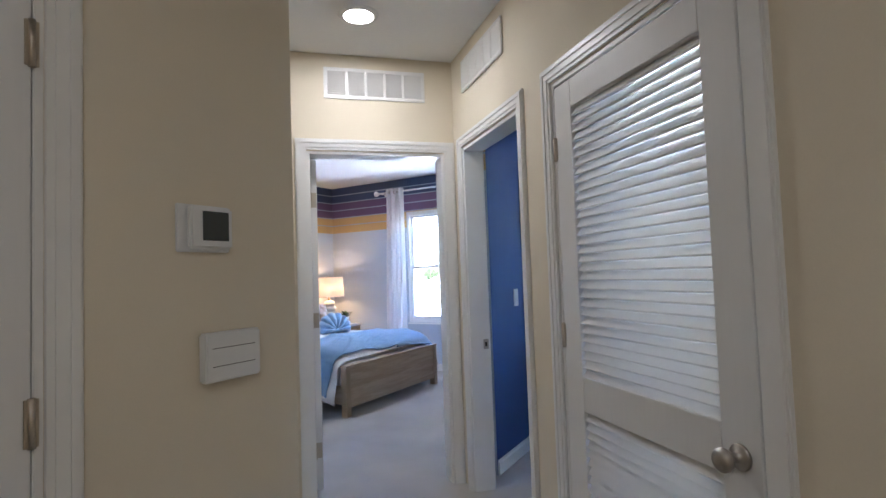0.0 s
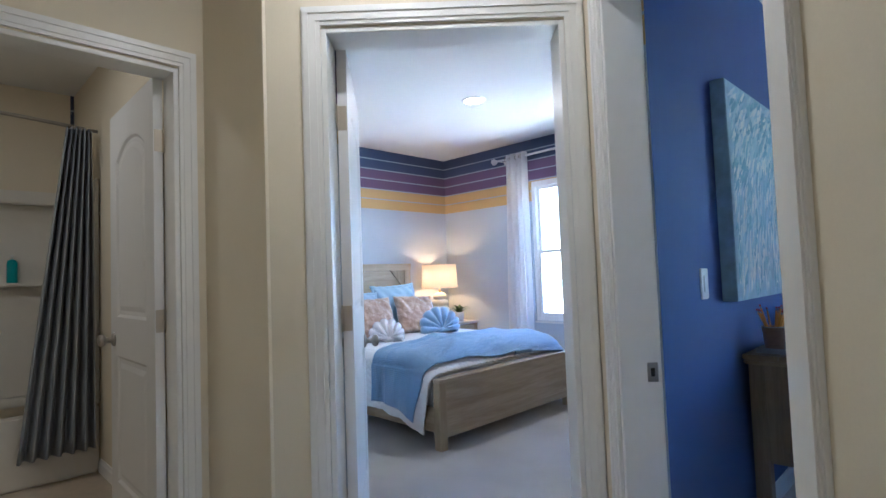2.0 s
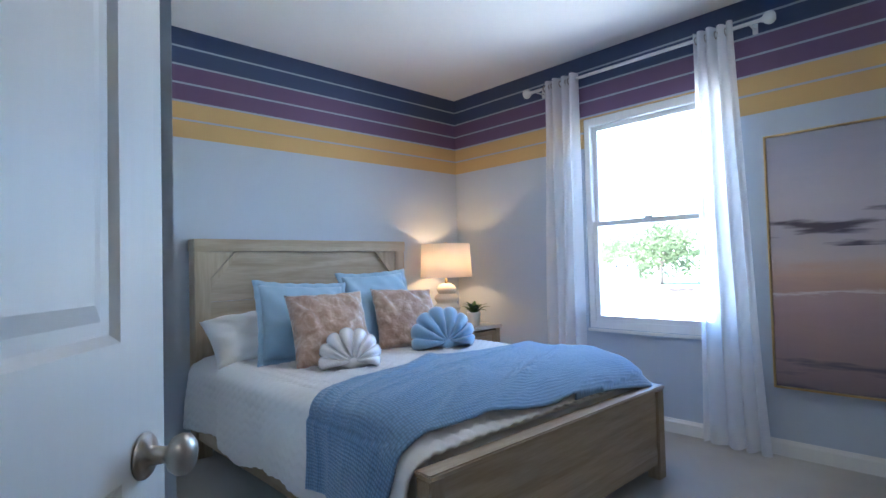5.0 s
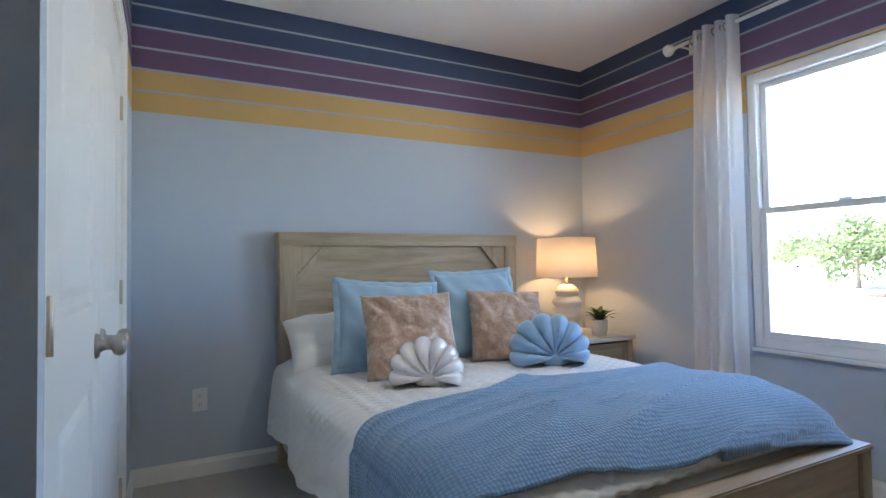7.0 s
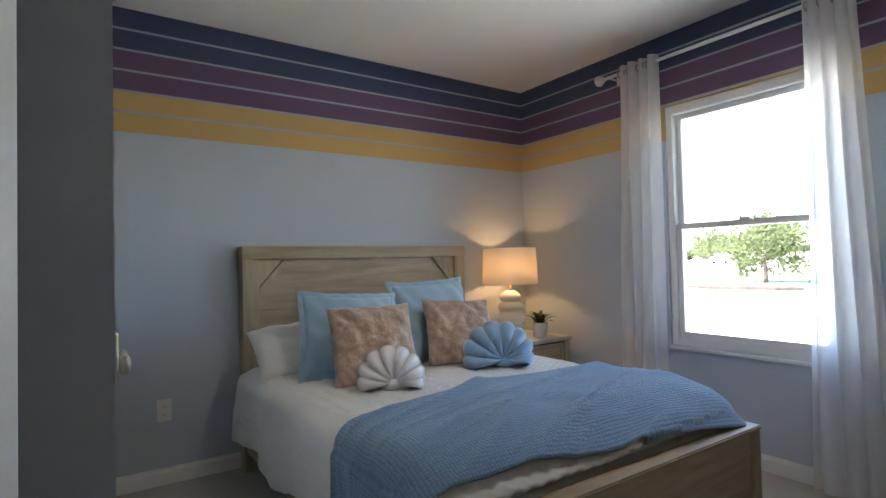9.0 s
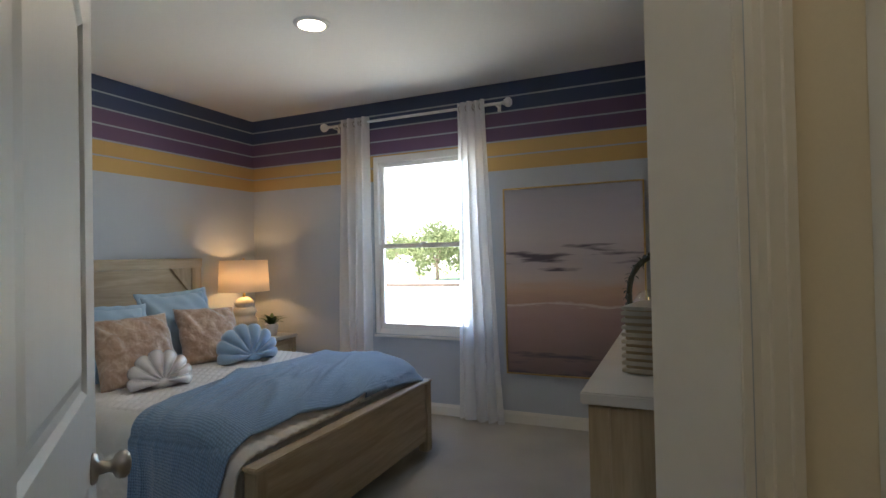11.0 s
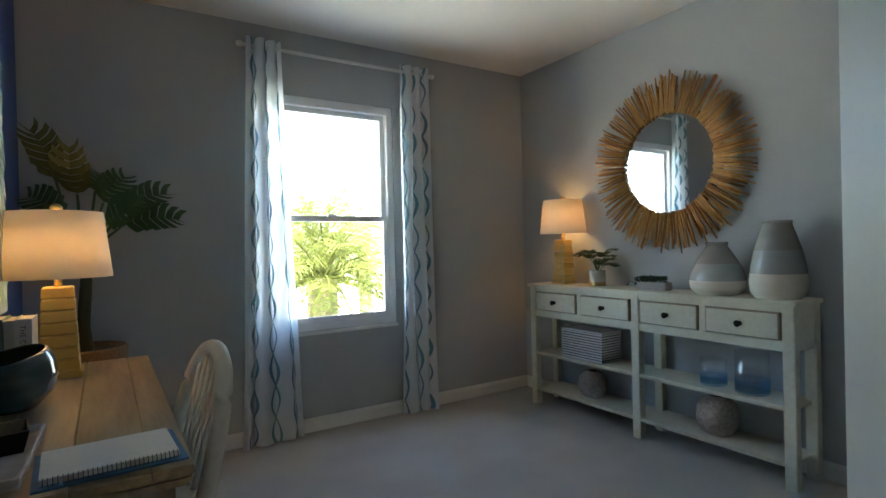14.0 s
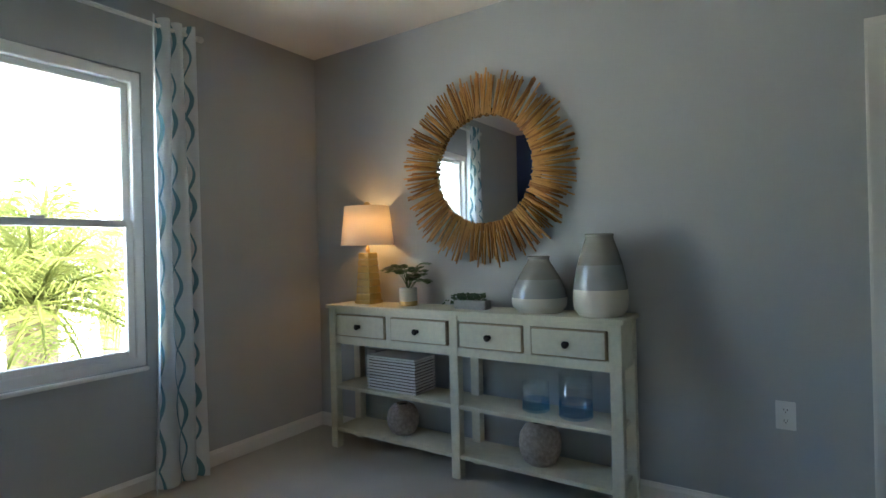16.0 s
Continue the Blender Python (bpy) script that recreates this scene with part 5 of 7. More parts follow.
# ---- office things ----
PALEWOOD = material("worn_white_paint", (0.72, 0.68, 0.545), 0.5, grain=35, vary=0.10, bump=0.15, big=5)
WORN = material("rubbed_edge", (0.40, 0.31, 0.19), 0.6, grain=35, vary=0.15, bump=0.15)
DESKW = wood("brown_desk_wood", (0.23, 0.165, 0.092), (0.39, 0.29, 0.17), axis=1, rough=0.42)
DESKZ = wood("brown_desk_wood_z", (0.165, 0.118, 0.072), (0.30, 0.225, 0.145), axis=2, rough=0.5)
TEALINK = material("teal_print", (0.16, 0.33, 0.42), 0.9, grain=120, vary=0.10)
PRINT = cloth_through("white_linen_curtain", (0.86, 0.90, 0.93), 0.62, clear=0.06)
STICK = material("driftwood_stick", (0.50, 0.265, 0.085), 0.7, grain=40, vary=0.25, bump=0.4, deep=0.002, stretch=(1, 1, 1))
STICKD = material("driftwood_stick_dark", (0.30, 0.135, 0.042), 0.75, grain=40, vary=0.25, bump=0.4, deep=0.002)
YELLOW = material("mustard_glaze", (0.62, 0.43, 0.13), 0.4, grain=30, vary=0.08, bump=0.08, coat=0.2)
KNOBD = material("dark_bronze", (0.035, 0.030, 0.028), 0.4, metal=0.7, grain=60)
GREYGLAZE = material("grey_glaze", (0.30, 0.30, 0.27), 0.25, grain=12, vary=0.12, bump=0.06, coat=0.5)
PALEGLAZE = material("pale_blue_grey_glaze", (0.37, 0.385, 0.38), 0.25, grain=12, vary=0.10, bump=0.06, coat=0.5)
CREAMGLAZE = material("cream_glaze", (0.66, 0.62, 0.54), 0.45, grain=20, vary=0.05, bump=0.08)
BLUEGLASS = thin_glass("blue_glass", (0.62, 0.82, 0.95), 0.08)
SPECK = material("speckled_clay", (0.40, 0.33, 0.285), 0.85, grain=55, vary=0.45, bump=0.9, deep=0.006)

# console table
CX0, CX1, CY0, CY1, CZ = 1.775, XO - 0.015, 3.92, 5.695, 0.878
con = thing("console_table", pose(0, 0, 0), "distressed cream console table with four drawers", "console table")
bar("top", (CX0 - 0.015, CY0 - 0.015, CZ - 0.022), (CX1, CY1 + 0.015, CZ), PALEWOOD, con, 0.004)
YMID = 4.785
LEGW = 0.052
for y in (CY0, YMID - LEGW / 2, CY1 - LEGW):
    for x in (CX0, CX1 - LEGW):
        bar("leg", (x, y, 0), (x + LEGW, y + LEGW, CZ - 0.022), PALEWOOD, con, 0.003)
for a, b in ((CY0 + LEGW, YMID - LEGW / 2), (YMID + LEGW / 2, CY1 - LEGW)):
    for z in (0.125, 0.385):
        bar("shelf", (CX0 + 0.006, a - 0.03, z - 0.020), (CX1 - 0.006, b + 0.03, z), PALEWOOD, con, 0.003)
    # apron around the drawers, open where the drawers sit
    zt, zb = CZ - 0.022, CZ - 0.235
    bar("apron_top", (CX0 + 0.006, a, zt - 0.030), (CX0 + 0.028, b, zt), PALEWOOD, con, 0.001)
    bar("apron_bottom", (CX0 + 0.006, a, zb), (CX0 + 0.028, b, zb + 0.045), PALEWOOD, con, 0.001)
    bar("back_panel", (CX1 - 0.028, a, zb), (CX1 - 0.012, b, zt), PALEWOOD, con, 0.001)
    mid = (a + b) / 2
    bar("divider", (CX0 + 0.006, mid - 0.018, zb + 0.045), (CX0 + 0.028, mid + 0.018, zt - 0.030), PALEWOOD, con, 0.001)
    bar("drawer_case", (CX0 + 0.03, a, zb + 0.045), (CX1 - 0.03, b, zt - 0.002), PALEWOOD, con, 0.001)
    for y0, y1 in ((a + 0.012, mid - 0.022), (mid + 0.022, b - 0.012)):
        d = bar("drawer", (CX0 - 0.002, y0, zb + 0.049), (CX0 + 0.028, y1, zt - 0.034), WORN, con, 0.003, "drawer front with rubbed edges")
        bm = B_()
        box(bm, (CX0 - 0.006, y0 + 0.006, zb + 0.055), (CX0 - 0.001, y1 - 0.006, zt - 0.040), bevel=0.003)
        part("drawer_face", bm, PALEWOOD, d)
        bm = B_()
        lathe(bm, [(0.012, 0.0), (0.012, 0.003), (0.006, 0.006), (0.006, 0.014), (0.015, 0.020), (0.017, 0.026), (0.012, 0.033), (0.003, 0.035)], Matrix.Translation((CX0 - 0.006, (y0 + y1) / 2, (zb + zt) / 2 + 0.006)) @ Matrix.Rotation(-math.pi / 2, 4, "Y"), 18)
        part("knob", bm, KNOBD, d, "dark round knob")
for y in (CY0 + 0.006, CY1 - 0.024):
    bar("side_apron", (CX0 + LEGW, y, CZ - 0.235), (CX1 - LEGW, y + 0.018, CZ - 0.022), PALEWOOD, con, 0.001)

# sunburst mirror
mc = Vector((XO, 4.72, 1.64))
mi = thing("sunburst_mirror", on_wall((XO, 4.72), (0, -1), 1.64), "round mirror framed by radiating driftwood sticks", "mirror")
bm = B_()
lathe(bm, [(0.34, 0.0), (0.34, 0.018), (0.31, 0.020)], None, 64)
part("backing", bm, SOIL, mi, "dark backing board")
bm = B_()
lathe(bm, [(0.312, 0.0200), (0.312, 0.0240)], None, 96)
part("mirror_glass", bm, MIRROR, mi, "round clear mirror glass")
rg = random.Random(11)
sticks = [[], []]
N = 210
for layer in range(2):
    for k in range(N // 2 + layer * N // 2):
        n = N // 2 + layer * N // 2
        a = 2 * math.pi * (k + 0.5 * layer) / n + rg.uniform(-0.012, 0.012)
        r0 = 0.302 + rg.uniform(-0.006, 0.008)
        r1 = rg.uniform(0.475, 0.555)
        tilt = rg.uniform(-0.05, 0.05)
        z = 0.028 + 0.012 * layer + rg.uniform(-0.003, 0.003)
        w = rg.uniform(0.0044, 0.0068)
        p0 = Vector((r0 * math.cos(a), r0 * math.sin(a), z))
        p1 = Vector((r1 * math.cos(a + tilt), r1 * math.sin(a + tilt), z + rg.uniform(-0.008, 0.012)))
        pm = (p0 + p1) / 2 + Vector((rg.uniform(-0.004, 0.004), rg.uniform(-0.004, 0.004), rg.uniform(-0.003, 0.003)))
        bm = B_()
        tube(bm, [p0, pm, p1], w, 6, [w, w * 1.05, w * 0.85])
        part("stick", bm, STICK if rg.random() < 0.65 else STICKD, mi)


def square_base(z, w0, w1, bands):
    def build(top):
        bm = B_()
        box(bm, (-w0 * 0.60, -w0 * 0.60, 0), (w0 * 0.60, w0 * 0.60, 0.022), bevel=0.004)
        part("foot", bm, YELLOW, top)
        n = bands
        for k in range(n):
            bm = B_()
            a, b = k / n, (k + 1) / n
            h0, h1 = w0 / 2 + (w1 - w0) / 2 * a, w0 / 2 + (w1 - w0) / 2 * b
            za, zb = 0.022 + (z - 0.022) * a, 0.022 + (z - 0.022) * b
            e = 0.003
            rings = [(h0, za + 0.001), (h0 + e, za + 0.006), (h1 + e, zb - 0.006), (h1, zb - 0.001)]
            vs = [[bm.verts.new((sx * h, sy * h, zz)) for sx, sy in ((-1, -1), (1, -1), (1, 1), (-1, 1))] for h, zz in rings]
            for p, q2 in zip(vs, vs[1:]):
                for i in range(4):
                    j = (i + 1) % 4
                    bm.faces.new((p[i], p[j], q2[j], q2[i]))
            bm.faces.new(vs[0][::-1])
            bm.faces.new(vs[-1])
            part("band", bm, YELLOW, top)
    return build


FIN = [(0.004, 0), (0.006, 0.004), (0.018, 0.010), (0.020, 0.018), (0.012, 0.028), (0.003, 0.031)]
table_lamp(pose(1.93, 5.50, CZ), [(0.05, 0), (0.04, 0.315)], YELLOW, (0.165, 0.138, 0.36, 0.60), "mustard square column table lamp, lit, white shade, on the console", FIN, square_base(0.315, 0.105, 0.075, 7))


def monstera(bm, base, tip, width, up, seed):
    """A split leaf: lobes on both sides of a rib with gaps cut between them."""
    rg_ = random.Random(seed)
    base, tip, up = Vector(base), Vector(tip), Vector(up).normalized()
    d = tip - base
    side = d.cross(up).normalized()
    up = side.cross(d).normalized()
    n = 7
    def rib(t):
        return base + d * t + up * 0.14 * d.length * math.sin(math.pi * t) - Vector((0, 0, 0.10 * d.length * t * t))
    for sg in (1, -1):
        for k in range(n):
            t0, t1 = 0.02 + 0.96 * k / n, 0.02 + 0.96 * (k + 0.92) / n
            w = width * 0.5 * math.sin(math.pi * (0.16 + 0.78 * (k + 0.5) / n)) ** 0.7 * rg_.uniform(0.92, 1.05)
            a, b = rib(t0), rib(t1)
            fwd = d * (0.10 + 0.05 * k / n)
            m1 = a + side * sg * w * 0.6 + fwd * 0.6 + up * w * 0.16
            m2 = b + side * sg * w * 0.6 + fwd * 0.6 + up * w * 0.16
            o1 = a + side * sg * w + fwd * 1.4 + up * w * 0.10
            o2 = b * 0.9 + a * 0.1 + side * sg * w * 0.97 + fwd * 1.5 + up * w * 0.10
            v = [bm.verts.new(p) for p in (a, b, m2, m1, o2, o1)]
            for q3 in ((v[0], v[1], v[2], v[3]), (v[3], v[2], v[4], v[5])):
                bm.faces.new(q3 if sg > 0 else q3[::-1]).smooth = True
    return bm


# small plant in a banded cream pot
pp = thing("potted_plant", pose(1.91, 5.175, CZ), "small green leafy plant in a cream pot", "plant")
bm = B_()
lathe(bm, [(0.045, 0.0), (0.050, 0.004), (0.052, 0.030), (0.052, 0.105), (0.047, 0.105), (0.045, 0.090)], None, 32)
part("pot", bm, CREAMGLAZE, pp)
bm = B_()
lathe(bm, [(0.0505, 0.001), (0.0528, 0.004), (0.0532, 0.026), (0.0528, 0.028)], None, 32, caps=False)
part("band", bm, BRASSY, pp, "gold band")
bm = B_()
lathe(bm, [(0.0465, 0.085), (0.0465, 0.092)], None, 20)
part("soil", bm, SOIL, pp)
rg = random.Random(21)
for k in range(16):
    a = k * 2.4 + rg.uniform(-0.2, 0.2)
    r = rg.uniform(0.05, 0.11)
    h = rg.uniform(0.13, 0.215) + 0.0
    c = Vector((0.6 * r * math.cos(a), 0.6 * r * math.sin(a), h))
    bm = B_()
    tube(bm, [(0, 0, 0.09), (c.x * 0.4, c.y * 0.4, h * 0.75), c], 0.0018, 5)
    stem = part("stem", bm, LEAFG, pp)
    bm = B_()
    monstera(bm, c, c + Vector((0.092 * math.cos(a), 0.092 * math.sin(a), rg.uniform(-0.015, 0.035))), 0.105, (0, 0, 1), k)
    part("leaf", bm, LEAFG, stem)

# trough of string-of-pearls
tr_ = thing("succulent_trough", pose(1.90, 4.735, CZ, 0, 0, 92), "grey stone trough with trailing green succulents", "plant")
bm = B_()
box(bm, (-0.095, -0.038, 0), (0.095, 0.038, 0.048), bevel=0.004)
part("trough", bm, material("grey_stone_trough", (0.40, 0.38, 0.375), 0.8, grain=60, vary=0.15, bump=0.4), tr_)
PEAL = material("pearl_succulent", (0.055, 0.105, 0.050), 0.5, grain=30, vary=0.35)
for k in range(26):
    x, y = rg.uniform(-0.085, 0.085), rg.uniform(-0.03, 0.03)
    out = rg.random() < 0.4
    pts = [Vector((x, y, 0.045))]
    for i in range(5):
        last = pts[-1]
        pts.append(last + (Vector((rg.uniform(-0.02, 0.03), rg.uniform(-0.015, 0.015), 0.016 - 0.006 * i)) if not out or i < 2 else Vector((0.022, rg.uniform(-0.012, 0.012), -0.016))))
        pts[-1].z = max(pts[-1].z, 0.006 if abs(pts[-1].x) > 0.1 else 0.05)
    bm = B_()
    for p in pts:
        for _ in range(3):
            q4 = p + Vector((rg.uniform(-0.008, 0.008), rg.uniform(-0.008, 0.008), rg.uniform(0, 0.008)))
            bmesh.ops.create_icosphere(bm, subdivisions=1, radius=rg.uniform(0.0035, 0.0055), matrix=Matrix.Translation(q4))
    part("trailing_stem", bm, PEAL, tr_)


def two_tone_vase(m, prof, cut1, cut2, label):
    """A stoneware vase glazed in three zones, by height."""
    top = thing("stoneware_vase", m, label, "vase", "stoneware vases on the console")
    i1, i2 = [min(range(len(prof)), key=lambda i: abs(prof[i][1] - c)) for c in (cut1, cut2)]
    zones = [prof[:i1 + 1], prof[i1:i2 + 1], prof[i2:]]
    for name, z, mat in zip(("lower_body", "middle_body", "upper_body"), zones, (CREAMGLAZE, PALEGLAZE, GREYGLAZE)):
        bm = B_()
        lathe(bm, z, None, 48, caps=False)
        part(name, bm, mat, top)
    r, z = prof[-1]
    bm = B_()
    lathe(bm, [(r - 0.002, z - 0.012), (r + 0.003, z - 0.008), (r + 0.004, z), (r, z + 0.004), (r - 0.006, z), (r - 0.008, z - 0.05), (r - 0.009, z - 0.10)], None, 40, caps=False)
    part("rim", bm, GREYGLAZE, top)
    bm = B_()
    lathe(bm, [(prof[0][0] - 0.001, 0.0005), (prof[0][0] - 0.001, 0.003)], None, 40)
    part("foot", bm, CREAMGLAZE, top)
    return top


def smooth_profile(keys, n=40):
    zs = [z for r, z in keys]
    out = []
    for i in range(n + 1):
        z = zs[0] + (zs[-1] - zs[0]) * i / n
        for (r0, z0), (r1, z1) in zip(keys, keys[1:]):
            if z0 <= z <= z1 + 1e-9:
                t = (z - z0) / (z1 - z0)
                out.append((r0 + (r1 - r0) * t, z))
                break
    sm = [out[0]] + [((a[0] + 2 * b[0] + c[0]) / 4, b[1]) for a, b, c in zip(out, out[1:], out[2:])] + [out[-1]]
    return sm


two_tone_vase(pose(1.915, 4.355, CZ), smooth_profile([(0.105, 0), (0.133, 0.03), (0.138, 0.07), (0.128, 0.12), (0.100, 0.18), (0.070, 0.23), (0.053, 0.255), (0.052, 0.275)]), 0.0756, 0.1649, "squat grey and cream stoneware vase on the console")
two_tone_vase(pose(1.905, 4.045, CZ), smooth_profile([(0.100, 0), (0.120, 0.03), (0.125, 0.08), (0.120, 0.15), (0.104, 0.23), (0.080, 0.31), (0.064, 0.355), (0.062, 0.375)]), 0.1220, 0.2344, "tall grey and cream stoneware vase on the console")

WHITEBONE = material("white_inlay", (0.76, 0.72, 0.70), 0.5, grain=40, vary=0.05, bump=0.06)
TAUPE = material("taupe_inlay", (0.17, 0.135, 0.125), 0.6, grain=40, vary=0.08, bump=0.06)
ribbed_box(pose(1.905, 5.24, 0.385, 0, 0, 0), 0.20, 0.36, 0.19, 11, TAUPE, WHITEBONE, "white and taupe striped storage box on the shelf", "storage_box")


def pot_body(m, r, h, label):
    top = thing("round_pot", m, label, "pot", "speckled pots on the console")
    bm = B_()
    prof_ = [(r * 0.55, 0), (r * 0.75, h * 0.06), (r * 0.97, h * 0.3), (r, h * 0.5), (r * 0.94, h * 0.72), (r * 0.70, h * 0.92), (r * 0.45, h * 0.985), (r * 0.42, h), (r * 0.36, h), (r * 0.34, h * 0.93)]
    lathe(bm, prof_, None, 40)
    part("body", bm, SPECK, top)
    # flat dark disc painted in place of the shade inside the pot
    bm = B_()
    lathe(bm, [(r * 0.345, h * 0.93), (r * 0.345, h * 0.935)], None, 24)
    part("mouth", bm, DARK, top, "dark disc standing in for the shade in the mouth")
    return top


pot_body(pose(1.91, 5.235, 0.125), 0.095, 0.175, "speckled pink-grey clay pot on the lower shelf")
pot_body(pose(1.905, 4.365, 0.125), 0.105, 0.205, "speckled pink-grey clay pot on the lower shelf")


def glass_jar(m, r, h, fill, label):
    top = thing("glass_hurricane", m, label, "glass vase", "blue glass hurricanes on the console")
    bm = B_()
    lathe(bm, [(r * 0.9, 0), (r, 0.006), (r, fill)], None, 40, caps=False)
    lathe(bm, [(r - 0.004, fill), (r - 0.005, 0.014), (0.002, 0.013)], None, 40, caps=False)
    lathe(bm, [(r * 0.9, 0), (0.002, 0.0)], None, 40, caps=False)
    bmesh.ops.remove_doubles(bm, verts=bm.verts, dist=1e-5)
    part("blue_base", bm, BLUEGLASS, top, "deep blue glass base")
    bm = B_()
    lathe(bm, [(r, fill), (r, h), (r - 0.003, h), (r - 0.004, fill)], None, 40, caps=False)
    part("clear_wall", bm, GLASSY, top, "clear glass wall")
    return top


glass_jar(pose(1.91, 4.385, 0.385), 0.068, 0.14, 0.055, "low clear hurricane glass with blue base")
glass_jar(pose(1.90, 4.175, 0.385), 0.080, 0.21, 0.075, "tall clear hurricane glass with blue base")
plate(on_wall((XO, 5.60), (0, -1), 0.50), "wall_outlet", "white double wall outlet behind the console", "outlet")
plate(on_wall((XO, 3.333), (0, -1), 0.48), "wall_outlet", "white double wall outlet", "outlet")

# door stop on the baseboard
ds = thing("door_stop", pose(XO - 0.013, 3.60, 0.045, 0, -90, 0), "small spring door stop on the baseboard", "door stop")
bm = B_()
lathe(bm, [(0.010, 0), (0.010, 0.004), (0.006, 0.006), (0.006, 0.055), (0.008, 0.057), (0.008, 0.068), (0.004, 0.071)], None, 14)
part("spring", bm, NICKEL, ds)

# desk
KX0, KX1, KY0, KY1, KZ = -1.185, -0.755, 3.94, 5.24, 0.75
desk = thing("desk", pose(0, 0, 0), "brown wooden desk with panelled ends", "desk")
bar("top_edge", (KX0 - 0.012, KY0 - 0.020, KZ - 0.042), (KX1 + 0.030, KY1 + 0.020, KZ - 0.020), DESKW, desk, 0.006)
for k in range(4):
    a = KX0 - 0.014 + k * (KX1 + 0.034 - KX0 + 0.014 - 0.075) / 3 if k < 3 else KX1 - 0.041
    b = KX0 - 0.014 + (k + 1) * (KX1 + 0.034 - KX0 + 0.014 - 0.075) / 3 - 0.001 if k < 3 else KX1 + 0.034
    bar("plank", (a, KY0 - 0.024, KZ - 0.020), (b - 0.001, KY1 + 0.024, KZ), DESKW, desk, 0.0025)
for y in (KY0, KY1 - 0.06):
    for x in (KX0, KX1 - 0.06):
        bar("leg", (x, y, 0), (x + 0.06, y + 0.06, KZ - 0.042), DESKZ, desk, 0.004)
for y in (KY0 + 0.012, KY1 - 0.030):
    bar("end_panel", (KX0 + 0.06, y, 0.30), (KX1 - 0.06, y + 0.018, KZ - 0.043), DESKZ, desk, 0.003)
    bm = B_()
    for lo, hi in (((KX0 + 0.06, y - 0.006, 0.30), (KX1 - 0.06, y, 0.355)), ((KX0 + 0.06, y - 0.006, KZ - 0.10), (KX1 - 0.06, y, KZ - 0.043)), ((KX0 + 0.06, y - 0.006, 0.355), (KX0 + 0.11, y, KZ - 0.10)), ((KX1 - 0.11, y - 0.006, 0.355), (KX1 - 0.06, y, KZ - 0.10))):
        box(bm, lo, hi, bevel=0.002)
    part("panel_frame", bm, DESKZ, desk)
bar("back_panel", (KX0 + 0.01, KY0 + 0.06, 0.30), (KX0 + 0.028, KY1 - 0.06, KZ - 0.043), DESKW, desk, 0.003)
for a, b in ((KY0 + 0.06, KY0 + 0.42), (KY1 - 0.42, KY1 - 0.06)):
    d = bar("drawer", (KX0 + 0.10, a, KZ - 0.22), (KX1 - 0.012, b, KZ - 0.050), DESKW, desk, 0.004)
    bm = B_()
    lathe(bm, [(0.006, 0), (0.006, 0.012), (0.015, 0.020), (0.014, 0.028), (0.004, 0.031)], Matrix.Translation((KX1 - 0.012, (a + b) / 2, KZ - 0.13)) @ Matrix.Rotation(math.pi / 2, 4, "Y"), 16)
    part("knob", bm, KNOBD, d)

table_lamp(pose(-1.003, 5.045, KZ), [(0.05, 0), (0.04, 0.315)], YELLOW, (0.165, 0.140, 0.345, 0.575), "mustard square column table lamp, lit, white shade, on the desk", FIN, square_base(0.315, 0.110, 0.085, 7))

# books
INK = material("book_ink", (0.10, 0.11, 0.12), 0.7, vary=0.03)
PAPER = material("book_paper", (0.72, 0.70, 0.66), 0.8, grain=90, vary=0.04)


def book(m, t, d, h, color, label, words=()):
    """A standing book: spine at y = 0 facing -y, thickness along x."""
    cover = material("book_cover", color, 0.55, grain=60, vary=0.05)
    top = thing("book", m, label, "book", "books on the desk")
    bm = B_()
    box(bm, (0, 0, 0), (0.003, d, h), bevel=0.001)
    box(bm, (t - 0.003, 0, 0), (t, d, h), bevel=0.001)
    box(bm, (0.003, 0, 0), (t - 0.003, 0.003, h), bevel=0.001)
    part("cover", bm, cover, top)
    bm = B_()
    box(bm, (0.0032, 0.0035, 0.004), (t - 0.0032, d - 0.004, h - 0.004))
    part("page_block", bm, PAPER, top)
    for up, size, body in words:
        cu = bpy.data.curves.new("title", "FONT")
        cu.body, cu.size, cu.extrude = body, t * size, 0.0002
        cu.materials.append(INK)
        ob = new("title", cu)
        ob.parent = top
        ob.matrix_basis = Matrix.Translation((t * 0.30, -0.0006, up)) @ Matrix.Rotation(radians(90), 4, "X") @ Matrix.Rotation(radians(-90), 4, "Z")
        cu.align_x = "LEFT"
    return top


book(pose(-1.185, 4.80, KZ, 0, 0, 0), 0.026, 0.17, 0.235, (0.16, 0.22, 0.26), "grey-blue hardback book standing on the desk")
book(pose(-1.157, 4.80, KZ, 0, 0, 0), 0.030, 0.17, 0.235, (0.18, 0.25, 0.30), "grey-blue hardback book standing on the desk")
book(pose(-1.125, 4.80, KZ, 0, 0, 0), 0.024, 0.17, 0.230, (0.42, 0.42, 0.41), "pale grey hardback book standing on the desk")
book(pose(-1.099, 4.80, KZ, 0, 0, 0), 0.042, 0.17, 0.232, (0.60, 0.60, 0.58), "white hardback book with lettered spine", ((0.214, 0.50, "THE COTTON"), (0.075, 0.62, "MORE")))

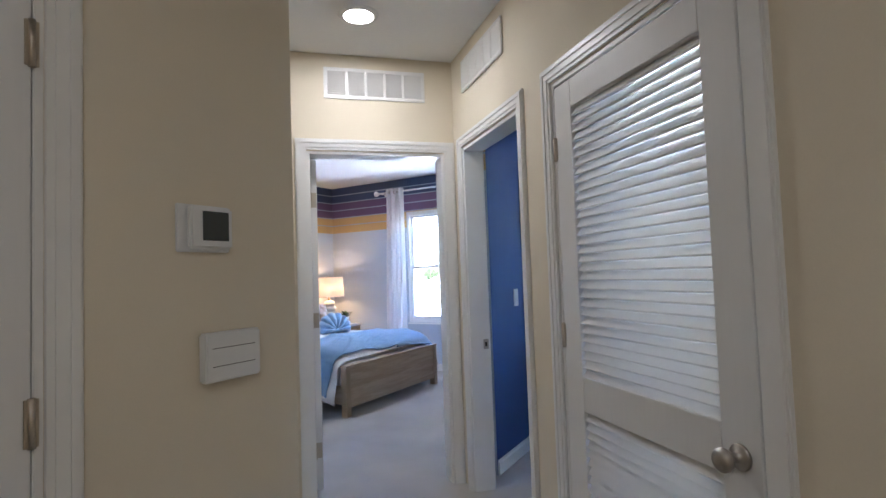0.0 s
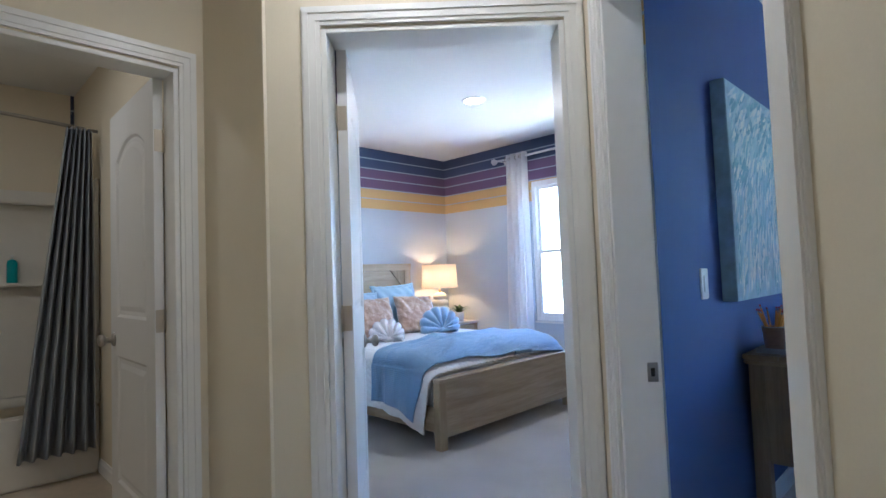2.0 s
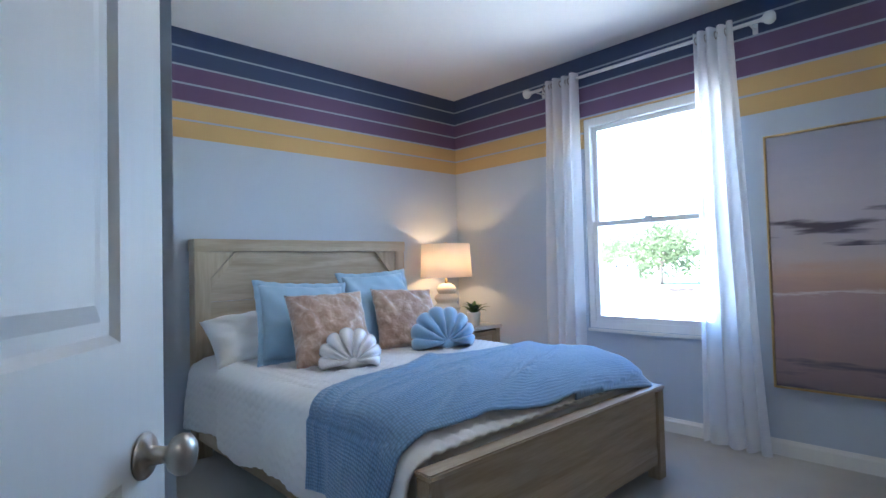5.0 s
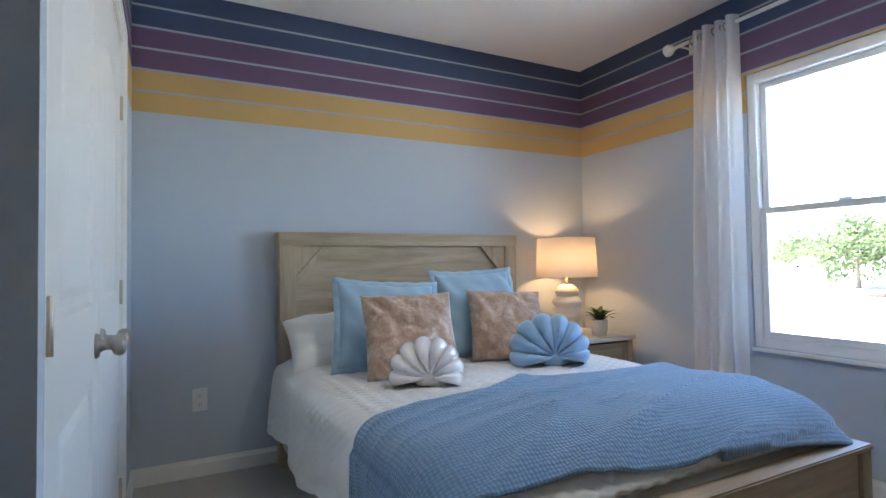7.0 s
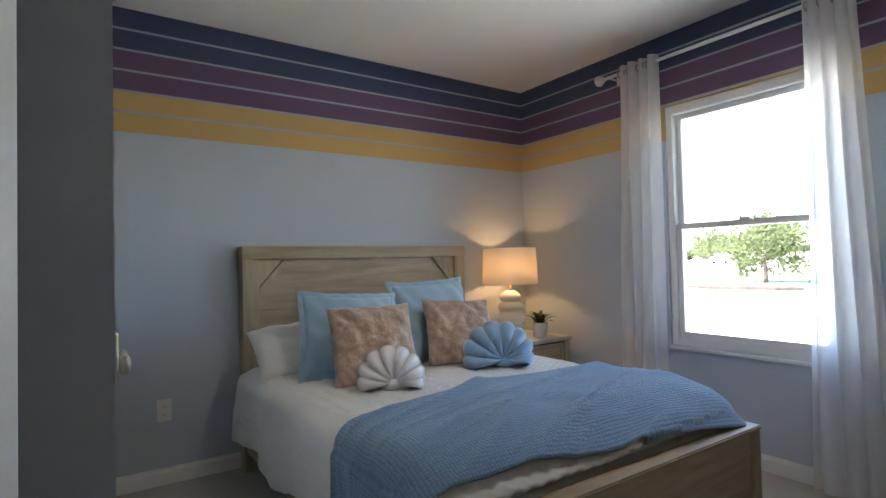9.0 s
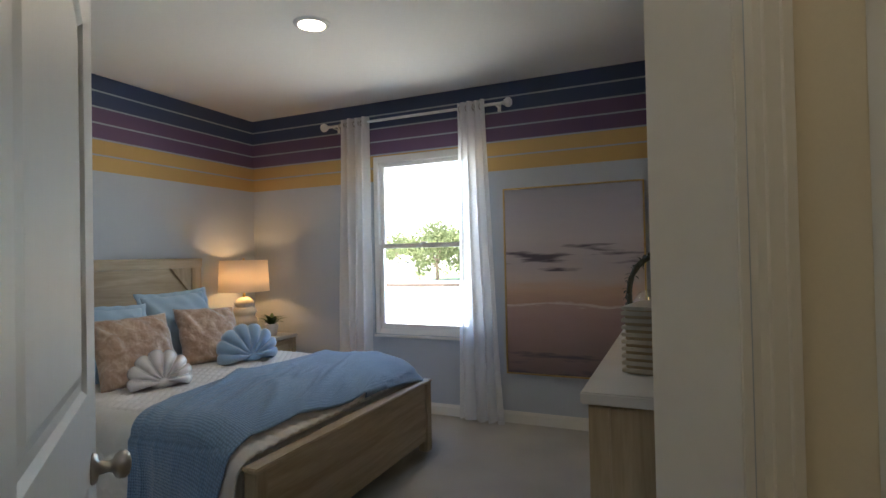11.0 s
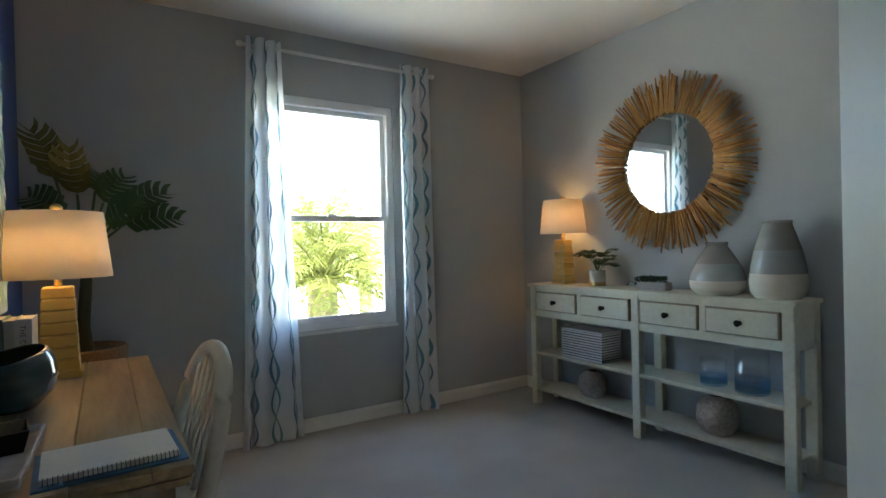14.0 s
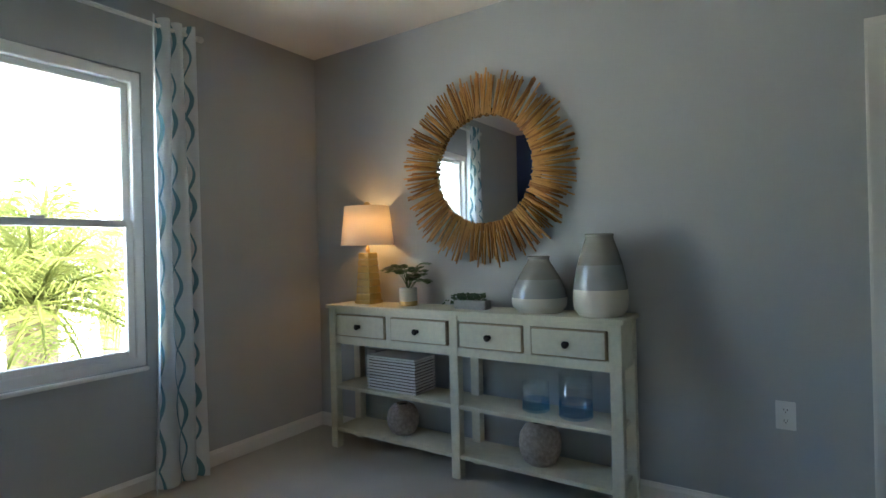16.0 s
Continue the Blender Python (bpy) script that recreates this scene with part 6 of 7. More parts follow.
# dark ceramic bowl
BOWLG = material("teal_black_glaze", (0.035, 0.060, 0.065), 0.18, grain=9, vary=0.5, bump=0.05, coat=0.7)
bw = thing("ceramic_bowl", pose(-1.090, 4.62, KZ), "tall dark teal glazed ceramic bowl with a pinched rim", "bowl")
bm = B_()
def bowl_at(u, v):
    a = 2 * math.pi * u
    keys = ((0.045, 0.0), (0.060, 0.004), (0.095, 0.045), (0.108, 0.085), (0.100, 0.125), (0.084, 0.150), (0.078, 0.150), (0.092, 0.12), (0.100, 0.085), (0.088, 0.048), (0.05, 0.012))
    t = v * (len(keys) - 1)
    i = min(int(t), len(keys) - 2)
    f = t - i
    r = keys[i][0] * (1 - f) + keys[i + 1][0] * f
    z = keys[i][1] * (1 - f) + keys[i + 1][1] * f
    z += 0.020 * math.cos(a - 0.6) * max(0, z - 0.06) / 0.09
    return Vector((r * 1.0 * math.cos(a), r * 1.05 * math.sin(a), z))
grid(bm, 48, 40, bowl_at, closed_u=True)
part("body", bm, BOWLG, bw)
bm = B_()
lathe(bm, [(0.044, 0.0005), (0.05, 0.012)], None, 32)
part("foot", bm, BOWLG, bw)

# tray, pencil cup, pencils, dish
MARB = material("marbled_tray", (0.45, 0.45, 0.46), 0.25, grain=8, vary=0.35, bump=0.02, big=14)
ty = thing("desk_tray", pose(-1.078, 4.165, KZ, 0, 0, -2), "rectangular grey marbled tray", "tray")
bm = B_()
box(bm, (-0.080, -0.185, 0), (0.080, 0.185, 0.008), bevel=0.003)
part("base", bm, MARB, ty)
bm = B_()
for lo, hi in (((-0.080, -0.185, 0.008), (-0.072, 0.185, 0.022)), ((0.072, -0.185, 0.008), (0.080, 0.185, 0.022)), ((-0.072, -0.185, 0.008), (0.072, -0.177, 0.022)), ((-0.072, 0.177, 0.008), (0.072, 0.185, 0.022))):
    box(bm, lo, hi, bevel=0.002)
part("rim", bm, MARB, ty)
CUPM = material("brown_cup", (0.33, 0.20, 0.135), 0.55, grain=60, vary=0.15, bump=0.15)
cup = thing("pencil_cup", pose(-1.110, 4.065, KZ + 0.008), "brown tapered cup full of pencils", "cup")
bm = B_()
lathe(bm, [(0.033, 0), (0.035, 0.002), (0.045, 0.098), (0.0455, 0.100), (0.042, 0.100), (0.033, 0.006)], None, 32)
part("cup", bm, CUPM, cup)
bm = B_()
lathe(bm, [(0.0455, 0.097), (0.0465, 0.099), (0.0455, 0.102), (0.0425, 0.1005)], None, 32, caps=False)
part("rim", bm, NICKEL, cup, "metal rim")
PENC = material("pencil_yellow", (0.80, 0.34, 0.03), 0.4, vary=0.04)
RUBB = material("eraser_red", (0.45, 0.07, 0.07), 0.8, vary=0.06)
rg = random.Random(8)
for k in range(19):
    a = rg.uniform(0, 6.28)
    if k % 2:
        a = 0.9 + rg.uniform(-0.5, 0.5)
    r0, r1 = 0.018 * rg.random(), 0.040 * rg.uniform(0.7, 1.0)
    z1 = rg.uniform(0.160, 0.180)
    p0, pt = Vector((-r0 * math.cos(a), -r0 * math.sin(a), 0.008)), Vector((r1 * math.cos(a), r1 * math.sin(a), 0.10))
    d = (pt - p0).normalized()
    p1 = p0 + d * z1
    pc = thing("pencil", pose(-1.110, 4.065, KZ + 0.008), "yellow pencil with a red eraser", "pencil", "pencils in the cup")
    bm = B_()
    tube(bm, [p0, p1], 0.0036, 6)
    part("shaft", bm, PENC, pc)
    bm = B_()
    tube(bm, [p1, p1 + d * 0.010], 0.0037, 8)
    part("ferrule", bm, NICKEL, pc)
    bm = B_()
    tube(bm, [p1 + d * 0.010, p1 + d * 0.018], 0.0034, 8)
    part("eraser", bm, RUBB, pc)
dish = thing("desk_dish", pose(-1.053, 4.215, KZ + 0.008, 0, 0, 8), "small black square dish on the tray", "dish")
bm = B_()
outer = [(-0.040, -0.055), (0.040, -0.055), (0.040, 0.055), (-0.040, 0.055)]
rings = [[(x * s, y * s, z) for x, y in outer] for s, z in ((0.72, 0.0), (1.0, 0.048), (0.92, 0.048), (0.66, 0.006))]
vs = [[bm.verts.new(p) for p in r] for r in rings]
for a, b in zip(vs, vs[1:]):
    for i in range(4):
        bm.faces.new((a[i], a[(i + 1) % 4], b[(i + 1) % 4], b[i]))
bm.faces.new(vs[0][::-1])
bm.faces.new(vs[-1])
part("body", bm, material("black_glaze", (0.015, 0.017, 0.02), 0.25, vary=0.1, coat=0.4), dish)

# spiral notebook on a blue pad
BLUEC = material("blue_cover", (0.05, 0.16, 0.34), 0.5, grain=20, vary=0.25)
nb = thing("notebook", pose(-0.862, 4.045, KZ, 0, 0, 3), "white spiral notebook on a blue patterned folder", "notebook")
bm = B_()
box(bm, (-0.130, -0.100, 0), (0.130, 0.115, 0.004), bevel=0.001)
part("folder", bm, BLUEC, nb, "blue patterned folder")
bm = B_()
box(bm, (-0.118, -0.078, 0.004), (0.115, 0.095, 0.0155), bevel=0.001)
part("page_block", bm, PAPER, nb)
for k in range(30):
    x = -0.112 + k * 0.0077
    bm = B_()
    lathe(bm, [(0.0075, -0.0008), (0.0090, -0.0008), (0.0090, 0.0008), (0.0075, 0.0008), (0.0075, -0.0008)], Matrix.Translation((x, -0.080, 0.0095)) @ Matrix.Rotation(math.pi / 2, 4, "Y"), 10, caps=False)
    part("ring", bm, INK, nb)

# bentwood chair, tucked in at the desk's open side
CHAIRW = material("chipped_white_paint", (0.72, 0.69, 0.62), 0.5, grain=26, vary=0.12, bump=0.25, big=9)


def chair(m):
    top = thing("chair", m, "white painted bow-back wooden chair at the desk", "chair")
    bm = B_()
    out = [(0.20 * math.cos(t) * (1.0 if math.sin(t) > 0 else 0.98), 0.205 * math.sin(t)) for t in [2 * math.pi * k / 40 for k in range(40)]]
    prism(bm, out, 0.415, 0.445)
    bmesh.ops.bevel(bm, geom=[e for e in bm.edges if abs(e.verts[0].co.z - e.verts[1].co.z) < 1e-6], offset=0.010, segments=2, affect="EDGES")
    part("seat", bm, CHAIRW, top)
    for sx, sy in ((-1, -1), (-1, 1), (1, -1), (1, 1)):
        bm = B_()
        tube(bm, [(sx * 0.19, sy * 0.185, 0), (sx * 0.165, sy * 0.16, 0.20), (sx * 0.13, sy * 0.125, 0.42)], 0.016, 10, [0.012, 0.018, 0.015])
        part("leg", bm, CHAIRW, top)
    for sy in (-1, 1):
        bm = B_()
        tube(bm, [(-0.172, sy * 0.165, 0.17), (0.172, sy * 0.165, 0.17)], 0.010, 8)
        part("stretcher", bm, CHAIRW, top)
    # the bow
    bm = B_()
    pts = []
    for k in range(33):
        t = math.pi * k / 32
        y = 0.195 * math.cos(t)
        z = 0.43 + 0.425 * math.sin(t) ** 0.55
        pts.append((0.165 + 0.11 * (z - 0.43) / 0.45, y, z))
    tube(bm, pts, 0.027, 12)
    part("bow", bm, CHAIRW, top)
    for k in range(5):
        y = -0.10 + 0.05 * k
        zt = 0.43 + 0.425 * (1 - (y / 0.195) ** 2) ** 0.27 - 0.01
        bm = B_()
        tube(bm, [(0.165, y * 0.85, 0.43), (0.165 + 0.11 * (zt - 0.43) / 0.45, y, zt)], 0.010, 8)
        part("spindle", bm, CHAIRW, top)
    return top


chair(pose(-0.83, 4.60, 0, 0, 0, 8))

# tall potted monstera behind the desk
mo = thing("artificial_monstera", pose(-0.940, 5.62, 0), "tall artificial monstera plant with a bare stem", "plant")
bm = B_()
lathe(bm, [(0.12, 0), (0.14, 0.01), (0.16, 0.30), (0.16, 0.75), (0.15, 0.76), (0.145, 0.70)], None, 36)
part("planter", bm, material("woven_planter", (0.20, 0.13, 0.075), 0.8, grain=70, vary=0.3, bump=0.8, deep=0.006), mo)
bm = B_()
lathe(bm, [(0.148, 0.70), (0.148, 0.735)], None, 30)
part("soil", bm, SOIL, mo)
bm = B_()
tube(bm, [(0, 0, 0.72), (-0.012, 0, 0.85), (0.0, 0.01, 1.0), (0.01, 0, 1.15)], 0.022, 10, [0.032, 0.028, 0.025, 0.022])
part("stem", bm, material("stem_bark", (0.055, 0.060, 0.042), 0.8, grain=40, vary=0.3, bump=0.5), mo)
rg = random.Random(4)
LEAVES = [(-0.16, 0.02, 1.62, -0.10, 0.02, 0.30, LEAFD), (-0.06, -0.05, 1.55, -0.02, -0.12, 0.26, LEAFD), (0.06, 0.03, 1.52, 0.10, 0.02, 0.16, LEAFG), (0.14, -0.02, 1.47, 0.22, 0.0, 0.12, LEAFG),
          (0.16, 0.05, 1.42, 0.27, 0.02, 0.02, LEAFG), (-0.13, 0.10, 1.46, -0.16, 0.10, 0.12, LEAFG), (0.02, 0.12, 1.58, 0.02, 0.16, 0.14, LEAFG), (-0.05, 0.06, 1.40, -0.20, -0.04, 0.02, LEAFD), (0.07, -0.05, 1.42, 0.16, -0.12, 0.10, LEAFG)]
for k, (x, y, z, dx, dy, dz, mat) in enumerate(LEAVES):
    x, z, dz = x * 0.80 + 0.03, z - 0.05, dz * 0.82 + 0.04
    bm = B_()
    tube(bm, [(0.01, 0, 1.12), (x * 0.35, y * 0.35, 1.22), (x, y, z - 0.06)], 0.006, 7)
    s_ = part("stalk", bm, LEAFG, mo)
    bm = B_()
    base = Vector((x, y, z - 0.06))
    monstera(bm, base, base + Vector((dx * 0.9, dy, dz * 0.85)), 0.155, (0.2 * (-1) ** k, -0.9, 0.5), 50 + k)
    part("leaf", bm, mat, s_)

# feather painting on the blue wall
FEATHER = bpy.data.materials.new("feather_paint")
FEATHER.use_nodes = True
nt = FEATHER.node_tree
fb = nt.nodes["Principled BSDF"]
fb.inputs["Roughness"].default_value = 0.55
geo = node(nt, "ShaderNodeNewGeometry")
cr = node(nt, "ShaderNodeValToRGB")
els = cr.color_ramp.elements
els[0].position, els[0].color = 0.0, (0.12, 0.30, 0.40, 1)
els[1].position, els[1].color = 1.0, (0.70, 0.74, 0.66, 1)
for p_, c_ in ((0.30, (0.20, 0.42, 0.50, 1)), (0.55, (0.38, 0.56, 0.60, 1)), (0.80, (0.62, 0.68, 0.64, 1))):
    e_ = els.new(p_)
    e_.color = c_
nt.links.new(geo.outputs["Random Per Island"], cr.inputs[0])
nt.links.new(cr.outputs[0], fb.inputs["Base Color"])
WRAP = material("canvas_side", (0.12, 0.17, 0.19), 0.8, grain=90, vary=0.1)
GROUND = material("canvas_face", (0.36, 0.52, 0.60), 0.7, grain=25, vary=0.25, bump=0.2)
AX, AY0, AY1, AZ0, AZ1 = -1.21, 3.745, 5.10, 0.985, 1.90
pa = thing("feather_painting", pose(0, 0, 0), "blue and green textured feather painting on deep canvas", "painting")
bm = B_()
box(bm, (AX + 0.002, AY0, AZ0), (AX + 0.060, AY1, AZ1), bevel=0.003)
part("canvas", bm, [GROUND], pa)
bm = B_()
rg = random.Random(17)
fc = Vector((0, 4.55, 1.72))
for k in range(1700):
    y, z = rg.uniform(AY0 + 0.01, AY1 - 0.01), rg.uniform(AZ0 + 0.012, AZ1 - 0.01)
    d = Vector((0, y - fc.y, z - fc.z))
    d = (d.normalized() if d.length > 0.05 else Vector((0, 0, -1))) * 0.6 + Vector((0, rg.uniform(-0.2, 0.2), -0.55))
    d.normalize()
    ln, w = rg.uniform(0.06, 0.15), rg.uniform(0.012, 0.030)
    sd = Vector((0, -d.z, d.y)) * w / 2
    b_ = Vector((AX + 0.0605 + rg.uniform(0, 0.002), y, z))
    tip = b_ + d * ln + Vector((rg.uniform(0.001, 0.006), 0, 0))
    if not (AY0 < tip.y < AY1 and AZ0 < tip.z < AZ1):
        continue
    m_ = b_ + d * ln * 0.6 + Vector((0.004, 0, 0))
    vs = [bm.verts.new(p) for p in (b_ - sd * 0.5, b_ + sd * 0.5, m_ + sd, tip, m_ - sd)]
    bm.faces.new(vs)
me = part("brushwork", bm, FEATHER, pa, "layered paint feathers")
me["kind"] = "stuff"

# office curtains
RZ2 = 2.385
rod(-0.155, 1.125, 5.985, RZ2, "white office curtain rod with small end caps", False)
curtain("printed_curtain", -0.130, 0.072, -0.215, 0.165, 5.985, 0.012, RZ2 + 0.045, 3, PRINT, "white linen curtain with teal wavy lines", 5, False, 3, 0.030)
curtain("printed_curtain", 0.872, 1.095, 0.835, 1.125, 5.985, 0.012, RZ2 + 0.045, 3, PRINT, "white linen curtain with teal wavy lines", 6, False, 3, 0.030)

# ---- bathroom ----
ENAMEL = material("tub_enamel", (0.72, 0.69, 0.62), 0.3, grain=20, vary=0.03, bump=0.03)
GREYC = material("grey_shower_cloth", (0.27, 0.285, 0.31), 0.85, grain=200, vary=0.06, bump=0.2)
tub = thing("bathtub", pose(0, 0, 0), "cream bathtub with moulded surround", "bathtub")
TX0, TX1 = XW + 0.003, -4.33
bm = B_()
box(bm, (TX1 - 0.05, 0.62, 0.006), (TX1, 2.215, 0.42), bevel=0.015)
part("apron", bm, ENAMEL, tub)
bm = B_()
box(bm, (TX0, 0.62, 0.36), (TX0 + 0.08, 2.215, 0.42), bevel=0.01)
box(bm, (TX0 + 0.08, 2.15, 0.36), (TX1 - 0.05, 2.215, 0.42), bevel=0.01)
box(bm, (TX0 + 0.08, 0.62, 0.36), (TX1 - 0.05, 0.70, 0.42), bevel=0.01)
box(bm, (TX0, 0.62, 0.006), (TX1 - 0.05, 2.215, 0.12), bevel=0.01)
part("basin", bm, ENAMEL, tub)
bm = B_()
box(bm, (TX0, 0.62, 0.42), (TX0 + 0.02, 2.215, 1.82), bevel=0.005)
box(bm, (TX0 + 0.02, 2.195, 0.42), (TX1, 2.216, 1.82), bevel=0.005)
for z in (1.16, 1.72):
    box(bm, (TX0 + 0.02, 1.60, z), (TX0 + 0.10, 2.195, z + 0.025), bevel=0.006)
part("surround", bm, ENAMEL, tub)
bt = thing("shampoo_bottle", pose(TX0 + 0.06, 1.86, 1.185), "teal plastic bottle on the shower shelf", "bottle")
bm = B_()
lathe(bm, [(0.026, 0), (0.030, 0.004), (0.030, 0.13), (0.024, 0.15), (0.010, 0.158)], None, 24)
part("body", bm, material("teal_plastic", (0.02, 0.30, 0.33), 0.35, vary=0.03), bt)
bm = B_()
lathe(bm, [(0.012, 0.158), (0.012, 0.185), (0.008, 0.188)], None, 18)
part("cap", bm, WHITEP, bt)
sr = thing("shower_rod", pose(0, 0, 0), "curved chrome shower rod", "shower rod")
bm = B_()
tube(bm, [(TX1 - 0.05 + 0.16 * math.sin(math.pi * k / 20), 0.62 + (2.218 - 0.62) * k / 20, 2.13) for k in range(21)], 0.011, 10)
part("pole", bm, NICKEL, sr)
def shower_at(u, v):
    y = 2.17 - (1 - u) * (0.13 + 0.24 * v)
    x = TX1 + 0.035 + 0.040 * math.sin(u * 2 * math.pi * 6 + 0.6 * v) + 0.05 * v
    return Vector((x, min(y, 2.195), 2.11 - v * 1.93))


sc = thing("shower_curtain", pose(0, 0, 0), "dark grey shower curtain gathered to one side", "shower curtain")
sheet("cloth", shower_at, 98, 24, GREYC, sc, "", 0.004)


# ---- outside ----
SAND_G = material("pale_sandy_lot", (0.60, 0.58, 0.50), 0.95, grain=0.9, vary=0.10, bump=0.3, deep=0.05, big=0.05)
GRASS = material("sunlit_grass", (0.17, 0.20, 0.07), 0.95, grain=1.2, vary=0.3, bump=0.5, deep=0.05, big=0.08)
FOLIAGE = cloth_through("tree_foliage", (0.100, 0.115, 0.055), 0.4, grain=3)
PALMG = cloth_through("palm_frond", (0.150, 0.170, 0.050), 0.5, grain=40)
BARK = material("bark", (0.13, 0.095, 0.065), 0.9, grain=20, vary=0.3, bump=0.8, deep=0.02)
GZ = -3.0
bm = B_()
bmesh.ops.create_grid(bm, x_segments=8, y_segments=8, size=1500, matrix=Matrix.Translation((0, 0, GZ)))
structure("ground", bm, SAND_G, "bright pale sandy building lot", "ground")
bm = B_()
bmesh.ops.create_grid(bm, x_segments=4, y_segments=2, size=1, matrix=Matrix.Translation((-70, 130, GZ + 0.02)) @ Matrix.Diagonal((200, 42, 1, 1)))
structure("lawn", bm, GRASS, "sunlit green lawn beyond the lot", "lawn")
# mulch bed with a young tree
bm = B_()
rg = random.Random(2)
out = [((7.5 + rg.uniform(-0.8, 0.8)) * math.cos(2 * math.pi * k / 26), (2.4 + rg.uniform(-0.4, 0.4)) * math.sin(2 * math.pi * k / 26)) for k in range(26)]
prism(bm, out, GZ + 0.03, GZ + 0.42, pose(-36.5, 70, 0))
structure("mulch_bed", bm, SOIL, "dark mulch bed round a young tree", "mulch")


def clump_tree(m, height, spread_, trunk_r, leaves, seed, label, leaf=0.35, low=0.35):
    """A tree: tapered trunk, limbs and a crown of many small tilted leaf clumps with gaps."""
    rg_ = random.Random(seed)
    top = thing("tree", m, label, "tree", "trees outside")
    bm = B_()
    tube(bm, [(0, 0, 0), (0.04 * height * rg_.uniform(-1, 1), 0, height * 0.3), (0, 0.03 * height, height * 0.7)], trunk_r, 8, [trunk_r * 1.3, trunk_r, trunk_r * 0.4])
    tips = []
    for k in range(9):
        a = k * 2.4
        z0 = height * (low * 0.7 + 0.05 * k)
        r = spread_ * rg_.uniform(0.45, 0.8)
        z1 = z0 + height * rg_.uniform(0.10, 0.30)
        tube(bm, [(0, 0, z0), (r * 0.5 * math.cos(a), r * 0.5 * math.sin(a), (z0 + z1) / 2 + 0.05 * height), (r * math.cos(a), r * math.sin(a), z1)], 0.1, 6, [trunk_r * 0.5, trunk_r * 0.3, trunk_r * 0.12])
        tips.append(Vector((r * math.cos(a), r * math.sin(a), z1)))
    tips += [Vector((0, 0, height * 0.85)), Vector((0, 0, height * 0.65))]
    part("trunk", bm, BARK, top)
    verts, faces = [], []
    for _ in range(leaves):
        c = rg_.choice(tips) + Vector((rg_.gauss(0, 1), rg_.gauss(0, 1), rg_.gauss(0, 0.7))) * spread_ * 0.22
        u = Vector((rg_.gauss(0, 1), rg_.gauss(0, 1), rg_.gauss(0, 1))).normalized()
        w = u.orthogonal().normalized()
        s1, s2 = leaf * rg_.uniform(0.5, 1.1), leaf * rg_.uniform(0.25, 0.6)
        i = len(verts)
        verts += [c - u * s1, c + w * s2, c + u * s1, c - w * s2]
        faces.append((i, i + 1, i + 2, i + 3))
    me = bpy.data.meshes.new("crown")
    me.from_pydata([tuple(v) for v in verts], [], faces)
    me.materials.append(FOLIAGE)
    cr_ = new("crown", me)
    cr_.parent = top
    cr_["kind"] = "stuff"
    return top


clump_tree(pose(-35, 70, GZ + 0.2), 3.6, 0.9, 0.07, 700, 3, "young slim tree in a mulch bed", 0.16)
clump_tree(pose(-40, 87, GZ), 10.5, 6.4, 0.28, 5200, 9, "broad leafy tree with low branches beyond the lot", 0.36, 0.22)
rg = random.Random(77)
for k in range(17):
    x = -262 + k * 14 + rg.uniform(-5, 5)
    y = 252 + rg.uniform(-14, 26)
    h = rg.choice((9.0, 11.5, 13.5, 16.5)) * rg.uniform(0.85, 1.1)
    clump_tree(pose(x, y, GZ), h, h * 0.62, 0.3, 1700, 100 + k, "leafy broad tree at the far edge of the fields", 0.85, 0.20)

# white rail fence
fe = thing("fence", pose(-30, 118, GZ), "long white rail fence across the lot", "fence")
FWH = material("white_fence", (0.65, 0.65, 0.63), 0.6, vary=0.05)
post0 = None
for k in range(46):
    x = -85 + k * 2.6
    if post0 is None:
        bm = B_()
        box(bm, (-0.07, -0.07, 0), (0.07, 0.07, 1.25), bevel=0.01)
        post0 = one = part("post", bm, FWH, fe)
    else:
        one = new("post", post0.data)
        one.parent = fe
    one.matrix_basis = Matrix.Translation((x, 0, 0))
for z in (0.45, 0.80, 1.12):
    bm = B_()
    box(bm, (-85, -0.03, z - 0.07), (32, 0.03, z + 0.07), bevel=0.01)
    part("rail", bm, FWH, fe)

# low far houses
for k, (x, y, w) in enumerate(((-150, 215, 22), (-112, 222, 18), (-78, 216, 24))):
    hs = thing("house", pose(x, y, GZ), "distant single-storey house with a pale roof", "house", "distant houses")
    bm = B_()
    box(bm, (-w / 2, -4, 0), (w / 2, 4, 2.8))
    part("wall", bm, EXTERIOR, hs)
    bm = B_()
    prism(bm, [(-5, 2.8), (5, 2.8), (0, 5.0)], -w / 2 - 0.5, w / 2 + 0.5, Matrix(((0, 0, 1, 0), (1, 0, 0, 0), (0, 1, 0, 0), (0, 0, 0, 1))))
    part("roof", bm, material("pale_roof", (0.42, 0.38, 0.35), 0.9, grain=3, vary=0.1), hs)
    for q5 in range(4):
        bm = B_()
        box(bm, (-w / 2 + 1.5 + q5 * (w - 3) / 3 - 0.6, -4.03, 0.9), (-w / 2 + 1.5 + q5 * (w - 3) / 3 + 0.6, -3.99, 2.1))
        part("window", bm, DARK, hs)


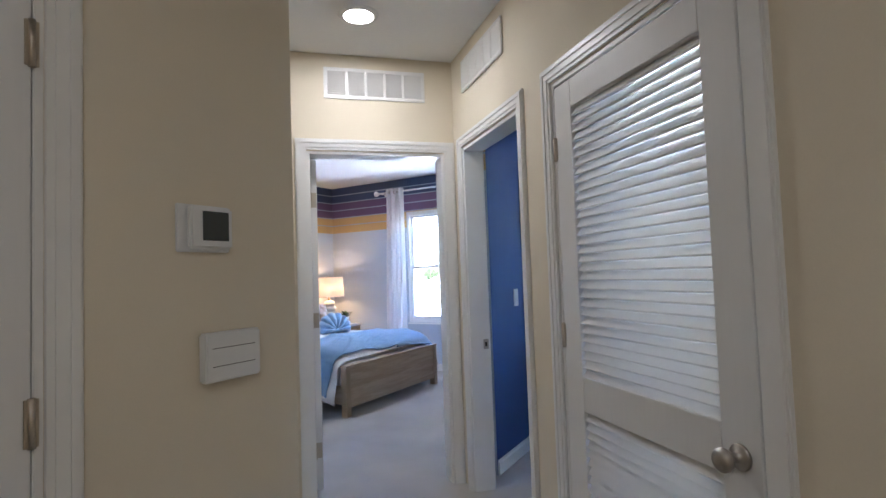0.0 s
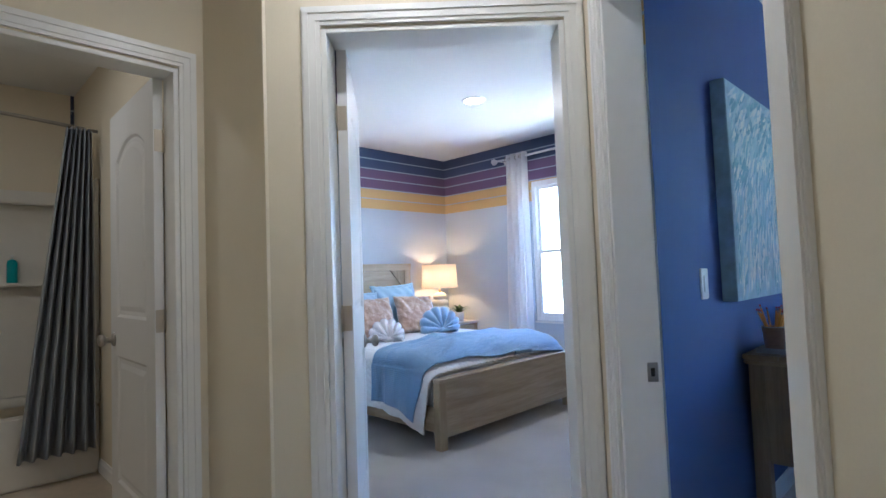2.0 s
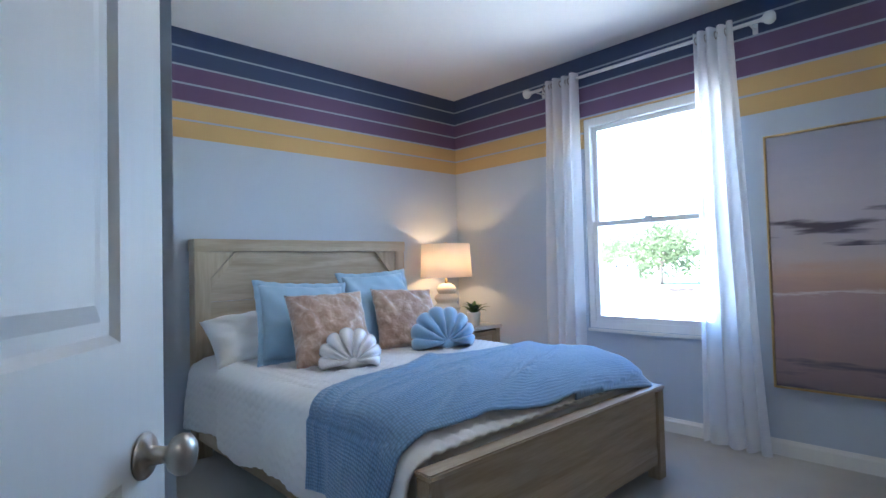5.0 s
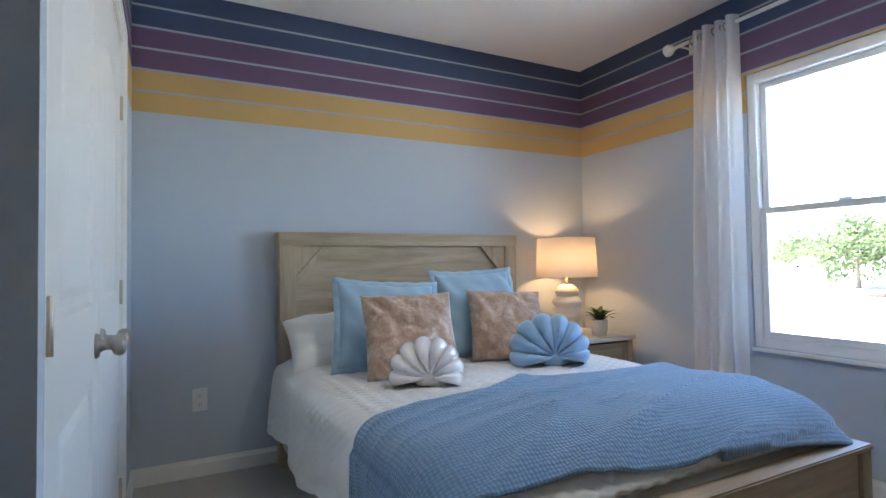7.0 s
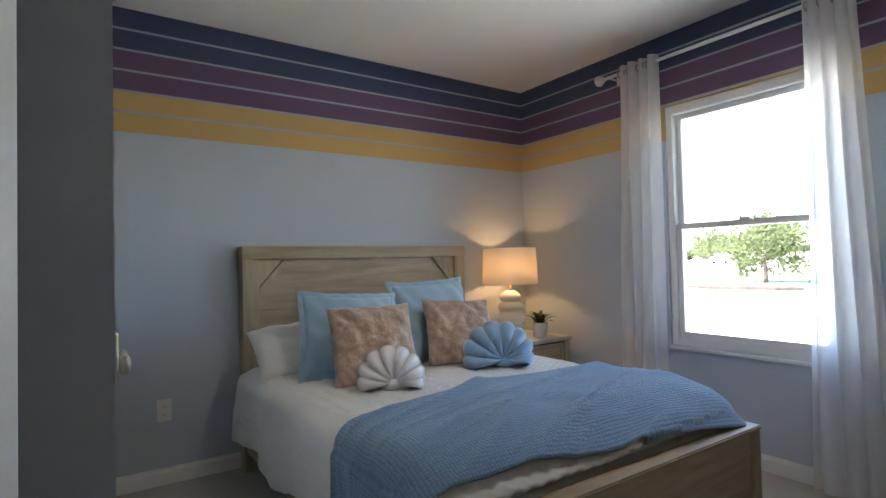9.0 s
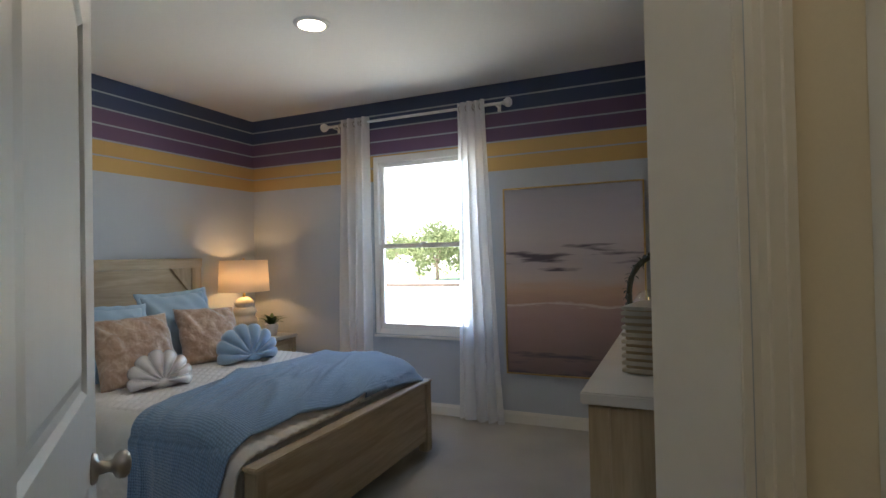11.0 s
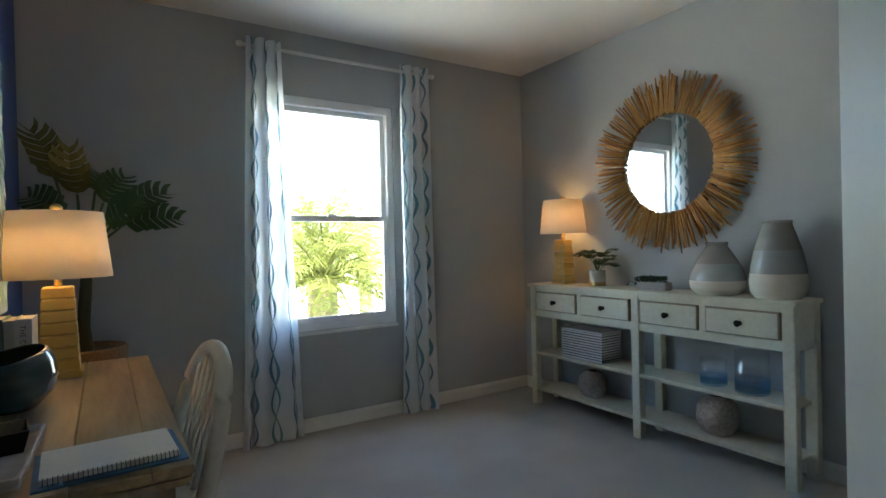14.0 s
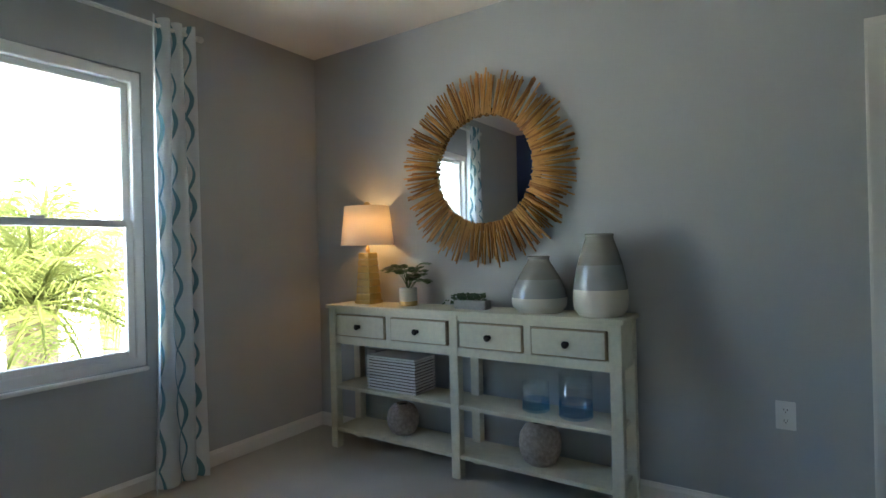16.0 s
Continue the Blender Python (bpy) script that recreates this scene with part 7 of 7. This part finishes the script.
def palm(m, height, fronds, seed, reach, label):
    """A feather palm: ringed trunk and arching fronds with rows of narrow leaflets."""
    rg_ = random.Random(seed)
    top = thing("palm_tree", m, label, "palm tree", "palms outside")
    bm = B_()
    pts = [(0.03 * math.sin(k), 0.02 * math.cos(k * 2), height * k / 12) for k in range(13)]
    tube(bm, pts, 0.1, 12, [0.16 if k % 2 else 0.145 for k in range(13)])
    part("trunk", bm, BARK, top)
    for k in range(fronds):
        a = k * 2.39996 + rg_.uniform(-0.15, 0.15)
        e = math.radians(85 - 95 * (k / fronds) ** 0.9)
        L = reach * rg_.uniform(0.85, 1.1)
        d = Vector((math.cos(a) * math.cos(e), math.sin(a) * math.cos(e), math.sin(e)))
        def rib(t):
            p = d * L * t
            return Vector((p.x, p.y, height + p.z - L * 0.42 * t * t * (0.4 + math.cos(e))))
        verts, faces = [], []
        n = 34
        for i in range(n):
            t = 0.10 + 0.90 * i / n
            b, f = rib(t), (rib(min(1, t + 0.02)) - rib(t)).normalized()
            sd = f.cross(Vector((0, 0, 1)))
            sd = sd.normalized() if sd.length > 1e-3 else Vector((1, 0, 0))
            ln = 0.42 * reach * math.sin(math.pi * (0.12 + 0.80 * t)) ** 0.7 * rg_.uniform(0.8, 1.1)
            for sg in (1, -1):
                dd = (sd * sg * 0.85 + f * 0.65 + Vector((0, 0, rg_.uniform(-0.15, 0.30)))).normalized()
                w = f * 0.0058 * reach
                mid_, tip = b + dd * ln * 0.55 + Vector((0, 0, 0.01)), b + dd * ln - Vector((0, 0, ln * 0.30))
                j = len(verts)
                verts += [b - w * 0.6, b + w * 0.6, mid_ + w, tip, mid_ - w]
                faces += [(j, j + 1, j + 2, j + 4), (j + 4, j + 2, j + 3)]
        me = bpy.data.meshes.new("frond")
        bm = B_()
        tube(bm, [rib(t / 6) for t in range(7)], 0.01, 5, [0.018 * (1 - 0.12 * t) for t in range(7)])
        base = len(bm.verts)
        vs_ = [bm.verts.new(v) for v in verts]
        for f_ in faces:
            bm.faces.new([vs_[i] for i in f_])
        bm.to_mesh(me)
        bm.free()
        me.materials.append(PALMG)
        ob = new("frond", me)
        ob.parent = top
    return top


palm(pose(1.02, 7.95, GZ), 3.86, 42, 9, 1.14, "feathery green palm close outside the office window")
palm(pose(4.1, 13.8, GZ), 3.75, 18, 10, 1.6, "feathery green palm behind the first one")
palm(pose(2.3, 14.4, GZ), 3.9, 18, 12, 1.6, "feathery green palm behind the first one")
